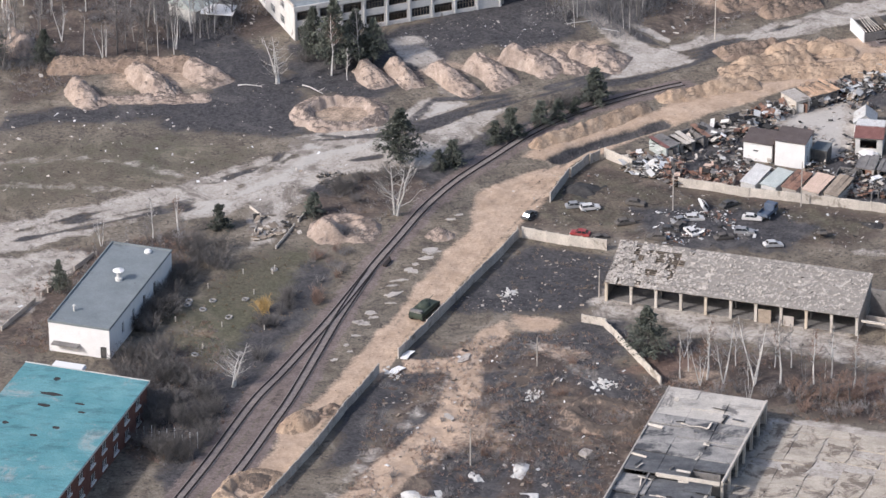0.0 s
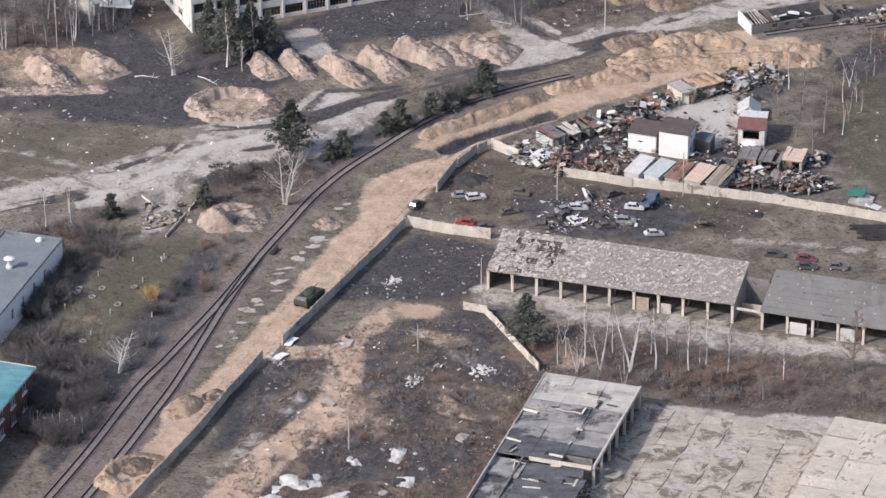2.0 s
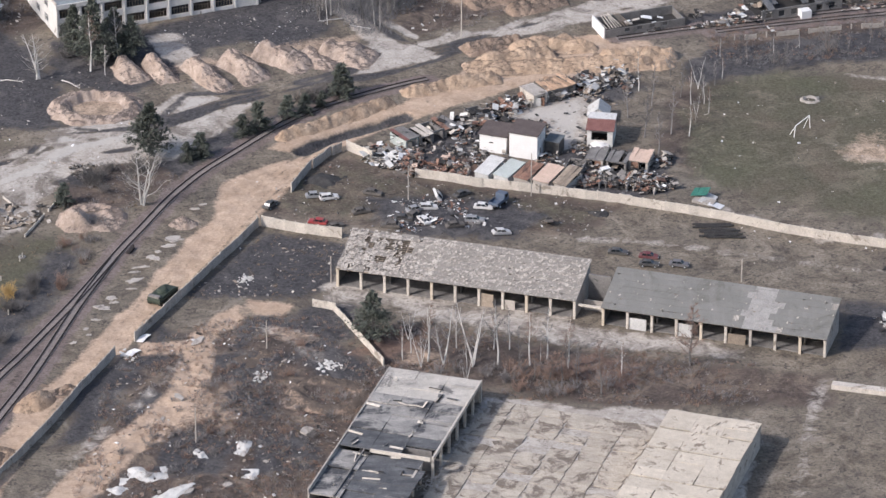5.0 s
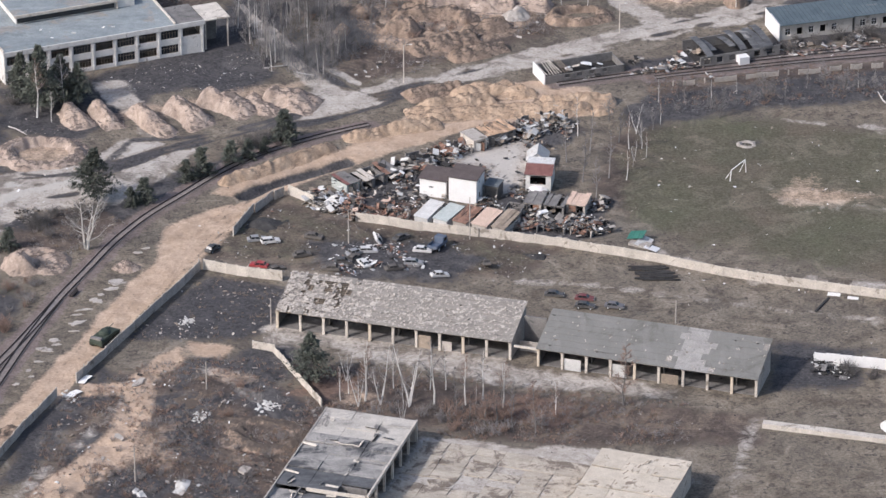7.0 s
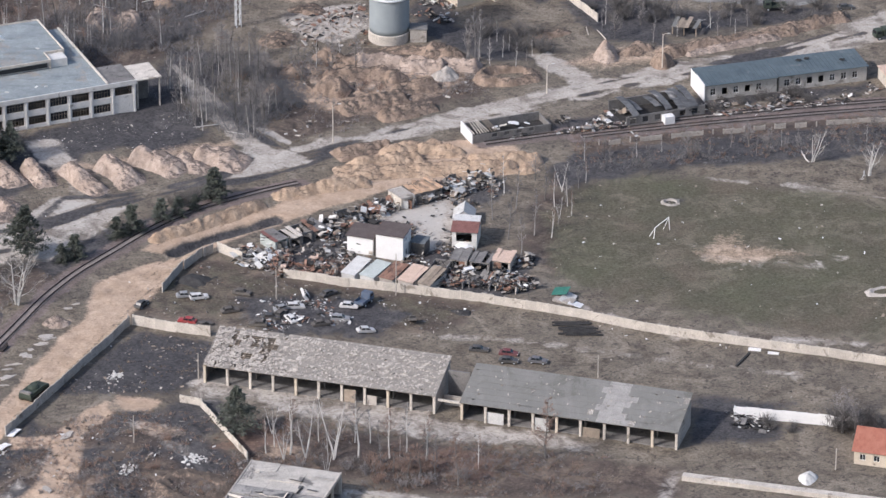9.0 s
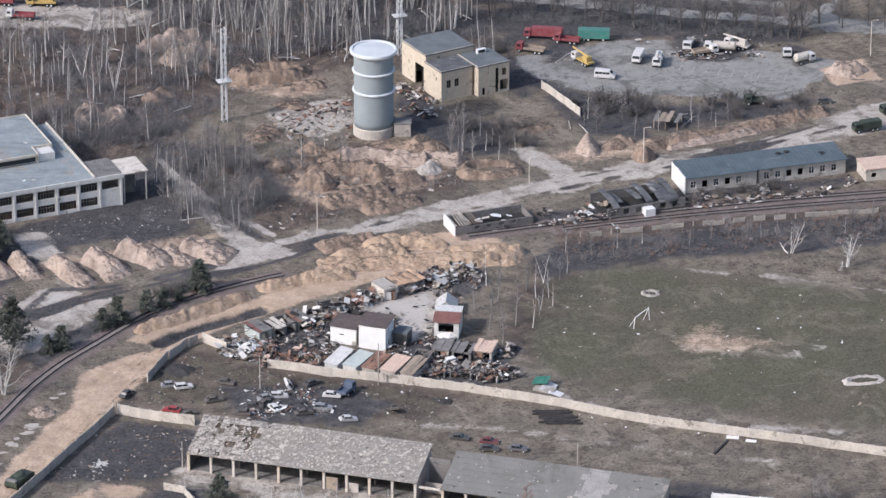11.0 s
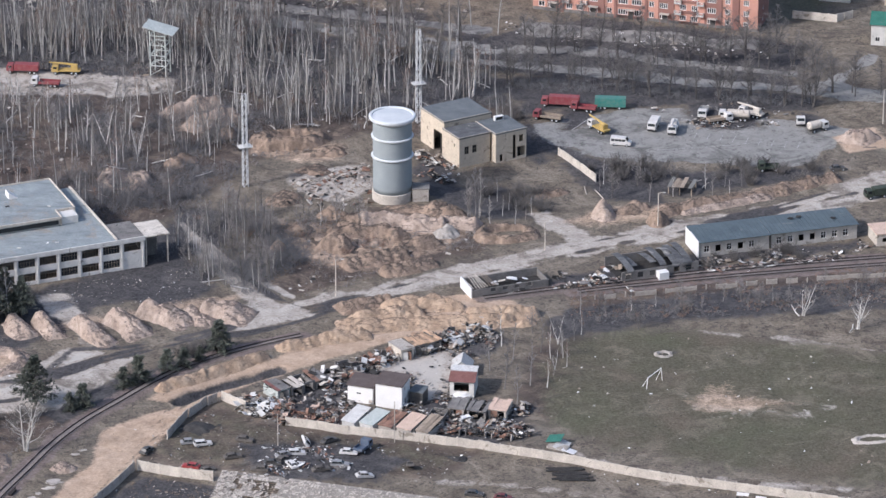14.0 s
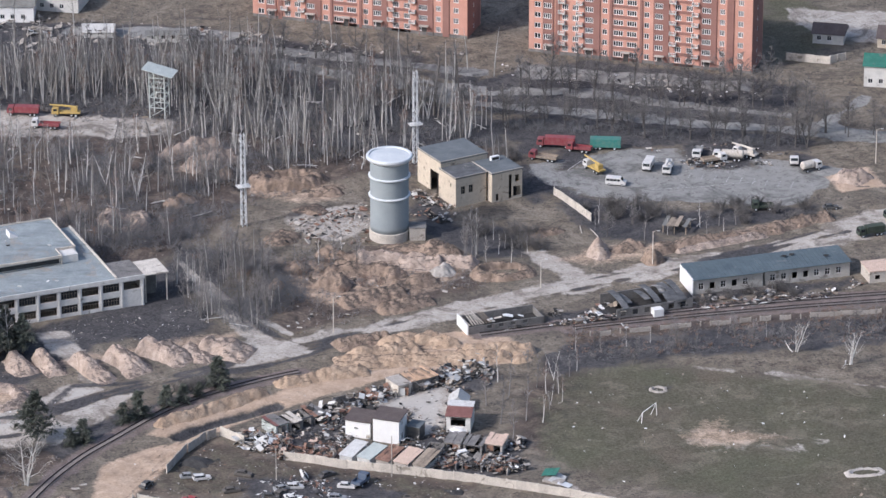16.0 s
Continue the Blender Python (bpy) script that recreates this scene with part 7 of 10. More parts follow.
HEAPS = [  # x, y, length, width, turn, height, material, form
    (-91.1, 45.1, 12.8, 8.5, -59, 3.0, SAND, "spur"), (-84.1, 45.5, 14.5, 7.5, -64, 3.9, SAND, "spur"), (-73.2, 42.8, 19.4, 7.5, -50, 3.4, SAND, "spur"), (-64.5, 46.2, 16.2, 10.0, -53, 4.0, SAND, "spur"), (-55.5, 51.6, 16.8, 11.5, -33, 4.2, SAND, "spur"), (-40.7, 54.1, 15.6, 13.0, -18, 4.0, SAND, "spur"), (-47.3, 52.2, 14.1, 8.0, -58, 2.0, SAND, "spur"),
    (-154.1, 34.0, 13.8, 9.0, -55, 3.6, SAND, "spur"), (-139.9, 40.8, 20.4, 10.0, -61, 4.2, SAND, "spur"), (-128.2, 45.3, 13.4, 9.5, -48, 3.4, SAND, "spur"),
    (-147.0, 50.0, 36, 9, 3, 3.0, EARTH, "ridge"), (-140.0, 33.5, 30, 6, 5, 1.3, SAND, "ridge"), (-97.6, 26.0, 24, 19, 3, 2.4, SAND, "ring"), (-171.5, 60, 12, 14, 0, 5.0, SAND, "dome"), (-94.5, -28.5, 17.5, 16, 0, 4.6, SAND, "pit"),
    (-100.4, -110.8, 15, 9.5, 52, 2.8, SANDBANK, "dome"), (-94.8, -107.0, 7, 5.5, 40, 2.0, EARTH, "pit"), (-108.4, -137.0, 19, 13, 60, 1.8, SANDBANK, "ring"), (-108.0, -136.4, 15, 10, 60, 1.5, EARTH, "dome"), (-73.6, -31.0, 9, 8, 40, 1.8, SAND, "dome"),
    (-42.6, 20.0, 36, 6.2, 37.5, 2.3, SANDBANK, "ridge"), (-16.5, 38.5, 26, 7, 22, 2.4, SANDBANK, "ridge"),
    (-9.5, 48.0, 24, 12, 12, 2.0, SANDBANK, "dome"), (3.0, 60.0, 18, 12, 10, 3.0, SANDBANK, "dome"), (12.0, 59.5, 18, 11, 0, 3.4, SANDBANK, "dome"), (6.0, 49.0, 32, 9, 5, 2.0, SANDBANK, "ridge"),
    (18.5, 50.5, 26, 10, 4, 2.6, SANDBANK, "ridge"), (27.0, 53.5, 20, 9, 8, 3.2, SANDBANK, "ridge"), (-1.5, 53.5, 20, 9, 20, 2.6, SANDBANK, "ridge"), (33.0, 51.0, 10, 9, 0, 2.2, SANDBANK, "dome"), (-7.0, 60.5, 16, 8, 25, 2.4, EARTH, "ridge"),
    (2.5, 118.0, 26, 13, 5, 3.2, EARTH, "pit"), (-8.5, 113.5, 15, 13, 15, 2.8, EARTH, "dome"), (12.0, 117.0, 15, 14, -10, 4.6, EARTH, "dome"), (-14.5, 97.5, 12, 13, 0, 4.4, EARTH, "dome"),
    (-5.0, 88.5, 21, 12, 30, 2.6, EARTH, "ridge"), (3.5, 83.0, 17, 9, 32, 2.6, EARTH, "ridge"), (-24.0, 105.5, 11, 13, 0, 3.4, EARTH, "dome"), (13.5, 104.0, 11, 10, 0, 2.8, RUBBLE, "dome"),
    (-2.0, 104.0, 13, 9, 20, 3.4, EARTH, "dome"), (5.5, 97.0, 14, 8, 30, 2.8, EARTH, "ridge"), (-16.0, 118.0, 12, 8, -10, 2.8, EARTH, "dome"), (-30.0, 94.0, 10, 11, 0, 3.0, EARTH, "dome"),
    (-28.5, 168.0, 24, 14, 15, 3.6, EARTH, "ring"), (-56.0, 190.0, 20, 8, 30, 4.0, SAND, "ridge"), (-50.0, 181.0, 18, 8, 35, 3.6, SAND, "ridge"), (-46.0, 172.0, 12, 9, 0, 2.8, EARTH, "dome"), (-18.0, 160.0, 14, 9, 20, 2.4, EARTH, "dome"), (-71.0, 139.0, 19, 15, -20, 4.0, SAND, "pit"), (-75.2, 250.0, 8, 7, 0, 3.4, SAND, "dome"), (-58.0, 152.0, 14, 10, 10, 3.0, EARTH, "dome"),
    (54.5, 117.5, 10, 11, 0, 5.0, SAND, "dome"), (67.5, 113.5, 9, 9, 0, 3.8, EARTH, "dome"), (28.5, 104.5, 19, 12, 15, 2.4, EARTH, "ring"), (40.0, 132.0, 13, 9, 20, 2.0, EARTH, "dome"), (61.5, 121.0, 12, 9, 20, 3.0, EARTH, "dome"),
    (76.0, 122.0, 22, 7, 27, 2.6, EARTH, "ridge"), (93.0, 130.0, 24, 7, 27, 2.6, EARTH, "ridge"), (108.0, 138.5, 20, 7, 27, 2.4, EARTH, "ridge"),
    (86.0, 124.5, 30, 5, 27, 1.5, SAND, "ridge"), (124.0, 170.0, 16, 13, 0, 3.4, SAND, "dome"), (-30.0, 128.0, 15, 12, 10, 2.2, EARTH, "dome"), (-22.0, 148.0, 14, 9, 0, 1.8, EARTH, "dome"),
    (1.0, 111.5, 27, 9, -8, 3.2, SAND, "ridge"), (-9.0, 106.0, 18, 8, 10, 2.6, EARTH, "ridge"), (16.5, 111.0, 12, 8, -15, 2.4, SAND, "ridge"),
    (65.6, 31.6, 5.0, 4.5, 0, 0.45, RUBBLE, "ring"), (112.2, -15.8, 11, 6, 12, 0.6, RUBBLE, "ring"), (-55.5, -92, 11, 6, 30, 0.6, EARTH, "dome"),
    (-41, -108, 17, 18, 60, 0.9, EARTH, "ring"),
]
SOILS = {SAND: "yellow sand", SANDBANK: "orange sand", EARTH: "brown earth", RUBBLE: "grey rubble"}
FORMS = {"dome": "loose mound of dug {}", "ring": "dugout ringed by a bank of {}", "ridge": "long bank of dug {}", "pit": "hollowed mound of dug {}", "spur": "tongue-shaped bank of freshly dug {}"}
for i, (x, y, lx, ly, rz, h, mat, form) in enumerate(HEAPS):
    heap(x, y, lx, ly, rz, h, mat, FORMS[form].format(SOILS[mat]), form, i)
heap(88.0, -104.0, 5.5, 9.0, 0, 1.7, PLASTER, "heap of white plaster rubble by a low wall", "dome", 95, "plaster_mound", 30)
heap(-45.5, -10.0, 12, 8, -10, 1.6, BLACKHEAP, "black heap of ash on a scrap yard", "dome", 91, "ash_mound", 20)
heap(15.3, -26.5, 6, 4, 0, 0.9, BLACKHEAP, "small black ash heap on a yard", "dome", 93, "ash_mound", 16)

for i, (x, y, lx, ly, h) in enumerate(((-76.9, -140.2, 11, 7, 0.8), (-82.5, -147.2, 8, 5, 0.6), (-70.4, -147.2, 12, 5, 0.6), (-58.3, -128.9, 7, 5, 0.5), (-55.9, -140.5, 6, 4, 0.4), (-66.3, -132.1, 5, 3, 0.4))):
    heap(x, y, lx, ly, 10 + 20 * i, h, PLASTER, "low spill of white plaster rubble in dark scrub", "dome", 120 + i, "plaster_mound", 28)
# white sheets lying in the gap of the fence
for x, y, w, d, rz in ((-81.6, -85.5, 1.5, 3.4, -28), (-83.7, -90.8, 1.8, 3.0, -40)):
    bm = bmesh.new()
    prism(bm, [(0, 0), (w, 0.2), (w * 0.9, d * 0.6), (w * 1.1, d), (0.2, d * 0.95), (-0.2, d * 0.5)], 0, 0.12)
    single("discarded_sheet", bm, WHITE, "white sheet lying in a gap of the fence", "sheet", m=pose(x, y, gz(x, y) + 0.15, 6, -4, rz))
# pale loose slabs beside the track
for x, y, w, d in ((-76.4, -38.6, 2.6, 1.5), (-77.2, -41.8, 1.9, 0.9), (-80.2, -47.6, 1.7, 1.3), (-82.6, -52.0, 1.9, 0.5), (-83.9, -54.2, 1.6, 0.4), (-83.6, -58.0, 2.1, 1.2), (-84.0, -61.8, 1.1, 0.35), (-88.1, -66.1, 1.6, 0.9),
                   (-89.6, -70.4, 1.8, 1.3), (-87.4, -68.2, 1.0, 0.6), (-90.8, -76.0, 1.0, 0.5), (-92.4, -80.0, 0.8, 0.5), (-79.4, -44.6, 0.9, 0.6), (-94.6, -86.0, 0.9, 0.5), (-91.6, -82.6, 0.6, 0.4), (-72.6, -24.2, 1.5, 0.5), (-70.8, -22.0, 1.2, 0.4)):
    bm = bmesh.new()
    k, turn = 18, RNG.uniform(0, 6.28)
    ring = []
    for j in range(k):
        a = 2 * math.pi * j / k
        r = 0.86 + 0.16 * math.sin(2 * a + turn) + 0.16 * math.sin(5 * a + 2 * turn) + RNG.uniform(-0.2, 0.16)
        ring.append((w * r * math.cos(a), d * r * math.sin(a)))
    prism(bm, ring, -0.3, 0.05)
    single("concrete_slab", bm, CONCRETE, "broken pale concrete slab lying beside the railway", "slab", group="slabs beside the railway",
           m=pose(x, y, gz(x, y) + 0.1, RNG.uniform(-3, 3), RNG.uniform(-3, 3), RNG.uniform(-5, 25)))
for x, y, s in ((-41.7, -95.8, 2.6), (-60.2, -57.5, 1.6), (-83.0, -90.6, 1.8), (-55, -101, 1.5)):
    bm = bmesh.new()
    for _ in range(48):
        a = RNG.uniform(0.10, 0.38) * s / 2
        k = RNG.randint(4, 6)
        ring = [(a * 1.5 * math.cos(6.283 * j / k) * RNG.uniform(0.5, 1.1), a * math.sin(6.283 * j / k) * RNG.uniform(0.5, 1.1)) for j in range(k)]
        prism(bm, ring, -0.1, RNG.uniform(0.05, 0.22), pose(RNG.gauss(0, s * 0.55), RNG.gauss(0, s * 0.6), RNG.uniform(0, 0.12), RNG.uniform(-14, 14), RNG.uniform(-14, 14), RNG.uniform(0, 360)))
    single("plaster_heap", bm, PLASTER, "scattered heap of white broken plaster", "rubble", m=pose(x, y, gz(x, y)), kind="stuff")

for x, y in [(-67.4, -147.2), (-45.2, -122.7), (-60.1, -144.9), (-71.4, -109.2), (-68.9, -85.6)]:
    bm = bmesh.new()
    w, d, k = RNG.uniform(1.0, 3.2), RNG.uniform(0.8, 2.2), RNG.randint(6, 8)
    prism(bm, [(w * math.cos(2 * math.pi * j / k) * RNG.uniform(0.5, 1.05), d * math.sin(2 * math.pi * j / k) * RNG.uniform(0.5, 1.05)) for j in range(k)], -0.3, 0.2)
    single("concrete_slab", bm, CONCRETE, "broken concrete slab lying in dark scrub", "slab", group="slabs in the scrub",
           m=pose(x, y, gz(x, y) + 0.12, RNG.uniform(-4, 4), RNG.uniform(-4, 4), RNG.uniform(0, 360)))


# ---- white house, garages, small red house ----
def white_house():
    b = thing("white_house", "pair of white rendered blocks with brown lean-to roofs", "house", -10.1, 5.0, 0, -19.5)
    swap = Matrix(((0, 1, 0, 0), (1, 0, 0, 0), (0, 0, 1, 0), (0, 0, 0, 1)))
    for x0, y0, lx, ly, h, rise in ((0.0, 0.0, 6.3, 5.6, 4.3, 0.5), (7.2, -0.5, 6.6, 5.6, 6.0, 0.5)):
        bm = bmesh.new()
        pierced(bm, lx, -0.4, h, 0.3, [(2.2, 3.3, 2.2, 2.6)] if x0 == 0 else [], pose(x0, y0, 0))
        part("wall", bm, WHITE, b)
        for length, m, holes in ((ly - 0.3, pose(x0 + lx, y0 + 0.3, 0, 0, 0, 90), [(1.6, 2.5, 0, 2.2), (1.4, 2.3, 4.3, 5.2)] if x0 else []),
                                 (lx - 0.3, pose(x0 + lx - 0.3, y0 + ly, 0, 0, 0, 180), []), (ly - 0.6, pose(x0, y0 + ly - 0.3, 0, 0, 0, -90), [])):
            bm = bmesh.new()
            pierced(bm, length, -0.4, h, 0.3, holes, m)
            part("wall", bm, WHITE, b)
        bm = bmesh.new()
        profile(bm, [(y0 - 0.35, h), (y0 + ly + 0.35, h + rise), (y0 + ly + 0.35, h + rise + 0.2), (y0 - 0.35, h + 0.2)], x0 - 0.3, x0 + lx + 0.3, swap)
        part("roof", bm, BROWNROOF, b)
    bm = bmesh.new()
    box(bm, 6.35, 7.15, 0.8, 4.6, -0.4, 5.0)
    part("wall", bm, BROWNROOF, b, "brown linking wall")
    bm = bmesh.new()
    box(bm, 13.65, 13.72, 1.45, 2.3, 0, 2.15)
    part("door", bm, CARDARK, b)
    k = thing("dark_lean_to", "dark grey metal lean-to against a white house", "shed", 4.6, 3.4, 0, -19.5)
    bm = bmesh.new()
    box(bm, 0, 3.2, 0, 3.8, -0.3, 3.2)
    part("wall", bm, CARDARK, k)
    bm = bmesh.new()
    box(bm, -0.15, 3.35, -0.2, 4, 3.2, 3.4)
    part("roof", bm, TARROOF, k)


white_house()


def garage(x, y, rz, w, d, h, roof, wall, label, pitch=3.0, open_=True, burnt=0.0):
    b = thing("garage", label, "garage", x, y, gz(x, y), rz, group="garages")
    t = 0.2
    bm = bmesh.new()
    pierced(bm, w, -0.4, h, t, [(0.5, w - 0.5, 0, min(2.2, h - 0.35))] if open_ else [])
    part("wall", bm, wall, b)
    for m in (pose(w, t, 0, 0, 0, 90), pose(0, d, 0, 0, 0, -90)):
        bm = bmesh.new()
        pierced(bm, d - t, -0.4, h * (1 - 0.3 * burnt), t, [], m)
        part("wall", bm, wall, b)
    bm = bmesh.new()
    box(bm, 0.21, w - 0.21, d - t, d, -0.4, h * (1 - 0.2 * burnt))
    part("wall", bm, wall, b)
    # near-black floor, alike in sound and burnt garages
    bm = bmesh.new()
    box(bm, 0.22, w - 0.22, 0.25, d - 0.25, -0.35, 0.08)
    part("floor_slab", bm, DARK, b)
    if open_ and burnt < 0.5:
        for s in (0.55, w / 2 + 0.02):
            bm = bmesh.new()
            box(bm, 0, w / 2 - 0.58, 0, 0.06, 0.05, min(2.15, h - 0.4))
            part("door", bm, RNG.choice([RUST, CARDARK, DARKCON, SILVER]), b, m=pose(s, 0.05, 0, 0, 0, RNG.choice([0, 0, -35, -70])))
    if roof:
        n = max(3, int(w / 0.9))
        for k in range(n):
            if burnt and RNG.random() < (0.85 if burnt > 0.65 else burnt * 0.25):
                continue
            bm = bmesh.new()
            box(bm, -0.15 + k * (w + 0.3) / n, -0.15 + (k + 1) * (w + 0.3) / n - 0.03, -0.3, d + 0.2, 0, 0.1)
            jit = burnt * 22 if burnt > 0.65 else burnt * 7
            part("roof_sheet", bm, RNG.choice((roof, roof, DARKCON)) if burnt > 0.4 else roof, b, m=pose(0, 0, h + 0.02 - burnt * RNG.uniform(0, 0.5 if burnt > 0.65 else 0.12), pitch + RNG.uniform(-jit, jit), RNG.uniform(-jit, jit) * 0.6, RNG.uniform(-jit, jit) * 0.5))
    if burnt:
        bm = bmesh.new()
        for _ in range(int(4 + 14 * burnt)):
            a = RNG.uniform(1.5, d * 0.9)
            box(bm, 0, a, -0.06, 0.06, -0.05, 0.05, pose(RNG.uniform(0.3, w - 0.5), RNG.uniform(0.4, d - 1.5), RNG.uniform(0.4, h * 0.85), RNG.uniform(-15, 15), RNG.uniform(-14, 10), RNG.uniform(20, 160)))
        part("charred_beam", bm, BLACKHEAP, b, "fallen charred beams", "stuff")
    return b


def collapsed(x, y, rz, w, d, sheet, wall, label):
    """A garage crushed to stumps of wall under crumpled sheets and beams."""
    b = thing("garage", label, "garage", x, y, gz(x, y), rz, group="garages")
    swap = Matrix(((0, 1, 0, 0), (1, 0, 0, 0), (0, 0, 1, 0), (0, 0, 0, 1)))
    for a0, a1, m in ((0.3, d, swap), (0.0, d * 0.8, pose(w - 0.22, 0, 0) @ swap), (0.3, w - 0.4, pose(0, d - 0.22, 0))):
        bm = bmesh.new()
        top = [(a1 - (a1 - a0) * k / 7, RNG.uniform(0.2, 1.7)) for k in range(8)]
        profile(bm, [(a0, -0.4), (a1, -0.4)] + top, 0, 0.22, m)
        part("wall", bm, wall, b, "broken stump of wall")
    for k in range(13):
        bm = bmesh.new()
        a, c = RNG.uniform(0.6, 1.3), RNG.uniform(0.8, 2.6)
        n = 4
        zz = [RNG.uniform(-0.22, 0.22) for _ in range(n + 1)]
        for i in range(n):
            profile(bm, [(-c / 2 + c * i / n, zz[i]), (-c / 2 + c * (i + 1) / n, zz[i + 1]), (-c / 2 + c * (i + 1) / n, zz[i + 1] + 0.05), (-c / 2 + c * i / n, zz[i] + 0.05)], -a / 2, a / 2)
        part("roof_sheet", bm, RNG.choice((sheet, sheet, sheet, RUST, DARKCON)), b, m=pose(RNG.uniform(0.2, w - 0.2), RNG.uniform(0.2, d - 0.2), RNG.uniform(0.25, 1.3), RNG.uniform(-35, 35), RNG.uniform(-35, 35), RNG.uniform(0, 360)))
    bm = bmesh.new()
    for _ in range(12):
        a = RNG.uniform(1.5, d * 0.8)
        box(bm, -a / 2, a / 2, -0.06, 0.06, -0.05, 0.05, pose(RNG.uniform(0.3, w - 0.5), RNG.uniform(0.4, d - 0.5), RNG.uniform(0.3, 1.3), RNG.uniform(-30, 30), RNG.uniform(-25, 25), RNG.uniform(0, 180)))
    part("charred_beam", bm, BLACKHEAP, b, "fallen charred beams", "stuff")


ROW = [  # w, h, roof, wall, burnt, label
    (3.9, 2.7, REDROOF, AQUA, 0.45, "garage with a faded red roof and aqua wall"), (3.6, 2.6, PALECON, DARKCON, 0.6, "garage with a pale sheet roof and open doors"),
    (3.6, 2.9, WOOD, DARKCON, 0.7, "garage with a grey board roof"), (3.8, 2.3, RUST, DARKCON, 0.6, "scorched garage with a loose rusty roof"),
    (4.2, 2.7, DARKCON, DARKCON, 0.9, "burnt-out garage without a roof"), (4.2, 2.7, SILVER, DARKCON, 0.8, "burnt garage with twisted roof sheets"),
    (4.2, 2.7, DARKCON, DARKCON, 0.9, "burnt-out black garage full of debris"), (4.0, 2.6, RUST, RUST, 0.9, "collapsed rusty metal garage"),
    (4.0, 2.4, PLASTER, DARKCON, 0.9, "collapsed garage with torn white sheets"), (3.8, 2.8, CONCRETE, PALECON, 0.1, "pale garage with a gaping dark doorway"),
    (4.2, 2.7, RAWWOOD, DARKCON, 0.38, "garage with bare orange roof boards"), (4.4, 2.7, RAWWOOD, DARKCON, 0.39, "garage with bare orange roof boards, partly stripped"),
    (4.2, 2.8, BROWNROOF, DARKCON, 0.86, "scorched garage with a dark roof"), (4.2, 2.8, PLASTER, DARKCON, 0.9, "broken garage under torn white sheets"),
]
sx, sy, ang = -26.5, 4.6, 38.5
run = 0.0
for w, h, roof, wall, burnt, label in ROW:
    gx_, gy_ = sx + run * math.cos(radians(ang)), sy + run * math.sin(radians(ang))
    if burnt > 0.83:
        collapsed(gx_, gy_, ang - 4, w - 0.05, 6.0, roof, wall, label)
    else:
        garage(gx_ + RNG.uniform(-0.3, 0.3), gy_ + RNG.uniform(-0.6, 0.6), ang - 4 + RNG.uniform(-5, 5), w - 0.25, RNG.uniform(5.0, 6.2), h * RNG.uniform(0.88, 1.08), roof, wall, label, RNG.uniform(-5, 8), True, burnt)
    run += w + 0.12
FRONT = [(3.9, SILVER, SILVER, 0.0, "garage with a pale silver sheet roof"), (4.1, AQUA, SILVER, 0.0, "garage with a pale aqua sheet roof"),
         (3.9, RUST, CONCRETE, 0.12, "garage with a rust-brown roof"), (4.3, SALMON, CONCRETE, 0.05, "garage with a salmon roof"),
         (3.6, WOOD, CONCRETE, 0.3, "garage with a grey board roof, half collapsed")]
run = 0.0
for w, roof, wall, burnt, label in FRONT:
    a = -17.0
    garage(-11.2 + run * math.cos(radians(a)), -9.6 + run * math.sin(radians(a)), a - 14 + RNG.uniform(-2, 2), w - 0.45, 7.2, 2.1 + RNG.uniform(-0.1, 0.2), roof, wall, label, RNG.uniform(5, 10), False, burnt)
    run += w + 0.5
for x, y, rz, w, roof, wall, burnt, label in (
        (-33, 0.5, 30, 4.5, WOOD, DARKCON, 0.9, "collapsed shed in a field of litter"), (-24.0, -6.3, -17, 5.5, RUST, RUST, 0.9, "crushed garage of rusty sheet metal"),
        (-18.5, -7.8, -17, 5.5, RUST, CONCRETE, 0.85, "crushed rusty garage with a bent roof"), (8.5, -7.5, -17, 4.0, None, DARKCON, 0.8, "burnt-out roofless garage by the wall"),
        (13.5, -3.5, -17, 4.0, DARKCON, CONCRETE, 0.4, "scorched garage with a pale door"), (18.0, -4.8, -17, 4.6, DARKCON, DARKCON, 0.6, "scorched black garage with fallen beams"),
        (23.0, -4.5, -17, 4.4, SALMON, CONCRETE, 0.3, "garage with a cream sheet roof"), (12.0, -13.0, -17, 4.5, RUST, DARKCON, 0.9, "crushed garage of rusty sheet metal"),
        (17.5, -14.2, -17, 5.0, DARKCON, DARKCON, 0.9, "burnt-out garage full of debris"), (23.5, -15.8, -17, 5.0, RUST, CONCRETE, 0.9, "burnt-out garage with torn sheets"),
        (-29, -3, -17, 5.0, None, DARKCON, 0.9, "burnt garage without a roof")):
    if burnt > 0.83:
        collapsed(x, y, rz, w, 5.2, roof or DARKCON, wall, label)
    else:
        garage(x, y, rz, w, 5.2, 2.4, roof, wall, label, 4.0, True, burnt)
for x, y, rz, w, label in ((-90.8, 282.1, -10, 7.5, "flattened shed under pale sheets beyond a wood"), (-70.8, 277.4, -5, 8.0, "flattened shed under pale sheets beyond a wood"), (-61.0, 279.3, 8, 6.0, "heap of a collapsed pale shed"), (-47.0, 276.5, -12, 7.0, "flattened shed under pale sheets beyond a wood"), (-108.0, 281.1, 0, 7.0, "collapsed pale shed beyond a wood"), (-25.5, 270.9, -20, 6.0, "heap of a collapsed pale shed")):
    collapsed(x, y, rz, w, 6.0, SILVER, PALECON, label)


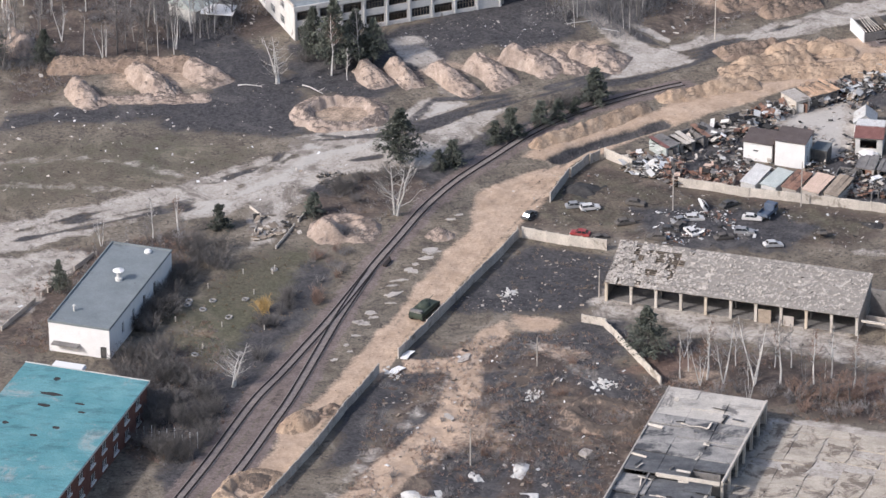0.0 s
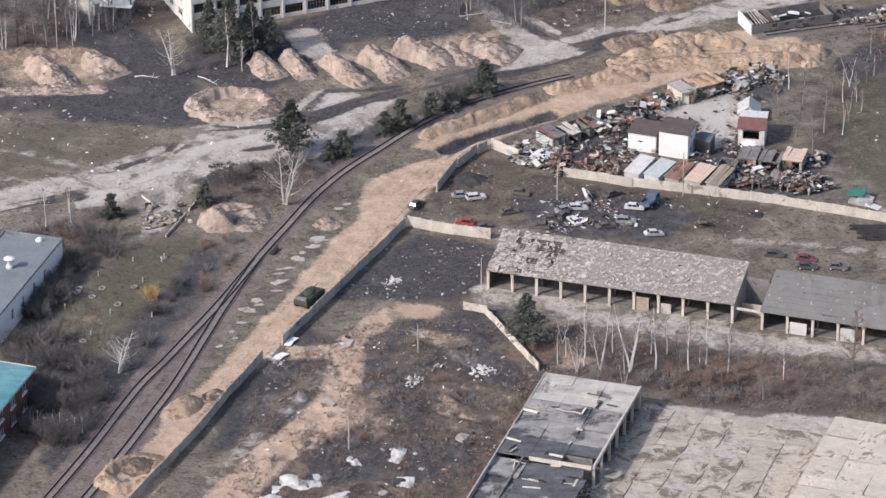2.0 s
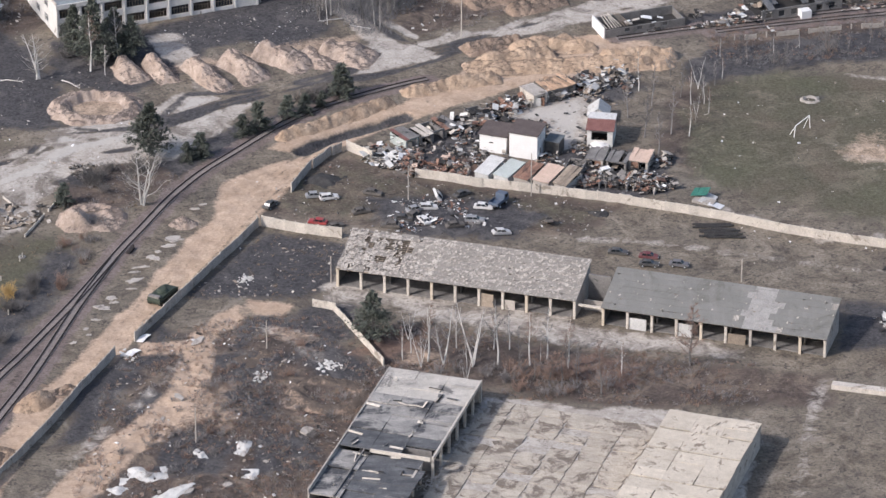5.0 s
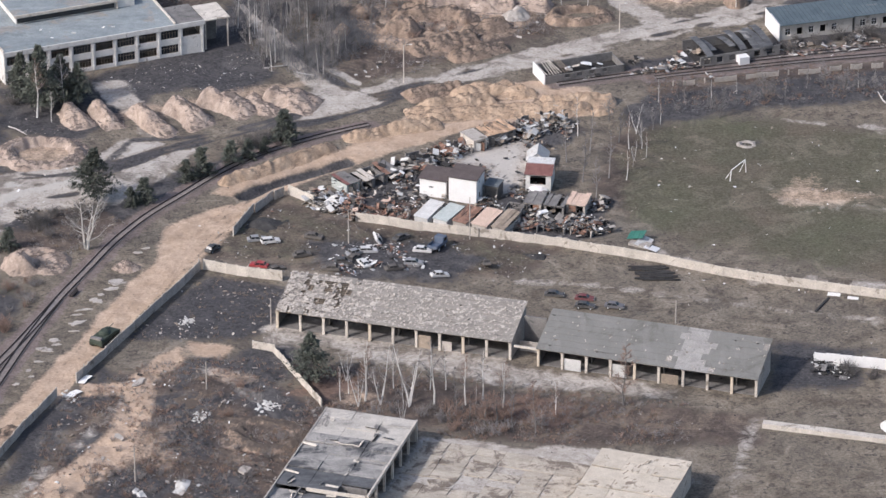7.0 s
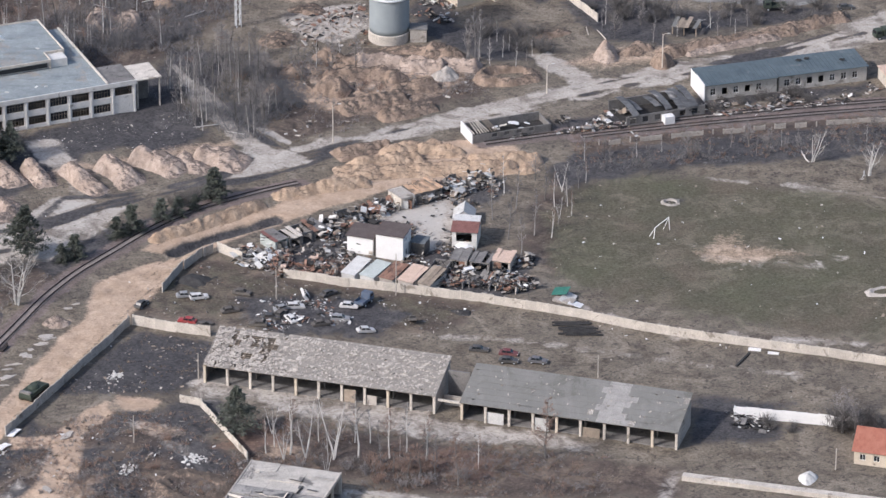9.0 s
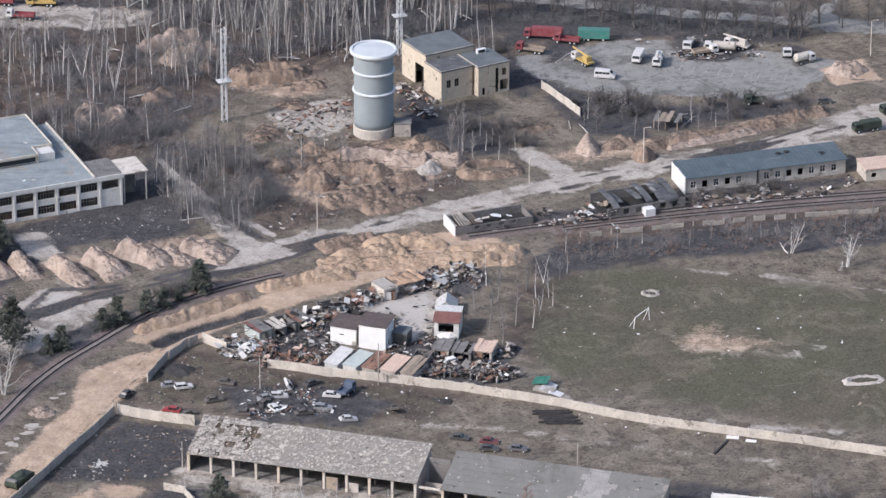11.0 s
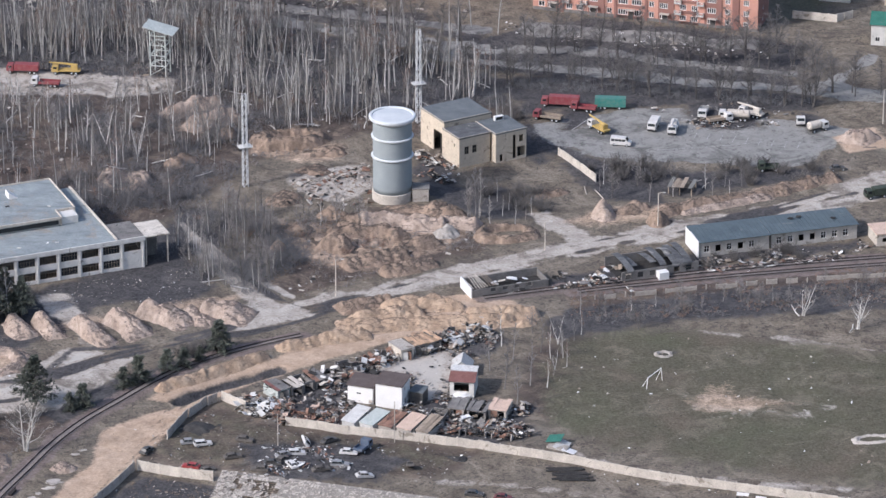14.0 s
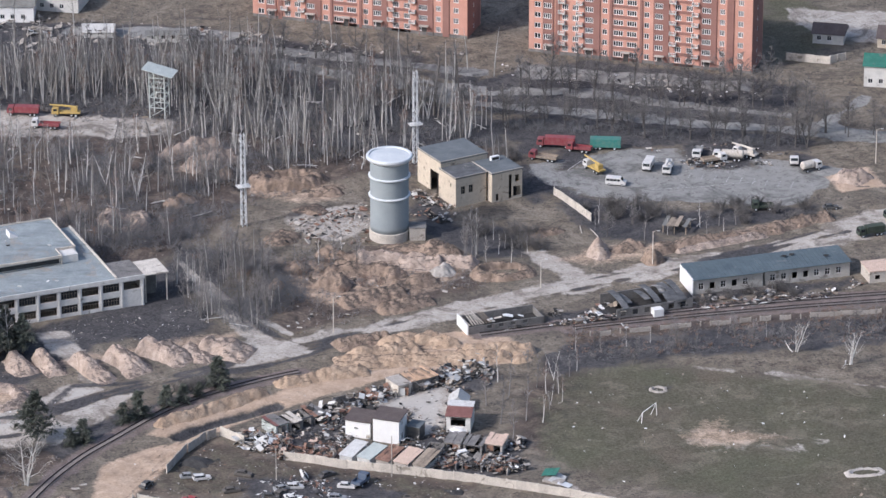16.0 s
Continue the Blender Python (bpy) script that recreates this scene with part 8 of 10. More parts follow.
def red_house():
    b = thing("red_roofed_house", "small house with a faded red roof and blown-out white front", "house", 14.0, 7.4, 0, -8)
    shell(b, 5.8, 7.0, 4.2, PLASTER, 0.25, front=[(1.0, 4.6, 1.6, 3.8)])
    inner_floor(b, 5.8, 7.0, DARK)
    bm = bmesh.new()
    box(bm, -0.3, 6.1, -0.4, 4.0, 0, 0.12, pose(0, 0, 4.2, 12, 0, 0))
    part("roof", bm, REDROOF, b)
    bm = bmesh.new()
    box(bm, -0.2, 6.0, 3.7, 7.3, 0, 0.12, pose(0, 0, 5.0, 0, 0, 0))
    part("roof", bm, SILVER, b, "pale sheet roof at the back")
    bm = bmesh.new()
    lathe(bm, [(2.2, 0.0), (2.2, 0.9), (1.0, 1.5)], 18)
    part("dish_base", bm, WHITE, b, "white curved shell wall", m=pose(2.9, -0.6, -0.2))
    k = thing("gabled_shed", "small shed with a pale gable", "shed", 14.5, 18.5, 0, -5)
    bm = bmesh.new()
    profile(bm, [(0, -0.3), (4.6, -0.3), (4.6, 2.2), (2.3, 4.0), (0, 2.2)], 0, 5)
    part("body", bm, FRAMEWHITE, k)
    bm = bmesh.new()
    profile(bm, [(-0.3, 2.05), (2.3, 4.05), (4.9, 2.05), (4.9, 2.25), (2.3, 4.25), (-0.3, 2.25)], -0.3, 5.3)
    part("roof", bm, SILVER, k)


red_house()


# ---- lamp posts and poles ----
def pole(x, y, h, mat, label, arm=0.0, name="pole"):
    b = thing(name, label, "pole", x, y, gz(x, y))
    bm = bmesh.new()
    tube(bm, [(0, 0, -0.4), (0, 0, h)], [0.16, 0.10], 7)
    part("shaft", bm, mat, b)
    if arm:
        bm = bmesh.new()
        tube(bm, [(0, 0, h - 0.1), (arm * 0.6, 0, h + 0.25), (arm, 0, h + 0.25)], [0.06, 0.05, 0.05], 5)
        part("arm", bm, mat, b)
        bm = bmesh.new()
        box(bm, arm - 0.1, arm + 0.6, -0.15, 0.15, h + 0.18, h + 0.32)
        part("lamp_head", bm, SILVER, b)


for x, y, h, arm in ((-14.2, 66, 9.8, 1.4), (38.2, 94.9, 7.8, 1.2), (131, 181, 9.9, 1.2), (67.4, 109.7, 9.5, 1.2)):
    pole(x, y, h, PALECON, "tall pale concrete street lamp", arm, "street_lamp")
for x, y, h in ((-25.8, -19.4, 8.2), (1.2, -17.4, 10.5), (45.4, -58.1, 5.5), (-54.4, -88, 6.5), (-67.1, -127.8, 8.0), (-41.8, -59.2, 6.5), (-58.5, -33.5, 3.2), (-80.5, -82.2, 3.0), (94, -100, 5.0), (-24.5, 187.4, 19.0)):
    pole(x, y, h, CONCRETE, "plain weathered concrete pole")


# ---- sports field ----
def goal():
    b = thing("goal_frame", "bent white football goal frame", "goal", 60.8, 12.0, gz(60.8, 12), 48)
    for pts in ([(0, 0, -0.1), (0.4, 0, 2.7)], [(6.2, 0.3, -0.1), (5.4, 0.0, 3.6)]):
        bm = bmesh.new()
        tube(bm, pts, [0.11, 0.11], 6)
        part("post", bm, FRAMEWHITE, b)
    bm = bmesh.new()
    tube(bm, [(0.4, 0, 2.7), (5.4, 0, 3.6)], [0.11, 0.11], 6)
    part("crossbar", bm, FRAMEWHITE, b)
    for x in (0.4, 5.4):
        bm = bmesh.new()
        tube(bm, [(x, 0, 2.6 + (0.8 if x > 1 else 0)), (x, 1.6, -0.1)], [0.07, 0.07], 5)
        part("stay", bm, FRAMEWHITE, b)


goal()
bm = bmesh.new()
for k in range(10):
    a = RNG.uniform(0, 6)
    box(bm, -4.2, 4.2, -0.16, 0.16, -0.05, 0.28, pose(41.3 + RNG.uniform(-2, 2), -38.0 + k * 0.72, gz(41, -35) + RNG.uniform(0, 0.25), 0, 0, RNG.uniform(-9, 5)))
single("tarred_beams", bm, BLACKHEAP, "flat stack of black tarred beams on a yard", "beam stack", kind="stuff")
bm = bmesh.new()
box(bm, -3.6, 3.6, -0.25, 0.25, 0, 0.35)
single("dark_beam", bm, BLACKHEAP, "long dark beam lying on dry grass", "beam", m=pose(77.6, -49.5, gz(77.6, -49.5), 0, 0, 62))
for x, y, rz, l, w in ((80.5, -44.8, -10, 2.8, 1.2), (84.5, -46.6, -12, 2.4, 0.9)):
    bm = bmesh.new()
    box(bm, -l / 2, l / 2, -w / 2, w / 2, 0, 0.25)
    single("white_board", bm, FRAMEWHITE, "white board lying on dry grass", "board", group="white boards on the yard", m=pose(x, y, gz(x, y), 2, 1, rz))


def torn_roof():
    b = thing("fallen_roof", "torn green and white sheet roof lying by a wall", "roof", 38.0, -22.0, gz(38, -22), -25)
    for x, y, w, d, rx, ry, mat in ((-3.0, 2.0, 4.0, 3.0, 12, -14, GREENROOF), (-0.5, 0.4, 3.0, 4.2, 8, 16, SILVER), (2.0, -0.3, 3.2, 2.6, -6, 10, FRAMEWHITE)):
        bm = bmesh.new()
        for k in range(6):
            box(bm, k * w / 6, (k + 1) * w / 6 - 0.03, 0, d, 0, 0.06 + 0.03 * (k % 2))
        part("sheet", bm, mat, b, m=pose(x, y, 0.7, rx, ry, 0))
    bm = bmesh.new()
    box(bm, -2, 3, 0.5, 2.8, -0.2, 0.6)
    part("rubble_core", bm, RUBBLE, b)


torn_roof()


# ---- playground tyres and posts ----
TYREGREY = surface("faded_painted_rubber", (0.16, 0.155, 0.15), (0.40, 0.385, 0.365), 1.6, 0.9, bump=0)


def tyre_mesh():
    bm = bmesh.new()
    rings = []
    for k in range(14):
        a = 2 * math.pi * k / 14
        rings.append([bm.verts.new(((0.62 + 0.2 * math.cos(t)) * math.cos(a), (0.62 + 0.2 * math.cos(t)) * math.sin(a), 0.2 + 0.2 * math.sin(t))) for t in (j * math.pi / 3 for j in range(6))])
    for i in range(14):
        for j in range(6):
            bm.faces.new((rings[i][j], rings[i][(j + 1) % 6], rings[(i + 1) % 14][(j + 1) % 6], rings[(i + 1) % 14][j]))
    return mesh_of("old_tyre", bm, TYREGREY)


tyre = tyre_mesh()
for x, y in ((-125.2, -63.2), (-122.0, -65.2), (-120.2, -61.4), (-113.6, -60.8), (-116.5, -68.4), (-122.4, -84.4), (-125.0, -61.4), (-108.4, -47.5), (-113.5, -84)):
    ob = new("old_tyre", tyre)
    ob.matrix_basis = pose(x, y, gz(x, y) - 0.03, RNG.uniform(-6, 6), RNG.uniform(-6, 6), 0)
    tagged(ob, "old tyre with faded white paint lying on a playground", "tyre", "tyres on the playground")
for x, y in ((-127.2, -70.2), (-121.5, -55.6), (-117.7, -72.6), (-121.0, -81.7), (-112.0, -58.3), (-108.7, -49.3), (-109.1, -73.8), (-114.7, -49.2), (-108.3, -47.4)):
    bm = bmesh.new()
    tube(bm, [(0, 0, -0.3), (0, 0, 1.1)], [0.14, 0.14], 6)
    single("short_post", bm, PALECON, "short pale post standing on a playground", "post", group="short playground posts", m=pose(x, y, gz(x, y)))
for k in range(9):
    bm = bmesh.new()
    tube(bm, [(0, 0, -0.3), (0, 0, 2.6 + 0.5 * (k % 3))], [0.07, 0.06], 5)
    x, y = -131.5 + k * 1.5, -118.0 - k * 0.45
    single("thin_fence_post", bm, LATTICE, "thin bare steel fence post", "post", group="bare fence posts", m=pose(x, y, gz(x, y), RNG.uniform(-4, 4), 0, 0))



def lean_to():
    """Low ruined shelter at the edge of the car park."""
    b = thing("ruined_shelter", "low ruined shelter with a torn grey sheet roof", "shelter", 70.8, 131.8, gz(71, 132), -15)
    for x, y in ((0.2, 0.2), (3.2, 0.2), (6.3, 0.2), (0.2, 5.6), (6.3, 5.6)):
        bm = bmesh.new()
        box(bm, x - 0.12, x + 0.12, y - 0.12, y + 0.12, -0.4, 2.2)
        part("post", bm, WOOD, b)
    bm = bmesh.new()
    box(bm, 0, 6.5, 5.7, 5.9, -0.4, 2.0)
    part("wall", bm, DARKCON, b)
    for k in range(6):
        if k == 4:
            continue
        bm = bmesh.new()
        box(bm, k * 1.1, k * 1.1 + 1.06, -0.4, 6.2 - 1.6 * (k == 2), 0, 0.07)
        part("roof_sheet", bm, RNG.choice((SLATE, SLATE, WOOD)), b, m=pose(0, 0, 2.2 + RNG.uniform(0, 0.12), RNG.uniform(-2, 3), RNG.uniform(-2, 2), RNG.uniform(-2, 2)))


lean_to()
for x, y, l, rz in ((78, 139, 5.5, 40), (81, 137.5, 4, 60), (53, 131, 6, 110), (49.5, 133.5, 5, 95)):
    bm = bmesh.new()
    tube(bm, [(-l / 2, 0, 0.2), (0, 0.1, 0.45), (l / 2, 0, 0.3)], [0.14, 0.12, 0.09], 6)
    single("fallen_pole", bm, PALECON, "pale pole fallen among bushes", "pole", group="fallen poles", m=pose(x, y, gz(x, y), 0, 0, rz))
# ---- vehicles ----
def wheel(parent, x, y, r=0.33, w=0.22, rim=True):
    bm = bmesh.new()
    lathe(bm, [(r * 0.6, -w / 2), (r, -w / 2 + 0.03), (r, w / 2 - 0.03), (r * 0.6, w / 2)], 14)
    t = part("wheel", bm, RUBBER, parent, m=pose(x, y, r, 90, 0, 0))
    if rim:
        bm = bmesh.new()
        lathe(bm, [(r * 0.5, -w / 2 - 0.01), (r * 0.55, w / 2 + 0.01)], 10)
        part("rim", bm, LATTICE, t)


def car(x, y, rz, mat, label, glass=True, wheels=True, tilt=(0, 0), estate=False, lift=0.0):
    b = thing("car", label, "car", x, y, 0, rz)
    b.matrix_basis = pose(x, y, gz(x, y) + lift - (0 if wheels else 0.22), tilt[0], tilt[1], rz)
    side = [(-2.1, 0.35), (2.05, 0.35), (2.15, 0.62), (2.0, 0.86), (0.95, 0.98), (-1.55, 1.0), (-2.1, 0.92), (-2.18, 0.6)]
    bm = bmesh.new()
    profile(bm, side, -0.82, 0.82)
    bmesh.ops.bevel(bm, geom=[e for e in bm.edges], offset=0.05, segments=1, affect="EDGES")
    part("body", bm, mat, b)
    back = -2.0 if estate else -1.6
    top = [(back, 0.97), (1.0, 0.95), (0.35, 1.43), (-1.25 if not estate else -1.8, 1.45)]
    bm = bmesh.new()
    a = [bm.verts.new((px_, -0.74, z)) for px_, z in top[:2]] + [bm.verts.new((px_, -0.60, z)) for px_, z in top[2:]]
    c = [bm.verts.new((px_, 0.74, z)) for px_, z in top[:2]] + [bm.verts.new((px_, 0.60, z)) for px_, z in top[2:]]
    bm.faces.new(a)
    bm.faces.new(c[::-1])
    for i in range(4):
        bm.faces.new((a[(i + 1) % 4], a[i], c[i], c[(i + 1) % 4]))
    g = GLASSDARK if glass else DARK
    part("cabin", bm, g, b, "dark glazed cabin" if glass else "burnt-out cabin")
    tail = -1.8 if estate else -1.25
    bm = bmesh.new()
    box(bm, tail - 0.02, 0.37, -0.62, 0.62, 1.42, 1.49)
    bmesh.ops.bevel(bm, geom=list(bm.edges), offset=0.03, segments=1, affect="EDGES")
    part("roof", bm, mat, b)
    for s in (-1, 1):
        for x0, x1 in ((0.98, 0.34), (-0.42, -0.42), (back + 0.02, tail)):
            bm = bmesh.new()
            tube(bm, [(x0, 0.735 * s, 0.95), (x1, 0.605 * s, 1.45)], [0.055, 0.05], 4)
            part("pillar", bm, mat, b)
    for s in (-0.6, 0.6):
        bm = bmesh.new()
        box(bm, 2.08, 2.17, s - 0.16, s + 0.16, 0.62, 0.78)
        part("headlight", bm, SILVER if glass else DARK, b)
    if wheels:
        for wx in (-1.3, 1.35):
            for wy in (-0.74, 0.74):
                wheel(b, wx, wy)
    return b


CARS = [  # x, y, turn, paint, label, glass, wheels, tilt, estate
    (-43.2, -19.4, 15, CARWHITE, "white hatchback with a raised tailgate on a scrap yard", True, True, (0, 0), True),
    (-46.3, -18.2, 10, CARSILVER, "silver scrapped car beside a white one", True, False, (0, 0), False),
    (-33.6, -16.8, -15, CARBURNT, "burnt-out car shell on a yard", False, False, (0, 0), False),
    (-20.0, -18.6, 100, CARWHITE, "white car shell tipped up on its side", False, False, (55, 0), False),
    (-24.2, -24.5, 30, CARSILVER, "silver crushed car in a huddle of wrecks", False, False, (0, 0), False),
    (-21.4, -23.4, 10, CARWHITE, "dusty white wreck in a huddle of wrecks", False, False, (0, 4), True),
    (-22.3, -30.2, 115, CARWHITE, "white saloon with stripped doors", True, False, (0, 0), False),
    (-26.8, -29.2, 0, CARDARK, "dark crushed car among wrecks", False, False, (0, 0), False),
    (-24.8, -27.4, 60, CARBURNT, "burnt car shell among wrecks", False, False, (6, 0), False),
    (-9.3, -23.8, -10, CARWHITE, "white hatchback with a missing door", True, False, (0, 0), False),
    (-11.2, -30.0, -5, CARSILVER, "grey scrapped estate car", True, False, (0, 0), True),
    (-15.5, -32.6, 20, CARBURNT, "rusty burnt car shell on a yard", False, False, (0, 0), False),
    (-29.5, -33.0, 170, CARBURNT, "flattened rusty car on a yard", False, False, (0, 3), False),
    (-45.4, -31.0, 165, CARRED, "red car pushed against a wall", True, False, (0, 0), False),
    (-41.5, -33.2, 30, CARBURNT, "burnt car shell by a wall", False, False, (0, 0), False),
    (-56.0, -23.0, 62, CARDARK, "dark green car standing in a fence gap", True, True, (0, 0), False),
    (4.9, -31.6, 95, CARBURNT, "rusty wreck standing nose up", False, False, (0, 25), False),
    (-14.0, -17.4, 40, CARDARK, "black burnt wreck by a wall", False, False, (0, 0), False),
    (19.5, -45.2, -8, CARDARK, "black scrapped car behind a shed", True, False, (0, 0), False),
    (26.1, -46.9, -12, DARKRED, "dark red car with an open bonnet", True, False, (0, 0), False),
    (26.0, -50.9, -10, CARDARK, "dark car with flat tyres behind a shed", True, True, (0, 0), False),
    (32.4, -51.2, -12, CARGREY, "blue-grey saloon behind a shed", True, True, (0, 0), False),
    (-5.5, -36.0, 20, CARWHITE, "white car bonnet and shell half buried", False, False, (0, 8), False),
    (-36.0, -26.0, 20, CARBURNT, "low burnt car floor pan", False, False, (0, 0), False),
]
for x, y, rz, mat, label, glass, wheels, tilt, estate in CARS:
    car(x, y, rz, mat, label, glass, wheels, tilt, estate, 0.5 if tilt[0] > 20 or tilt[1] > 20 else 0.0)


def truck(x, y, rz, cab, body, label, length=8.0, kind="box", h=2.2, name="truck"):
    b = thing(name, label, "truck", x, y, gz(x, y), rz)
    bm = bmesh.new()
    box(bm, -length / 2, length / 2, -0.5, 0.5, 0.65, 0.95)
    part("chassis", bm, CARDARK, b)
    bm = bmesh.new()
    f = length / 2
    profile(bm, [(f - 2.0, 0.8), (f, 0.8), (f, 1.7), (f - 0.25, 2.6), (f - 1.9, 2.65)], -1.15, 1.15)
    bmesh.ops.bevel(bm, geom=list(bm.edges), offset=0.06, segments=1, affect="EDGES")
    c = part("cab", bm, cab, b)
    bm = bmesh.new()
    box(bm, -0.02, 0.02, -0.95, 0.95, -0.38, 0.38, pose(f - 0.1, 0, 2.12, 0, -15, 0))
    part("windscreen", bm, GLASSDARK, c)
    for s in (-1, 1):
        bm = bmesh.new()
        box(bm, f - 1.5, f - 0.5, 1.16 * s - 0.02, 1.16 * s + 0.02, 1.75, 2.35)
        part("side_window", bm, GLASSDARK, c)
    if kind == "box":
        bm = bmesh.new()
        box(bm, -length / 2, f - 2.2, -1.2, 1.2, 1.0, 1.0 + h)
        bmesh.ops.bevel(bm, geom=list(bm.edges), offset=0.05, segments=1, affect="EDGES")
        part("load_body", bm, body, b)
    elif kind == "flat":
        bm = bmesh.new()
        box(bm, -length / 2, f - 2.2, -1.2, 1.2, 1.0, 1.15)
        for s in (-1.2, 1.14):
            box(bm, -length / 2, f - 2.2, s, s + 0.06, 1.15, 1.7)
        box(bm, -length / 2, -length / 2 + 0.06, -1.14, 1.14, 1.15, 1.7)
        part("load_bed", bm, body, b)
    elif kind == "crane":
        bm = bmesh.new()
        box(bm, -length / 2, f - 2.2, -1.1, 1.1, 1.0, 1.4)
        part("load_bed", bm, body, b)
        bm = bmesh.new()
        box(bm, -length / 2 + 0.8, -length / 2 + 2.6, -0.8, 0.8, 1.4, 2.7)
        t = part("slewing_cab", bm, body, b)
        bm = bmesh.new()
        tube(bm, [(-length / 2 + 1.2, 0, 2.6), (0.5, 0, 3.0), (f + 0.6, 0, 3.3)], [0.35, 0.3, 0.22], 6)
        part("boom", bm, body, t)
    elif kind == "tank":
        bm = bmesh.new()
        lathe(bm, [(0.8, -length / 2), (1.1, -length / 2 + 0.3), (1.1, f - 2.6), (0.8, f - 2.3)], 14)
        o = part("tank", bm, body, b, smooth=False, m=Matrix.Translation((0, 0, 2.0)) @ pose(0, 0, 0, 0, 90, 0))
    for wx in ([f - 1.1, -length / 2 + 1.2] + ([-length / 2 + 2.4] if length > 6.5 else [])):
        for wy in (-1.0, 1.0):
            wheel(b, wx, wy, 0.5, 0.34)
    return b


def minibus(x, y, rz, mat, label):
    b = thing("minibus", label, "minibus", x, y, gz(x, y), rz)
    bm = bmesh.new()
    profile(bm, [(-2.8, 0.4), (2.7, 0.4), (2.8, 1.2), (1.9, 1.55), (1.3, 2.35), (-2.7, 2.45), (-2.85, 1.2)], -0.98, 0.98)
    bmesh.ops.bevel(bm, geom=list(bm.edges), offset=0.07, segments=1, affect="EDGES")
    part("body", bm, mat, b)
    for s in (-1, 1):
        bm = bmesh.new()
        for k in range(4):
            box(bm, -2.5 + k * 0.98, -1.65 + k * 0.98, 0.99 * s - 0.02, 0.99 * s + 0.02, 1.45, 2.05)
        part("side_windows", bm, GLASSDARK, b)
    bm = bmesh.new()
    box(bm, -0.02, 0.02, -0.85, 0.85, -0.42, 0.42, pose(1.68, 0, 1.98, 0, -38, 0))
    part("windscreen", bm, GLASSDARK, b)
    for wx in (-1.7, 1.75):
        for wy in (-0.9, 0.9):
            wheel(b, wx, wy, 0.38, 0.25)


truck(-6.0, -22.0, 60, CARBLUE, CARBLUE, "blue truck cab wreck beside a white car", 5.0, "flat")
truck(44.2, 193.5, 172, TRUCKRED, TRUCKRED, "long red truck with a box body", 10.5, "box")
truck(50.5, 190.5, 165, TRUCKRED, TRUCKRED, "red truck parked beside another", 7.0, "flat")
truck(40.6, 183.6, 160, TRUCKRED, WOOD, "rusty flatbed truck with a pale bed", 8.0, "flat")
bm = bmesh.new()
box(bm, -4.2, 4.2, -1.25, 1.25, 0.8, 3.3)
bmesh.ops.bevel(bm, geom=list(bm.edges), offset=0.06, segments=1, affect="EDGES")
tr = thing("container_trailer", "green box trailer parked by red trucks", "trailer", 57.8, 192.6, gz(57, 192), -4)
part("box_body", bm, CARGREEN, tr)
for wx in (-2.6, -1.5, 2.5):
    for wy in (-1.0, 1.0):
        wheel(tr, wx, wy, 0.5, 0.3)
truck(54.2, 175.8, 125, CARWHITE, CARYELLOW, "yellow mobile crane truck with white cab", 7.5, "crane")
minibus(59.8, 165.6, -12, CARWHITE, "white minibus on an asphalt car park")
truck(69.0, 177.5, -105, CARWHITE, CARWHITE, "white van with a high roof", 6.0, "box", 1.7, "van")
truck(74.2, 175.5, -100, CARWHITE, CARWHITE, "white aerial-lift truck with a folded boom", 7.0, "crane")
truck(82.8, 187.0, -100, CARWHITE, CARSILVER, "white truck cab with an empty frame", 6.5, "flat")
truck(91.0, 184.0, 172, CARWHITE, PALECON, "pale tipper truck among wrecked machines", 8.5, "tank")
truck(95.8, 186.5, 150, CARWHITE, PALECON, "pale mixer truck among machines", 7.0, "crane")
truck(87.0, 182.0, 20, CARWHITE, WOOD, "wrecked pale truck with a bare bed", 7.0, "flat")
truck(108.7, 181.0, -90, CARWHITE, CARDARK, "small white pickup truck", 4.6, "flat")
truck(113.0, 176.0, 30, CARWHITE, PALECON, "white wrecked truck by a heap", 6.0, "tank")
truck(-92.0, 217.5, 178, CARYELLOW, CARYELLOW, "yellow lorry with a crane", 8.0, "crane")
truck(-97.0, 208.0, 172, CARWHITE, TRUCKRED, "red tipper truck with white cab", 8.0, "flat")
truck(-104.0, 218.0, 175, TRUCKRED, TRUCKRED, "dark red truck behind a yellow crane", 9.0, "box", 1.8)
truck(125.5, 130.0, 200, MILGREEN, MILGREEN, "dark green army truck parked on the road", 7.5, "box", 1.9)
truck(133.5, 142.0, 205, MILGREEN, MILGREEN, "dark green army truck on a far road", 7.5, "box", 1.9)
truck(98.2, 148.2, 185, MILGREEN, MILGREEN, "dark truck wreck at the edge of a car park", 6.0, "flat")
car(116.3, 148.2, 10, CARDARK, "dark car half hidden in bushes")


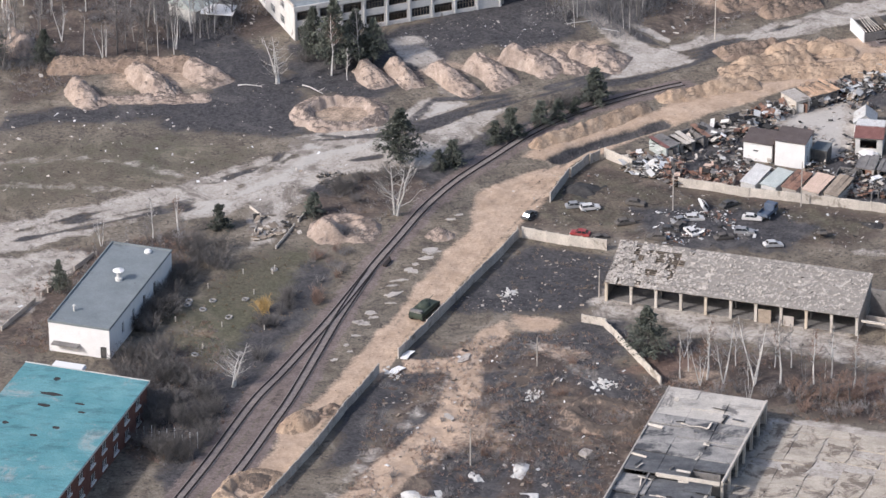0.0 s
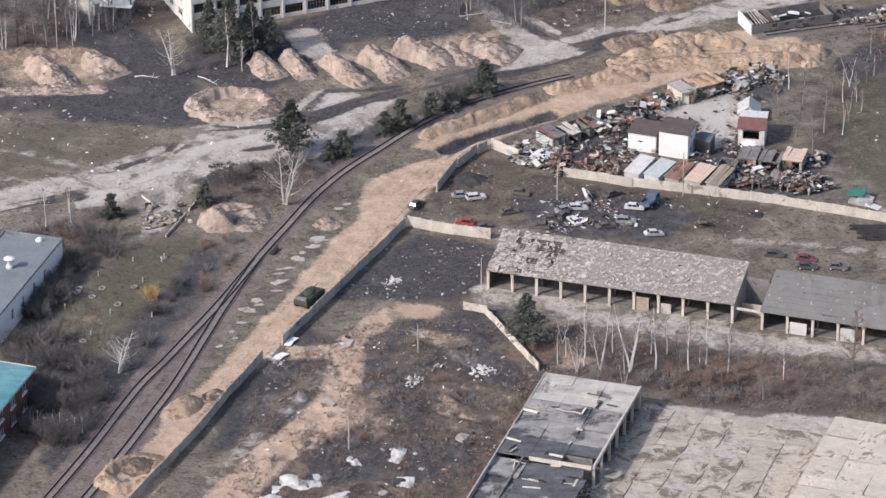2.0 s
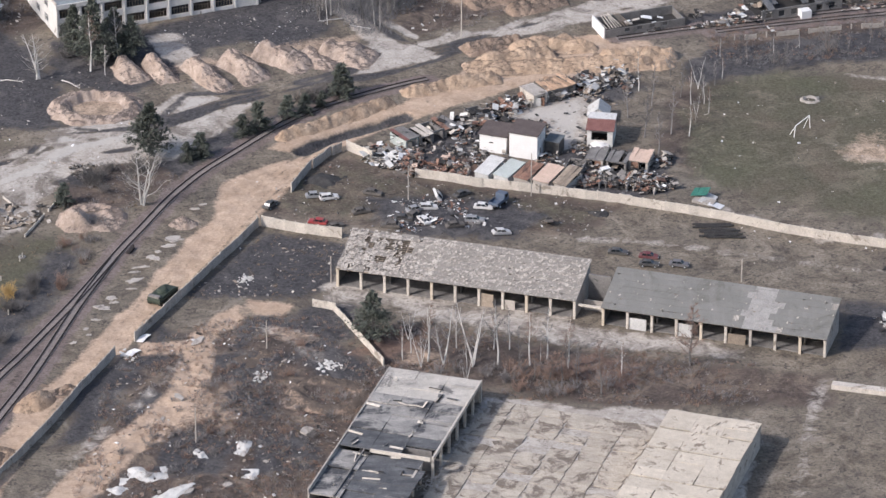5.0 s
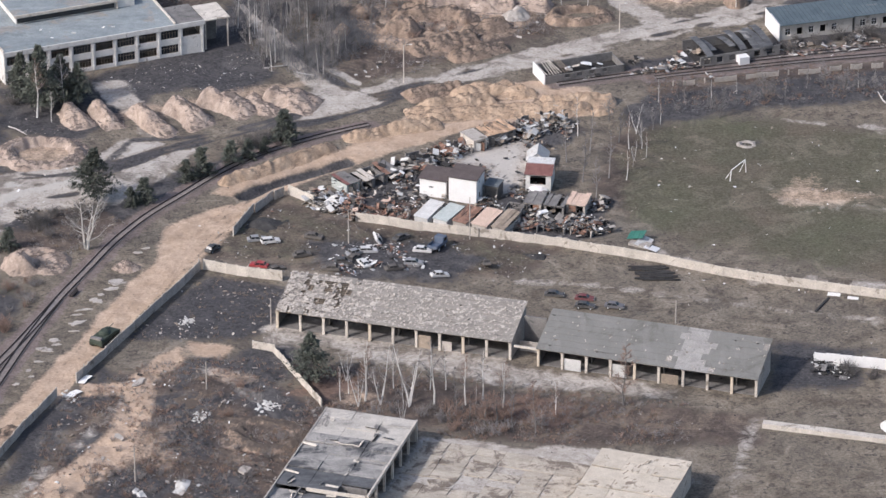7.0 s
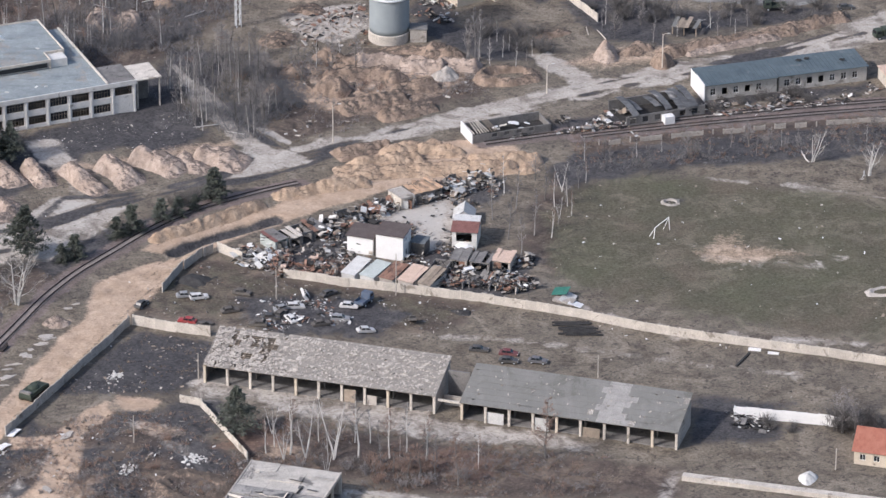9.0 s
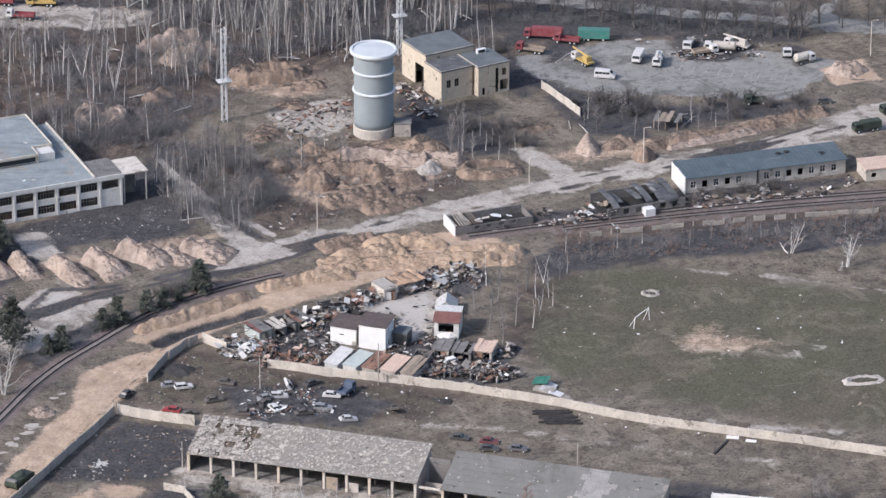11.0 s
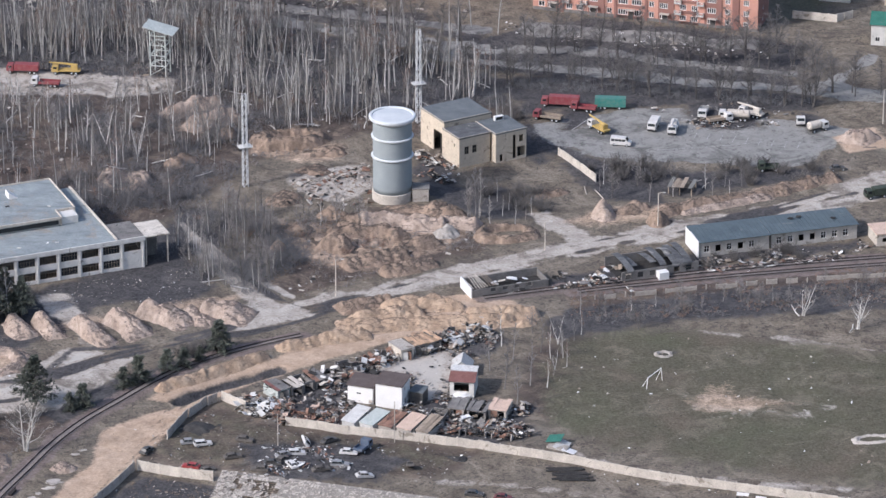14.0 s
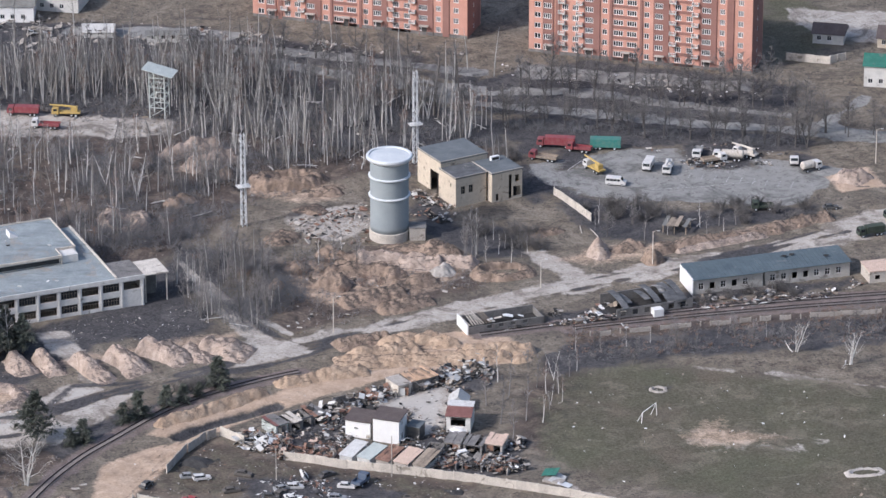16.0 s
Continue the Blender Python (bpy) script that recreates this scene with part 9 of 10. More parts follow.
def armoured_vehicle():
    b = thing("armoured_vehicle", "dark green tracked armoured vehicle on a sand track", "armoured vehicle", -77.1, -66.2, gz(-77.1, -66.2) + 0.05, 63)
    b.matrix_basis = b.matrix_basis @ Matrix.Diagonal((1.2, 1.06, 1.08, 1))
    bm = bmesh.new()
    profile(bm, [(-3.2, 0.55), (2.3, 0.55), (3.3, 1.15), (3.1, 1.35), (1.2, 1.85), (-3.2, 1.85), (-3.35, 1.2)], -1.45, 1.45)
    bmesh.ops.bevel(bm, geom=list(bm.edges), offset=0.05, segments=1, affect="EDGES")
    hull = part("hull", bm, MILGREEN, b)
    for s in (-1.25, 1.25):
        bm = bmesh.new()
        profile(bm, [(-2.7, 0.0), (2.3, 0.0), (3.1, 0.6), (2.8, 1.05), (-3.1, 1.05), (-3.2, 0.5)], s - 0.28, s + 0.28)
        t = part("track", bm, RUBBER, b)
        for k in range(6):
            bm = bmesh.new()
            lathe(bm, [(0.3, -0.31), (0.32, 0.31)], 12)
            part("road_wheel", bm, MILGREEN, t, m=pose(-2.3 + k * 0.88, s, 0.36, 90, 0, 0))
        bm = bmesh.new()
        box(bm, -3.3, 3.0, s - 0.34, s + 0.34, 1.1, 1.2)
        part("mudguard", bm, MILGREEN, hull)
    bm = bmesh.new()
    lathe(bm, [(1.15, 1.86), (1.1, 2.1), (0.75, 2.45), (0.2, 2.5)], 16, -0.2, 0)
    t = part("turret", bm, MILGREEN, b)
    bm = bmesh.new()
    tube(bm, [(0.7, 0, 2.15), (3.0, 0, 2.35)], [0.09, 0.07], 7)
    part("gun_barrel", bm, MILGREEN, t)
    for x, y in ((-2.2, -0.6), (-2.2, 0.6), (1.6, 0.7)):
        bm = bmesh.new()
        lathe(bm, [(0.34, 1.86), (0.34, 1.98), (0.2, 2.02)], 12, x, y)
        part("hatch", bm, MILGREEN, hull)
    bm = bmesh.new()
    box(bm, -3.3, -2.6, -1.2, 1.2, 1.87, 2.25)
    part("stowage_box", bm, DARKCON, hull)


armoured_vehicle()


# painted bay lines on the car park
for k in range(9):
    bm = bmesh.new()
    box(bm, -0.07, 0.07, -2.2, 2.2, 0, 0.02)
    x, y = 80 + k * 3.4, 172.5 - k * 0.9
    single("bay_line", bm, WORNLINE, "worn white parking bay line on asphalt", "road marking", group="parking bay lines", m=pose(x, y, gz(x, y) + 0.05, 0, 0, -14))
for x, y, l, rz in ((75, 163, 13, 8), (90, 166, 16, 14), (49, 180, 8, 60)):
    bm = bmesh.new()
    box(bm, -l / 2, l / 2, -0.1, 0.1, 0, 0.02)
    single("road_line", bm, WORNLINE, "worn white line painted on asphalt", "road marking", m=pose(x, y, gz(x, y) + 0.06, 0, 0, rz))
# ---- bare trees, conifers, shrubs ----
def ribbons(name, starts, ends, widths, mat, rng):
    """Many thin tapering twigs as slender blades, two crossed for each."""
    a, e, w = np.asarray(starts), np.asarray(ends), np.asarray(widths)[:, None]
    d = e - a
    d /= np.linalg.norm(d, axis=1)[:, None] + 1e-9
    ref = rng.randn(*a.shape)
    u = np.cross(d, ref)
    u /= np.linalg.norm(u, axis=1)[:, None] + 1e-9
    co = np.stack([a - u * w, a + u * w, e], 1).reshape(-1, 3)
    faces = np.arange(len(co)).reshape(-1, 3)
    me = bpy.data.meshes.new(name)
    me.from_pydata(co.tolist(), [], faces.tolist())
    me.materials.append(mat)
    return me


def bare_tree(seed, h, spread, bark, twig, stems=1, limbs=16, fine=420, start=0.3, up=0.75, girth=1.0):
    """Meshes of trunk with limbs and of the twigs of one leafless tree."""
    rng = np.random.RandomState(seed)
    bm = bmesh.new()
    sa, se, sw = [], [], []
    for s in range(stems):
        lean = rng.randn(2) * (0.05 if stems == 1 else 0.16)
        hh = h * (1 if s == 0 else rng.uniform(0.7, 0.95))
        pts, rad = [], []
        off = np.zeros(2)
        for k in range(6):
            f = k / 5
            off = off + rng.randn(2) * 0.012 * hh
            pts.append(Vector((lean[0] * hh * f + off[0] + (s * 0.25), lean[1] * hh * f + off[1], hh * f - (0.4 if k == 0 else 0))))
            rad.append(max(0.02, girth * (0.012 * hh + 0.05) * (1 - 0.9 * f)))
        tube(bm, pts, rad, 6, False)
        for i in range(limbs // stems):
            f = start + (0.97 - start) * (i + rng.rand()) / (limbs / stems)
            j = min(int(f * 5), 4)
            p = pts[j].lerp(pts[j + 1], f * 5 - j)
            az = rng.rand() * 6.283
            ln = spread * (1.15 - f) * rng.uniform(0.6, 1.1) * (1.0 if f > start + 0.1 else 0.7)
            rise = up + rng.uniform(-0.2, 0.25)
            q = p + Vector((math.cos(az) * ln * 0.5, math.sin(az) * ln * 0.5, ln * 0.5 * rise * 0.8))
            r = q + Vector((math.cos(az + rng.randn() * 0.3) * ln * 0.5, math.sin(az + rng.randn() * 0.3) * ln * 0.5, ln * 0.55 * rise * 1.3))
            tube(bm, [p, q, r], [0.045 * girth + 0.004 * h * (1 - f), 0.035, 0.015], 3, False)
            n = int(fine / limbs)
            for _ in range(n):
                t = rng.uniform(0.15, 1.0)
                base = p.lerp(q, t * 2) if t < 0.5 else q.lerp(r, t * 2 - 1)
                l2 = ln * rng.uniform(0.2, 0.5) + 0.25
                dirv = Vector((math.cos(az) * 0.5 + rng.randn() * 0.6, math.sin(az) * 0.5 + rng.randn() * 0.6, up * 0.8 + rng.randn() * 0.4)).normalized()
                sa.append(base)
                se.append(base + dirv * l2)
                sw.append(rng.uniform(0.018, 0.04))
                for _ in range(2):
                    b2 = base + dirv * l2 * rng.uniform(0.3, 0.9)
                    d2 = (dirv + Vector(rng.randn(3)) * 0.6).normalized()
                    sa.append(b2)
                    se.append(b2 + d2 * l2 * rng.uniform(0.4, 0.8))
                    sw.append(rng.uniform(0.012, 0.024))
    return mesh_of("trunk", bm, bark), ribbons("twigs", [list(v) for v in sa], [list(v) for v in se], sw, twig, rng)


def conifer(seed, h, r, dense=1.0, pine=False):
    """Trunk with whorled boughs, and needle clumps along the boughs."""
    rng = np.random.RandomState(seed)
    bm = bmesh.new()
    tube(bm, [(0, 0, -0.4), (0.03 * h * rng.randn() * 0.3, 0, h * 0.5), (0, 0, h * 0.98)], [0.02 * h + 0.05, 0.013 * h + 0.03, 0.02], 6, False)
    tri = []
    whorls = int(h * (1.9 if not pine else 1.7))
    for k in range(whorls):
        f = k / whorls
        low = 0.04 if not pine else 0.14
        z = h * (low + (1 - low) * f)
        reach = r * (1 - f) ** 0.8 * (1 if not pine else (0.65 + 0.5 * math.sin(math.pi * min(1, f + 0.2)))) + 0.12
        for j in range(7):
            az = rng.rand() * 6.283
            ln = reach * rng.uniform(0.6, 1.12)
            drop = -0.25 if not pine else 0.18
            tip = Vector((math.cos(az) * ln, math.sin(az) * ln, z + drop * ln))
            root = Vector((0, 0, z))
            tube(bm, [root, tip], [0.03 + 0.004 * h, 0.012], 3, False)
            for _ in range(int(19 * dense)):
                t = rng.uniform(0.15, 1.05)
                c = root.lerp(tip, t) + Vector(rng.randn(3)) * 0.10 * (1 + reach * 0.3)
                s = rng.uniform(0.16, 0.34) * (0.7 + 0.06 * h)
                d1 = Vector((math.cos(az + rng.randn() * 0.7), math.sin(az + rng.randn() * 0.7), rng.uniform(-0.5, 0.25))) * s
                d2 = Vector(rng.randn(3)) * s * 0.34
                tri.append((c, c + d1 + d2, c + d1 - d2))
    co = [list(v) for t in tri for v in t]
    me = bpy.data.meshes.new("crown")
    me.from_pydata(co, [], np.arange(len(co)).reshape(-1, 3).tolist())
    me.materials.append(NEEDLE)
    return mesh_of("trunk", bm, BARKDARK), me


def shrub(seed, h, r, twig, stems=26, fine=14):
    rng = np.random.RandomState(seed)
    bm = bmesh.new()
    sa, se, sw = [], [], []
    for _ in range(stems):
        az, ln = rng.rand() * 6.283, rng.uniform(0.6, 1.0)
        foot = Vector((rng.randn() * r * 0.25, rng.randn() * r * 0.25, -0.2))
        tip = foot + Vector((math.cos(az) * r * rng.uniform(0.2, 0.95), math.sin(az) * r * rng.uniform(0.2, 0.95), h * ln))
        tube(bm, [foot, foot.lerp(tip, 0.5) + Vector((0, 0, 0.12 * h)), tip], [0.035, 0.025, 0.01], 3, False)
        for _ in range(fine):
            b = foot.lerp(tip, rng.uniform(0.25, 1)) + Vector((0, 0, 0.08 * h))
            d = (tip - foot).normalized() * 0.6 + Vector(rng.randn(3)) * 0.5
            sa.append(list(b))
            se.append(list(b + d * rng.uniform(0.3, 0.8) * min(1.4, 0.5 * h)))
            sw.append(rng.uniform(0.014, 0.03))
    return mesh_of("stems", bm, twig), ribbons("twigs", sa, se, sw, twig, rng)


BIRCH = [bare_tree(20 + k, 12.0, 2.6, BARKWHITE, TWIGRED if k % 2 else TWIG, stems=1 + k % 3, limbs=15, fine=300, start=0.35, up=1.0) for k in range(5)]
GREYTREE = [bare_tree(40 + k, 10.0, 3.6, BARKDARK, TWIG, stems=1 + k % 2, limbs=22, fine=560, start=0.2, up=0.85, girth=0.95) for k in range(4)]
SLENDER = [bare_tree(60 + k, 9.0, 1.3, BARKWHITE if k % 2 else TWIG, TWIG, stems=1, limbs=11, fine=200, start=0.25, up=1.3, girth=0.8) for k in range(3)]
REDTREE = [bare_tree(70 + k, 10.0, 2.6, BARKDARK, TWIGRED, stems=1, limbs=22, fine=480, start=0.15, up=0.8) for k in range(2)]
PALETREE = [bare_tree(80 + k, 10.0, 4.6, BARKWHITE, TWIGPALE, stems=3, limbs=24, fine=260, start=0.12, up=0.7, girth=1.2) for k in range(2)]
FIR = [conifer(90 + k, 6.0, 2.0, 2.0) for k in range(3)]
PINE = [conifer(95 + k, 13.0, 5.0, 2.0, True) for k in range(2)]
SHRUB = [shrub(100 + k, 2.2, 1.7, (TWIG, TWIGRED, TWIG)[k], 24, 14) for k in range(3)]
DARKSHRUB = [shrub(110 + k, 3.2, 2.6, BARKDARK, 44, 26) for k in range(2)]


def plant(kind, meshes, x, y, scale, rz, label, category, group="", z=None, squash=1.0):
    """A plant of two shared meshes."""
    t = new(kind)
    t.matrix_basis = Matrix.LocRotScale((x, y, gz(x, y) if z is None else z), Euler((0, 0, radians(rz))), (scale * squash, scale * squash, scale))
    tagged(t, label, category, group)
    names = {"bare_tree": ("trunk", "crown"), "conifer": ("trunk", "crown"), "shrub": ("stem", "crown")}[kind]
    for n, me in zip(names, meshes):
        part(n, me, None, t)
    return t


# conifers, one by one: x, y, height
for i, (x, y, h) in enumerate(((-101.3, -22.6, 5.7), (-120.6, -28.9, 6.0), (-72.4, 1.5, 6.3), (-75.4, -0.5, 4.7), (-59.9, 14.8, 7.7), (-63.5, 12.3, 5.6), (-53.6, 21.3, 6.2),
                               (-49.7, 24.2, 5.3), (-41.7, 33.0, 8.7), (-46.0, 27.5, 4.2))):
    plant("conifer", FIR[i % 3], x, y, h / 6.0, RNG.uniform(0, 360), "dark green young fir beside the railway", "fir tree", "firs along the railway", squash=1.3)
for i, (x, y, h, sq, label) in enumerate(((-83.7, 2.0, 13.4, 1.12, "tall dark pine with a broad crown"), (-32.6, -84.0, 11.5, 1.15, "bushy dark pine by a bent wall"),
                                          (-151.6, -58.5, 8.0, 0.8, "dark pine beside a service building"), (-99.5, 49.5, 17.5, 0.8, "tall dark pine before a school"),
                                          (-95.0, 54.0, 13.0, 0.9, "dark pine before a school"), (-91.0, 53.5, 11.0, 0.9, "dark pine before a school"), (-104.5, 55.5, 13.0, 0.8, "dark pine before a school"),
                                          (-176, 52, 11, 0.9, "dark pine at the edge of a wood"), (-164.5, 51, 9, 0.9, "dark pine beside a sand mound"))):
    plant("conifer", PINE[i % 2], x, y, h / 13.0, RNG.uniform(0, 360), label, "pine tree", squash=sq)

# single bare trees: meshes, x, y, height, label
for mesh, x, y, h, base, label in (
        (PALETREE[1], -84.1, -22.5, 14.0, 10, "pale leafless tree beside the railway"),
        (BIRCH[0], -134.1, -33.5, 9.5, 12, "white birch by a road"), (BIRCH[1], -128.8, -32.5, 10, 12, "white birch by a road"), (BIRCH[2], -145, -37, 7, 12, "small white birch by a road"),
        (BIRCH[0], -93.9, 51.5, 14, 12, "tall thin white birch before a school"), (BIRCH[3], -100.0, 46.5, 15, 12, "tall thin white birch before a school"), (PALETREE[0], -111.5, 42.0, 12, 10, "pale leafless tree on burnt ground"),
        (SLENDER[1], -96.5, 44, 8, 9, "thin white birch sapling"), (REDTREE[0], 32.8, -95.0, 14.5, 10, "leafless tree with reddish twigs before a shed"), (REDTREE[1], 14.3, -107.0, 12, 10, "leafless tree with reddish twigs by a concrete yard"),
        (BIRCH[1], -21.3, -93.5, 14.8, 12, "white birch before a shed"), (BIRCH[4], -18.0, -95, 13.0, 12, "white birch before a shed"), (BIRCH[2], -11.5, -95, 14.6, 12, "white birch before a shed"),
        (BIRCH[0], -6.4, -95, 15.1, 12, "white birch before a shed"), (BIRCH[3], -0.1, -94.5, 12.0, 12, "white birch before a shed"), (SLENDER[1], 3.4, -92, 11.8, 9, "slender birch before a shed"),
        (BIRCH[1], 7.5, -96, 12.4, 12, "white birch before a shed"), (SLENDER[1], -24.5, -90, 9.4, 9, "slender birch before a shed"), (SLENDER[1], -15, -88, 9.4, 9, "slender birch before a shed"),
        (SLENDER[1], -4.2, -88, 9.7, 9, "slender birch before a shed"), (SLENDER[0], 10, -99, 8, 9, "slender grey sapling in scrub"),
        (PALETREE[1], 100.9, 54.5, 8.4, 10, "white splintered bare tree by a field"), (PALETREE[0], 113.5, 47.0, 9.6, 10, "white splintered bare tree by a field"),
        (SLENDER[2], 19.1, 113.9, 11.6, 9, "thin grey stem in a clump on waste ground"), (SLENDER[0], 18.8, 113.7, 11.6, 9, "thin grey stem in a clump on waste ground"), (SLENDER[1], 22.1, 117.4, 13.1, 9, "thin grey stem in a clump on waste ground"), (SLENDER[2], 19.1, 116.1, 11.1, 9, "thin grey stem in a clump on waste ground"), (SLENDER[0], 18.9, 113.9, 10.9, 9, "thin grey stem in a clump on waste ground"), (SLENDER[2], 22.2, 117.5, 13.2, 9, "thin grey stem in a clump on waste ground"), (SLENDER[2], 21.6, 114.4, 11.2, 9, "thin grey stem in a clump on waste ground"), (SLENDER[0], 20.9, 117.1, 13.4, 9, "thin grey stem in a clump on waste ground"),
        (GREYTREE[0], 96.5, -84.0, 11.0, 10, "dark broad leafless tree beside a wall"), (GREYTREE[1], 99.5, -85.5, 9.0, 10, "dark broad leafless tree beside a wall"),
        (SLENDER[2], 23.6, 21.8, 11.5, 9, "thin birch by ruined garages"), (SLENDER[2], 29.1, 28.4, 11.5, 9, "thin birch by ruined garages"), (SLENDER[2], 27, 12, 13, 9, "thin grey tree by ruined garages"),
        (SLENDER[2], 33, 14, 12, 9, "thin birch by ruined garages"), (SLENDER[0], 30, 2, 11, 9, "thin grey tree by ruined garages"), (SLENDER[2], 36, 33, 9, 9, "thin birch at the edge of a field"),
        (SLENDER[1], 26.5, 36, 10, 9, "thin birch by ruined garages"), (GREYTREE[2], 34, 44, 7, 10, "dark bare tree at the edge of a field"), (GREYTREE[3], 60, 46.5, 8, 10, "dark bare tree at the edge of a field")):
    plant("bare_tree", mesh, x, y, h / base, RNG.uniform(0, 360), label, "tree")
for x, y, h in ((3.9, -104.1, 8.0), (0.8, -101.5, 6.5), (6.5, -102.5, 7.0)):
    plant("bare_tree", REDTREE[int(x) % 2], x, y, h / 10, RNG.uniform(0, 360), "dense reddish brown leafless tree by a concrete yard", "tree", squash=1.7)
plant("bare_tree", PALETREE[0], -114.3, -97.5, 0.86, 40, "pale leafless tree with spreading white limbs", "tree", squash=1.5)
plant("shrub", shrub(130, 3.0, 2.1, YELLOWLEAF, 34, 26), -109.7, -66.5, 1.15, 0, "yellow budding bush on bare grass", "bush")
plant("shrub", shrub(131, 2.4, 1.6, TWIGRED, 34, 26), -99.0, -62.0, 1.0, 0, "pinkish bush beside the railway", "bush")


def scatter(poly, n, seed, gap, clump=0.0):
    """n places in a polygon, at least gap apart, in clumps of about the given size if any."""
    rng = np.random.RandomState(seed)
    xs, ys = zip(*poly)
    got = []
    for _ in range(60):
        p = np.stack([rng.uniform(min(xs), max(xs), 400), rng.uniform(min(ys), max(ys), 400)], 1)
        p = p[inside(poly, p[:, 0], p[:, 1]) > 0]
        p = p[np.minimum(*[away(line, p[:, 0], p[:, 1]) for line in PATHS]) > 1.8]
        if clump:
            p = p[fbm(p[:, 0] / clump + 17, p[:, 1] / clump + 5, 2) > rng.uniform(0.42, 0.62, len(p))]
        for q in p:
            if len(got) >= n:
                return got
            if all((q[0] - g[0]) ** 2 + (q[1] - g[1]) ** 2 > gap * gap for g in got):
                got.append((float(q[0]), float(q[1])))
    return got


WOODS = [  # outline, count, gap, kinds with shares, heights, label
    ([(-150, 212), (-104, 226), (-62, 222), (-20, 200), (3, 192), (30, 196), (26, 210), (0, 232), (-40, 250), (-110, 262), (-150, 262)], 190, 3.0, (BIRCH, BIRCH, BIRCH, SLENDER), (10, 17), "leafless birch in a wood"),
    ([(-118, 112), (-62, 118), (-46, 140), (-40, 168), (-62, 198), (-118, 198)], 62, 5.0, (GREYTREE, BIRCH, BIRCH, SLENDER), (8, 14), "leafless tree in a thin wood"),
    ([(-58, 92), (-46, 72), (-30, 66), (-26, 84), (-34, 118), (-52, 116)], 26, 4.2, (GREYTREE, GREYTREE, SLENDER), (8, 13), "dark leafless tree beside a path"),
    ([(-178, 48), (-134, 56), (-122, 72), (-140, 112), (-178, 112)], 34, 4.6, (BIRCH, SLENDER, GREYTREE), (10, 17), "leafless birch at a wood's edge"),
    ([(-32, 172), (0, 178), (2, 190), (-22, 198), (-58, 214), (-60, 200)], 20, 4.5, (BIRCH, SLENDER), (9, 14), "leafless birch in a wood"),
    ([(42, 56), (80, 64), (150, 78), (150, 71), (90, 58), (44, 49)], 34, 3.5, (SLENDER, GREYTREE, SLENDER), (4, 7.5), "thin bare tree beside the railway"),
    ([(50, 138), (70, 140), (96, 141), (92, 132), (70, 124), (52, 128)], 12, 4.5, (GREYTREE, SLENDER), (5, 9), "bare tree beside a road"),
    ([(40, 40), (50, 46), (46, 30), (36, 10), (31, 14)], 10, 3.0, (SLENDER, BIRCH), (5, 10), "thin bare tree at the edge of a field"),
    ([(-24, 120), (-8, 116), (-10, 100), (-30, 96)], 9, 4.5, (SLENDER, GREYTREE), (6, 10), "bare sapling on waste ground"),
    ([(25, 128), (38, 124), (34, 108), (24, 108)], 9, 3.5, (SLENDER, GREYTREE), (4, 8), "bare sapling on waste ground"),
    ([(-28, -80), (8, -92), (20, -98), (18, -106), (-14, -104), (-28, -96)], 14, 3.2, (SLENDER, SLENDER, BIRCH), (5, 9), "slender bare sapling in scrub"),
    ([(-150, -40), (-126, -30), (-126, -42), (-146, -60)], 12, 3.2, (SLENDER, GREYTREE), (4, 7), "bare sapling by a service building"),
]
FAR_PLANTS = []
for i, (poly, n, gap, kinds, (h0, h1), label) in enumerate(WOODS):
    spots = scatter(poly, n, 300 + i, gap, 9.0 if i in (0, 1, 3) else 0.0)
    zs = gzs(*np.array(spots).T)
    for (x, y), z in zip(spots, zs):
        fam = RNG.choice(kinds)
        base = 12 if fam is BIRCH else 10 if fam is GREYTREE else 9
        mesh, size, turn, sq = RNG.choice(fam), RNG.uniform(h0, h1) / base, RNG.uniform(0, 360), RNG.uniform(0.8, 1.1)
        if i == 0 and y > 205:
            FAR_PLANTS.append((mesh, x, y, float(z), size, turn, sq))
        else:
            plant("bare_tree", mesh, x, y, size, turn, label, "tree", "woods", float(z), sq)
# rows of dark trees along the far road
for x0, y0, x1, y1, n in ((-60, 252, 24, 212, 17), (26, 211, 116, 193, 20), (-40, 270, 20, 244, 10), (34, 232, 116, 220, 17), (112, 206, 140, 200, 6), (40, 248, 110, 232, 9)):
    for k in range(n):
        f = (k + 0.5) / n
        x, y = x0 + (x1 - x0) * f + RNG.gauss(0, 1.2), y0 + (y1 - y0) * f + RNG.gauss(0, 1.0)
        FAR_PLANTS.append((RNG.choice(GREYTREE), x, y, -0.05, RNG.uniform(0.95, 1.35), RNG.uniform(0, 360), RNG.uniform(0.9, 1.2)))


# thin trees that fill the far woods
def thin_tree(seed, h, bark, twig):
    rng = np.random.RandomState(seed)
    bm = bmesh.new()
    lean = rng.randn(2) * 0.075 * h
    top = (lean[0], lean[1], h)
    tube(bm, [(0, 0, -0.3), (lean[0] * 0.3, lean[1] * 0.3, h * 0.45), top], [0.011 * h, 0.008 * h, 0.02], 4, False)
    n = 54
    f = rng.uniform(0.3, 0.98, n)
    a = np.column_stack([lean[0] * f, lean[1] * f, h * f])
    az, ln = rng.uniform(0, 6.283, n), h * 0.17 * (1.15 - f) * rng.uniform(0.5, 1.4, n)
    e = a + np.column_stack([np.cos(az) * ln, np.sin(az) * ln, ln * rng.uniform(0.6, 1.8, n)])
    return mesh_of("trunk", bm, bark), ribbons("twigs", a, e, 0.025 + 0.02 * rng.rand(n), twig, rng)


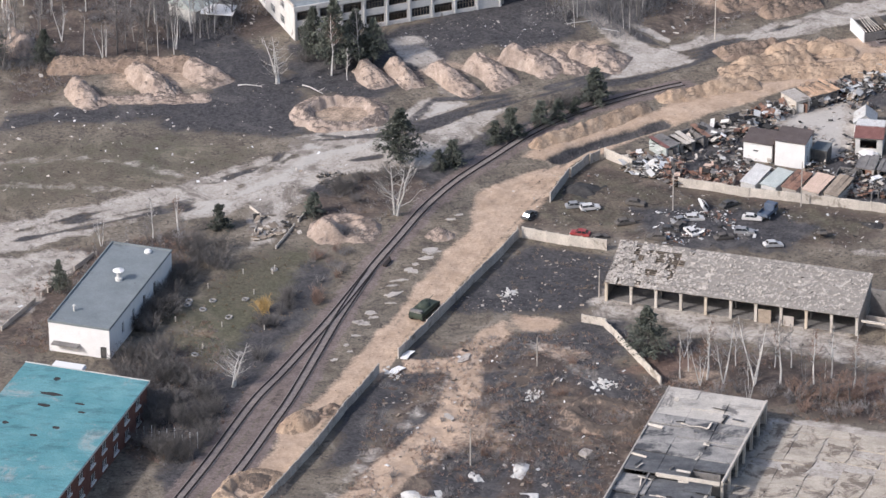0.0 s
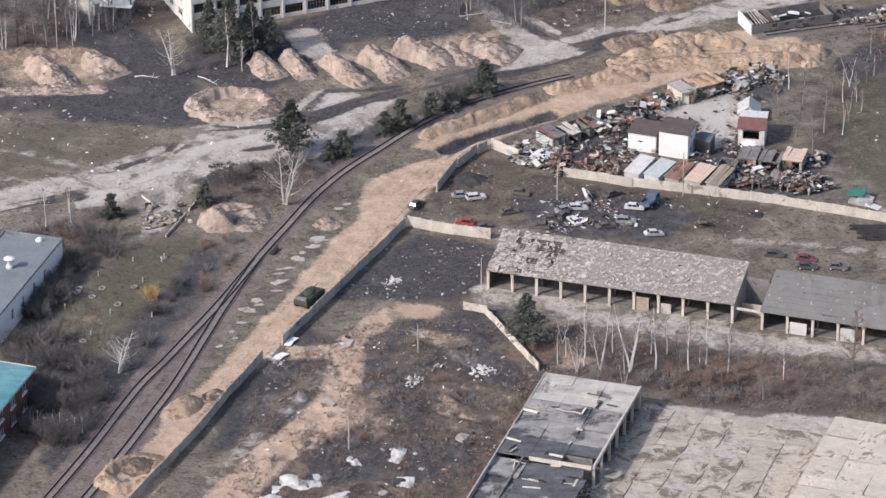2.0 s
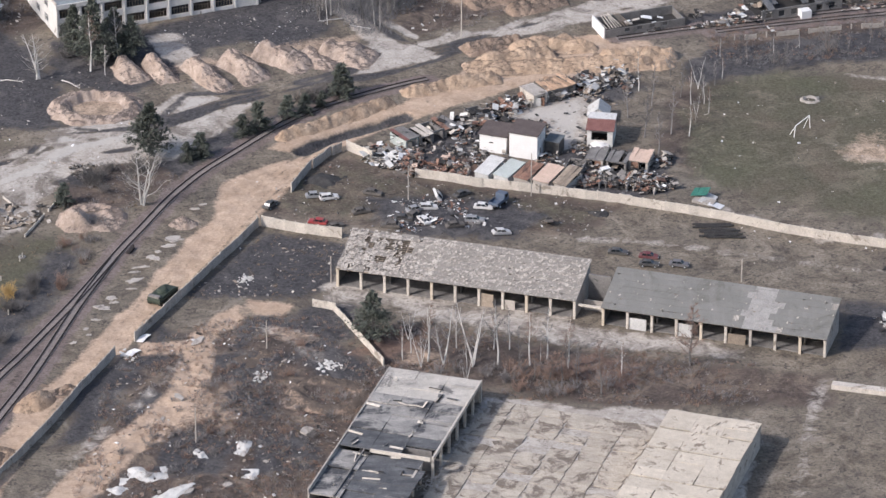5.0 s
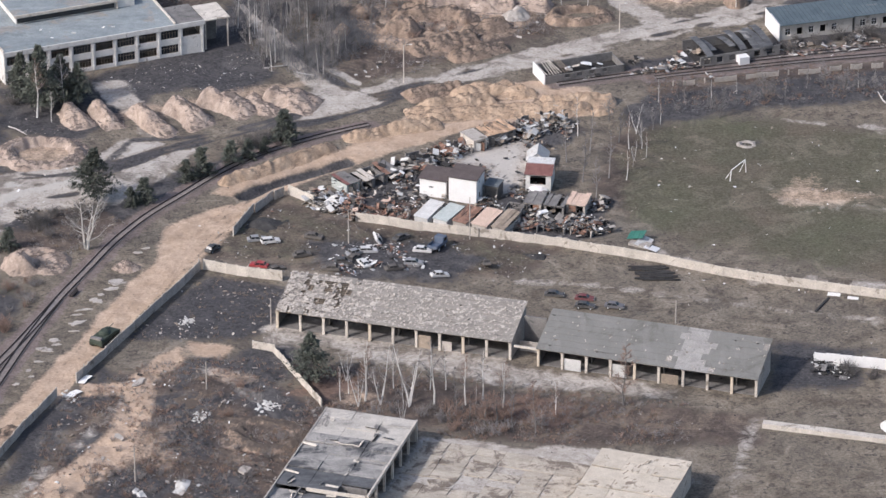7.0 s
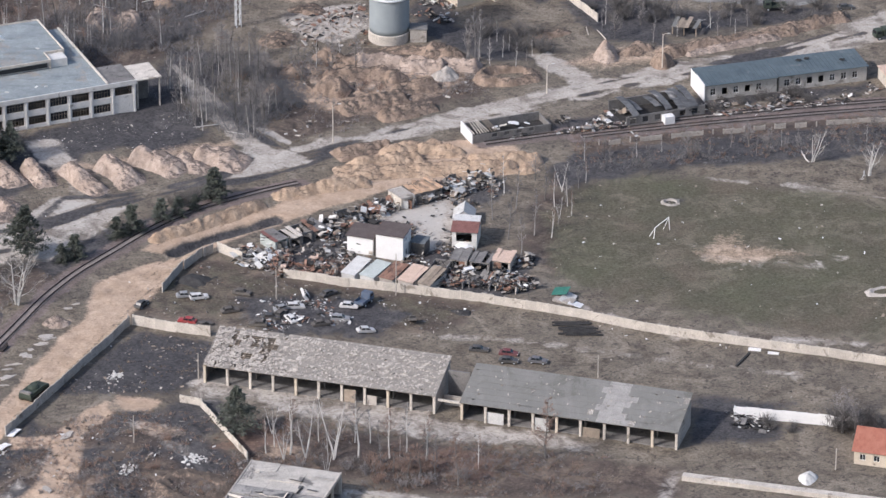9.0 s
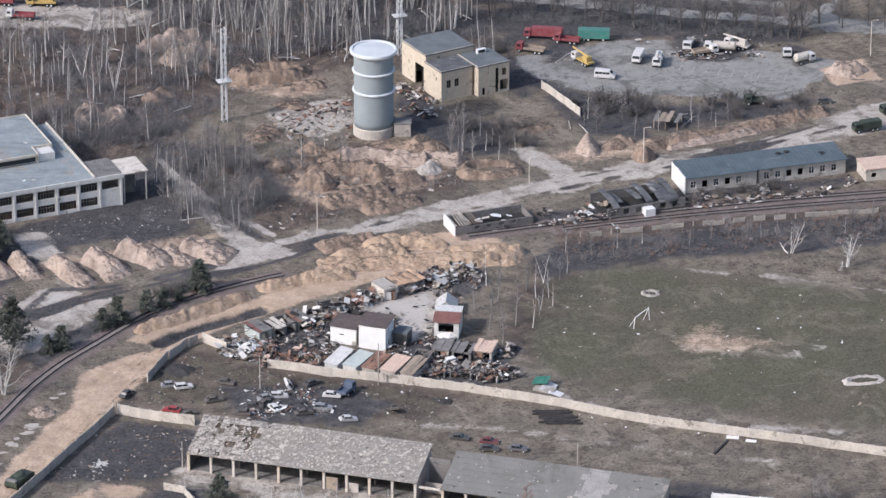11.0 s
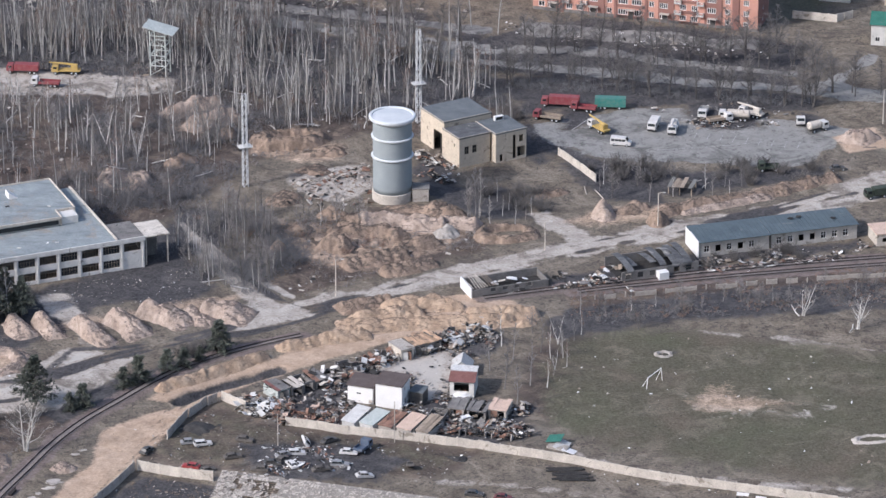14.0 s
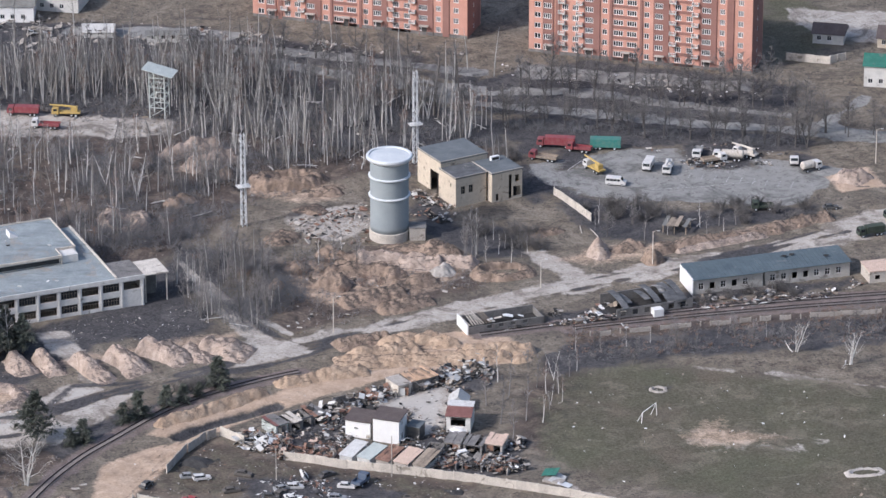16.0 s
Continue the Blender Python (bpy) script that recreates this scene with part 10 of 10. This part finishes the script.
THIN = [thin_tree(60 + k, 15.0, b, t) for k, (b, t) in enumerate(((BARKWHITE, TWIGPALE), (BARKWHITE, TWIG), (BARKWHITE, TWIGPALE), (BARKDARK, TWIG), (TWIGPALE, TWIGPALE), (TWIGPALE, TWIG)))]
for poly, n, seed, gap in ((WOODS[0][0], 330, 901, 1.3), ([(-62, 258), (-30, 250), (28, 214), (60, 210), (112, 196), (112, 200), (62, 214), (30, 222), (-28, 256), (-60, 264)], 26, 902, 2.5),
                           ([(32, 246), (60, 238), (112, 226), (112, 216), (60, 222), (32, 228)], 10, 903, 3.5), ([(-150, 262), (-60, 262), (-20, 250), (24, 228), (28, 250), (-20, 280), (-150, 290)], 30, 904, 3.0),
                           (WOODS[1][0], 150, 905, 2.0), (WOODS[2][0], 40, 906, 1.8), (WOODS[4][0], 70, 907, 1.6), (WOODS[3][0], 50, 908, 2.0), ([(28, 186), (36, 184), (30, 164), (22, 168)], 12, 909, 1.5)):
    spots = scatter(poly, n, seed, gap, 9.0 if seed in (901, 905, 908) else 0.0)
    for (x, y), z in zip(spots, gzs(*np.array(spots).T)):
        short = 0.75 if seed in (905, 906, 908, 909) else 1.0
        FAR_PLANTS.append((RNG.choice(THIN[3:4] + GREYTREE if seed in (902, 903) else THIN), x, y, float(z), RNG.uniform(0.6, 1.15) * short, RNG.uniform(0, 360), RNG.uniform(0.9, 1.5)))


def far_wood(rows):
    """All far trees as one mesh."""
    mats = [BARKWHITE, BARKDARK, TWIG, TWIGRED, TWIGPALE]
    data = {}
    cos, tris, idx, at = [], [], [], 0
    for meshes, x, y, z, size, turn, sq in rows:
        c, s = math.cos(radians(turn)), math.sin(radians(turn))
        for me in meshes:
            if me.name not in data:
                v = np.empty(len(me.vertices) * 3)
                me.vertices.foreach_get("co", v)
                me.calc_loop_triangles()
                t = np.empty(len(me.loop_triangles) * 3, int)
                me.loop_triangles.foreach_get("vertices", t)
                data[me.name] = (v.reshape(-1, 3), t.reshape(-1, 3), mats.index(me.materials[0]))
            v, t, k = data[me.name]
            w = v * (size * sq, size * sq, size)
            cos.append(np.column_stack([c * w[:, 0] - s * w[:, 1] + x, s * w[:, 0] + c * w[:, 1] + y, w[:, 2] + z]))
            tris.append(t + at)
            idx.append(np.full(len(t), k))
            at += len(v)
    co, tri, k = np.concatenate(cos), np.concatenate(tris), np.concatenate(idx)
    me = bpy.data.meshes.new("far_wood")
    me.vertices.add(len(co))
    me.vertices.foreach_set("co", co.ravel())
    me.loops.add(tri.size)
    me.loops.foreach_set("vertex_index", tri.ravel())
    me.polygons.add(len(tri))
    me.polygons.foreach_set("loop_start", np.arange(0, tri.size, 3))
    me.polygons.foreach_set("loop_total", np.full(len(tri), 3))
    me.polygons.foreach_set("material_index", k)
    me.update()
    for m in mats:
        me.materials.append(m)
    tagged(new("far_wood", me), "thin leafless birch wood and roadside trees in the distance", "wood", kind="stuff")


far_wood(FAR_PLANTS)

# fallen white trunks
for i, (x, y) in enumerate(scatter(WOODS[0][0], 22, 811, 4.0) + scatter(WOODS[4][0], 12, 812, 2.5) + scatter(WOODS[1][0], 12, 813, 4.0) + [(-118, 40), (-104, 38), (99, 56), (112, 45), (-45, 74), (-38, 70)]):
    bm = bmesh.new()
    l = RNG.uniform(3.5, 9.0)
    tube(bm, [(-l / 2, 0, 0.1), (-l / 6, 0.2, 0.5), (l / 2, -0.1, RNG.uniform(0.5, 2.2))], [0.16, 0.13, 0.05], 5)
    for k in range(3):
        f = RNG.uniform(-0.1, 0.4) * l
        tube(bm, [(f, 0, 0.6), (f + RNG.uniform(0.3, 1.4), RNG.uniform(-1.4, 1.4), RNG.uniform(0.3, 1.8))], [0.06, 0.02], 4)
    single("toppled_birch", bm, BARKWHITE, "fallen white birch trunk with broken limbs", "fallen tree", group="fallen trunks", m=pose(x, y, gz(x, y), 0, 0, RNG.uniform(0, 360)))

# shrubs
SHRUBS = [  # outline, count, scale, dark
    ([(-52, 34), (-46.5, 36), (-45.5, 31.5), (-51, 28.5)], 7, (0.6, 1.0), True),
    ([(77.4, 90.7), (112.7, 96.9), (113.6, 90.7), (77.6, 83.2)], 16, (0.45, 0.9), True),
    ([(-138, -88), (-130, -80), (-124, -90), (-118, -104), (-128, -112), (-138, -104)], 20, (1.0, 1.6), True),
    # bushes added along the service building to darken its cast shadow band
    ([(-132.5, -76), (-128, -64), (-124.5, -50), (-126.5, -46), (-131.5, -60), (-135, -74)], 22, (0.9, 1.3), True),
    ([(-130, -108), (-120, -104), (-112, -116), (-120, -132), (-130, -122)], 22, (0.9, 1.5), True),
    ([(-128, -38), (-120, -34), (-116, -44), (-124, -50)], 8, (0.8, 1.3), True),
    ([(-20, -92), (10, -100), (22, -100), (20, -108), (0, -108), (-20, -100)], 20, (0.7, 1.4), False),
    ([(-100, -60), (-94, -50), (-88, -30), (-92, -22), (-102, -44)], 12, (0.5, 1.0), False),
    ([(-84, -132), (-70, -100), (-48, -84), (-36, -100), (-44, -140), (-70, -150)], 40, (0.35, 0.9), False),
    ([(50, 150), (60, 146), (80, 144), (100, 146), (98, 138), (70, 132), (54, 138)], 9, (0.5, 1.1), True),
    ([(22, 132), (36, 134), (38, 120), (24, 118)], 9, (0.8, 1.3), True),
    ([(54, 154), (60, 152), (72, 150), (70, 140), (58, 138)], 4, (0.9, 1.6), True), ([(84, 150), (98, 152), (98, 146), (86, 144)], 4, (0.7, 1.2), True),
    ([(100, 148), (114, 150), (116, 142), (104, 138)], 5, (0.6, 1.1), True),
    ([(-100, -90), (-104, -74), (-100, -58), (-106, -58), (-112, -80), (-108, -94)], 9, (0.5, 1.0), True), ([(-90, -18), (-80, -4), (-86, -2), (-96, -8), (-98, -18)], 9, (0.5, 1.0), True),
    ([(-112, 64), (-88, 68), (-88, 56), (-104, 50)], 14, (0.7, 1.2), True),
    ([(-60, 112), (-46, 90), (-36, 92), (-40, 130), (-60, 150), (-100, 150), (-110, 125)], 34, (0.5, 1.2), False),
    ([(-34, 112), (-14, 122), (14, 112), (18, 100), (-8, 92), (-30, 90)], 26, (0.4, 0.9), False),
    ([(40, 52), (90, 64), (150, 78), (150, 70), (95, 56), (44, 44)], 12, (0.4, 0.8), False),
    ([(30, 190), (36, 182), (34, 174), (28, 180)], 5, (0.6, 1.0), True),
    ([(80, -80), (88, -80), (86, -86), (80, -84)], 4, (0.5, 0.8), True), ([(94, -79), (104, -79), (104, -85), (94, -85)], 7, (1.1, 1.8), True),
    ([(-96, -34), (-88, -38), (-94, -50), (-102, -48)], 7, (0.5, 0.9), False),
]
for i, (poly, n, (s0, s1), dark) in enumerate(SHRUBS):
    spots = [p for p in scatter(poly, n, 400 + i, 1.2) if min(away(RAIL_MAIN, np.array(p[0]), np.array(p[1])), away(RAIL_BRANCH, np.array(p[0]), np.array(p[1]))) > 3.4]
    zs = gzs(*np.array(spots).T)
    for (x, y), z in zip(spots, zs):
        plant("shrub", RNG.choice(DARKSHRUB if dark else SHRUB), x, y, RNG.uniform(s0, s1), RNG.uniform(0, 360),
              "dense dark leafless bush" if dark else "leafless brown bush on rough ground", "bush", "dark bushes" if dark else "brown bushes", float(z), RNG.uniform(0.9, 1.3))


# ---- weeds and undergrowth: stuff ----
def undergrowth(name, zones, n, h0, h1, mat, label, seed, blades=14):
    rng = np.random.RandomState(seed)
    share = [abs(sum(a[0] * b[1] - b[0] * a[1] for a, b in zip(z, z[1:] + z[:1]))) for z in zones]
    cs = []
    for z, s in zip(zones, share):
        want = int(n * s / sum(share))
        xs, ys = zip(*z)
        p = np.stack([rng.uniform(min(xs), max(xs), want * 4), rng.uniform(min(ys), max(ys), want * 4)], 1)
        keep = (inside(z, p[:, 0], p[:, 1]) > -2) & (fbm(p[:, 0] / 9 + 3, p[:, 1] / 9, 3) > rng.uniform(0.38, 0.62, len(p)))
        cs.append(p[keep][:want])
    c = np.concatenate(cs)
    z = gzs(c[:, 0], c[:, 1])
    m = len(c)
    size = rng.uniform(h0, h1, m) * (0.5 + fbm(c[:, 0] / 6, c[:, 1] / 6, 2))
    base = np.repeat(np.column_stack([c, z - 0.05]), blades, 0)
    size = np.repeat(size, blades)
    base[:, :2] += rng.randn(m * blades, 2) * 0.28 * size[:, None]
    tip = base + np.column_stack([rng.randn(m * blades, 2) * 0.45 * size[:, None], size * rng.uniform(0.5, 1.1, m * blades)])
    ob = new(name, ribbons(name, base, tip, 0.02 + 0.03 * rng.rand(m * blades), mat, rng))
    return tagged(ob, label, "undergrowth", kind="stuff")


undergrowth("undergrowth", SCRUB_ZONES, 9000, 0.5, 1.3, TWIG, "grey leafless undergrowth", 501)
WOODS_FLOOR = [WOODS[0][0], WOODS[1][0], WOODS[2][0], WOODS[3][0], WOODS[4][0]]
undergrowth("undergrowth", WOODS_FLOOR, 4600, 1.6, 4.6, TWIGDARK, "dark grey thicket of leafless saplings", 505, 16)
undergrowth("undergrowth", [[(30, 209), (60, 204), (112, 193), (112, 197), (60, 208), (30, 213)], [(34, 228.5), (60, 222.5), (110, 216), (110, 214), (60, 220), (34, 226)], [(-40, 92), (-34, 112), (-26, 116), (-22, 100), (-24, 80), (-34, 76)]], 1000, 0.8, 2.6, TWIGDARK, "dark thicket of leafless brush", 506, 16)
undergrowth("undergrowth", SCRUB_ZONES[:2] + SCRUB_ZONES[4:7], 2600, 0.4, 1.0, TWIGRED, "reddish brown dead weeds", 502)
undergrowth("dry_weeds", [WOODS[5][0]], 1100, 0.3, 0.8, TWIGDARK, "dark dead weeds beside the railway", 507)
undergrowth("dry_weeds", SCRUB_ZONES + GREEN_ZONES[1:2] + DARK_ZONES[2:3], 7000, 0.25, 0.7, STRAW, "pale straw-coloured dead weeds", 503)


# ---- litter and rubble: stuff ----
def litter(zones, n, s0, s1, mats, label, seed, tall=0.35, flat=0.14):
    """n random chips and boards over some outlines."""
    rng = np.random.RandomState(seed)
    share = np.array([abs(sum(a[0] * b[1] - b[0] * a[1] for a, b in zip(z, z[1:] + z[:1]))) for z in zones])
    cs = []
    for z, s in zip(zones, share / share.sum()):
        want = int(n * s) + 1
        xs, ys = zip(*z)
        p = np.stack([rng.uniform(min(xs), max(xs), want * 5), rng.uniform(min(ys), max(ys), want * 5)], 1)
        clump = fbm(p[:, 0] / 5 + 31, p[:, 1] / 5, 3) > rng.uniform(0.35, 0.65, len(p))
        clear = (inside(BRIGHT_ZONES[1], p[:, 0], p[:, 1]) > -0.5) & (rng.rand(len(p)) < 0.94)
        cs.append(p[(inside(z, p[:, 0], p[:, 1]) > 0) & clump & ~clear][:want])
    c = np.concatenate(cs)
    m = len(c)
    z = gzs(c[:, 0], c[:, 1])
    dims = np.exp(rng.uniform(math.log(s0), math.log(s1), (m, 1))) * np.column_stack([rng.uniform(0.5, 1.4, m), rng.uniform(0.25, 0.8, m), rng.uniform(0.02, flat, m)])
    cube = np.array([(x, y, w) for w in (-1, 1) for y in (-1, 1) for x in (-1, 1)]) * 0.5
    az, tilt, roll = rng.uniform(0, 6.283, m), rng.randn(m) * 0.3, rng.randn(m) * 0.3
    ca, sa_, ct, st, cr, sr = np.cos(az), np.sin(az), np.cos(tilt), np.sin(tilt), np.cos(roll), np.sin(roll)
    v = dims[:, None] * cube[None]
    x, y, w = v[..., 0], v[..., 1], v[..., 2]
    x, w = ct[:, None] * x + st[:, None] * w, -st[:, None] * x + ct[:, None] * w
    y, w = cr[:, None] * y - sr[:, None] * w, sr[:, None] * y + cr[:, None] * w
    x, y = ca[:, None] * x - sa_[:, None] * y, sa_[:, None] * x + ca[:, None] * y
    co = np.stack([x + c[:, :1], y + c[:, 1:], w + (z + dims[:, 2] * 0.4 + tall * rng.rand(m) ** 2)[:, None]], -1).reshape(-1, 3)
    f = np.array([(0, 2, 3, 1), (4, 5, 7, 6), (0, 1, 5, 4), (2, 6, 7, 3), (0, 4, 6, 2), (1, 3, 7, 5)])
    faces = (np.arange(m)[:, None, None] * 8 + f[None]).reshape(-1, 4)
    me = bpy.data.meshes.new("litter")
    me.from_pydata(co.tolist(), [], faces.tolist())
    for mat in mats:
        me.materials.append(mat)
    me.polygons.foreach_set("material_index", np.repeat(rng.randint(0, len(mats), m), 6))
    return tagged(new("litter", me), label, "litter", kind="stuff")


MIXED = [FRAMEWHITE, PALECON, RUBBLE, DARK, WOOD, RUST, DARKCON, SILVER, DARKCON, DARK, WOOD, CONCRETE]
GARAGES = [(-36, 4), (-24, 8), (-12, 20), (0, 30), (20, 44), (27, 42), (22, 28), (12, 20), (20, 4), (33, 2), (33, -14), (24, -18), (-10, -8), (-26, -8)]
litter([GARAGES], 4600, 0.12, 1.5, MIXED + [DARK, BLACKHEAP, RUST, DARK, DARKCON, BLACKHEAP, DARKCON, WOOD, DARK, BLACKHEAP, DARK, DARKCON], "dense litter of wreckage round ruined garages", 601, 1.1)
litter([[(-27, 9), (-10, 24), (10, 37), (24, 47), (22, 36), (4, 26), (-14, 10)]], 760, 0.4, 2.4, MIXED + [PLASTER, SILVER, DARK, DARK], "wreckage heaped on burnt garages", 602, 2.8)
litter([[(6, -2), (32, 2), (33, -15), (14, -18)]], 700, 0.3, 2.2, MIXED + [DARK, DARK, BLACKHEAP], "charred wreckage of garages", 603, 1.8)
litter([[(-37, 4), (-29, 8), (-24, 2), (-30, -5), (-36, -1)]], 420, 0.4, 2.4, [PALECON, SILVER, PLASTER, WHITE, DARK, DARKCON, WOOD], "tangle of pale torn sheets beside a wall", 622, 1.6, 0.07)
litter([[(-28, 4), (-22, 4), (-18, 2), (-10, -5), (-14, -10), (-26, -8), (-29, -3)]], 420, 0.3, 2.2, [RUST, RUST, RUST, WOOD, DARK, SALMON, DARKCON], "rusty sheets and boards of crushed garages", 604, 1.4, 0.07)
litter([[(-54, -4), (-40, 2), (-24, -10), (4, -17), (20, -24), (10, -38), (-36, -36), (-56, -26)]], 420, 0.12, 0.8, MIXED + [DARK, DARK, DARKCON], "litter and car parts on a scrap yard", 605, 0.3)
litter([[(-30, -20), (-14, -20), (-8, -34), (-30, -36)]], 260, 0.3, 1.4, [DARK, RUST, SILVER, FRAMEWHITE, DARKCON], "torn car parts among wrecks", 606, 0.7)
litter([[(22, 66), (40, 74), (60, 80), (74, 88), (118, 101), (122, 96), (76, 84), (44, 70)]], 1300, 0.2, 1.5, MIXED + [DARK], "wreckage along burnt railway buildings", 607, 0.8)
litter([[(40, 70), (58, 74), (60, 86), (40, 78)]], 520, 0.3, 1.8, MIXED + [DARK, DARK, DARK, DARKCON], "heaped wreckage between burnt buildings", 608, 1.3)
litter([[(56, 70), (74, 74.5), (120, 97), (118, 93), (78, 76), (60, 69)]], 420, 0.2, 1.4, MIXED + [DARK, DARK], "wreckage strewn in front of burnt buildings", 623, 0.5)
litter([[(-88, 68), (-64, 81), (-46, 84), (-46, 72), (-60, 60), (-80, 62)], [(-112, 60), (-90, 66), (-92, 54)]], 260, 0.1, 0.6, [FRAMEWHITE, PALECON, RUBBLE, DARKCON, DARKCON], "pale plaster chips on burnt ground", 609, 0.15)
litter([DARK_ZONES[2]], 120, 0.12, 1.1, [PALECON, RUBBLE, WOOD, RUBBLE, DARKCON], "pale scraps on a sooty yard", 610, 0.2)
litter(SCRUB_ZONES[:1], 520, 0.2, 1.1, [FRAMEWHITE, PALECON, WOOD, RUBBLE, DARK], "scraps and broken concrete in scrub", 611, 0.2)
litter(SCRUB_ZONES[2:4], 900, 0.25, 1.4, [PALECON, WOOD, RUBBLE, DARK, BARKWHITE], "fallen timber and rubble in a thin wood", 612, 0.4)
litter([[(2, 138), (14, 148), (10, 158), (4, 150)], [(-28, 124), (-6, 124), (-6, 152), (-28, 146)]], 480, 0.3, 1.6, [PALECON, RUBBLE, WOOD, DARK, RUST], "rubble round a water tower", 613, 0.7)
litter([[(76, 182), (100, 190), (104, 180), (82, 176)], [(60, 190), (90, 196), (112, 186), (100, 188)]], 300, 0.25, 1.6, MIXED, "scrap and parts between wrecked machines", 614, 0.6)
litter(PALE_ZONES[:4] + [[(-172, 30), (-112, 24), (-110, 4), (-145, -14), (-172, -26)]], 420, 0.15, 0.9, [PALECON, WOOD, DARK, RUBBLE, FRAMEWHITE], "scattered scraps along a road", 615, 0.1)
litter([[(34, -20), (88, -40), (88, -68), (20, -44)], GREEN_ZONES[0]], 240, 0.15, 0.9, [DARK, PALECON, WOOD, FRAMEWHITE], "few scraps on dry grass", 616, 0.1)
litter([[(-150, 264), (-40, 264), (20, 268), (30, 262), (-60, 290), (-120, 300)]], 700, 0.3, 2.2, [PALECON, CONCRETE, RUBBLE, DARK, DARKCON, RUBBLE], "rubble of flattened buildings beyond a wood", 617, 0.8)
litter([[(30, 258), (104, 240), (104, 228), (30, 246)]], 200, 0.3, 1.6, [PALECON, DARK, FRAMEWHITE, RUBBLE], "scraps on a lawn by apartment blocks", 618, 0.3)
litter([PALE_ZONES[4], PALE_ZONES[5]], 380, 0.15, 0.8, [PALECON, DARK, WOOD, RUBBLE], "crumbs of concrete and dry stalks on a yard", 619, 0.08)
litter([[(72, -74), (80, -78), (82, -84), (74, -82)]], 130, 0.4, 2.0, [DARK, DARKCON, SILVER, BLACKHEAP, DARKCON, DARK], "dump of dark scrap metal", 620, 1.2)
litter([SAND_ZONES[0], SAND_ZONES[2]], 200, 0.15, 0.6, [PALECON, DARK, WOOD], "few stones on sand", 621, 0.05)
CHIPS = [CONCRETE, RUBBLE, RUBBLE, DARK, DARK, WOOD]
litter(SCRUB_ZONES[:2] + DARK_ZONES[2:3], 600, 0.1, 0.45, CHIPS, "small chips strewn over dark soil", 630, 0.05)
litter(SCRUB_ZONES[2:5] + TAN_ZONES[5:6], 1100, 0.12, 0.6, CHIPS, "small chips strewn through a thin wood", 631, 0.05)
litter(PALE_ZONES[:4] + DARK_ZONES[:2], 700, 0.1, 0.5, CHIPS, "small chips strewn along a road", 632, 0.05)
litter(YARD_ZONES + ASPHALT_ZONES[:1], 500, 0.1, 0.5, CHIPS, "small chips strewn over yards", 633, 0.05)
litter([[(5.0, 159.0), (11.8, 167.1), (17.8, 143.3), (13.3, 137.5), (7.4, 143.3)]], 260, 0.3, 1.8, [PALECON, PLASTER, DARK, DARKCON, RUST, WOOD, DARK], "heap of rubble and torn sheets against a pump house", 640, 1.6)
litter([[(11.1, 37.2), (21.9, 49.1), (25.1, 42.2), (14.4, 32.9)]], 110, 0.8, 2.8, [PLASTER, SILVER, PALECON, DARK, WOOD], "big torn white sheets heaped at the end of burnt garages", 641, 2.4, 0.05)
litter([[(-113.0, -21.7), (-103.6, -23.8), (-103.5, -33.2), (-113.8, -34.6)]], 90, 0.6, 2.4, [WOOD, PALECON, WOOD, RUBBLE, DARK], "boards and broken slabs of a demolished house", 642, 0.3, 0.08)
litter([[(-101.9, -3.1), (-94.5, -1.6), (-92.8, -8.6), (-99.6, -10.6)]], 150, 0.3, 1.3, [PALECON, WOOD, DARK, RUBBLE, DARK], "burnt branches and scraps on a road edge", 643, 0.5, 0.1)
litter([[(76.5, 87.9), (114.1, 96.9), (114.2, 89.4), (76.7, 79.2)]], 320, 0.3, 1.6, MIXED + [DARK, DARK, DARKCON, BLACKHEAP], "black wreckage before a blue-roofed row", 644, 0.9)
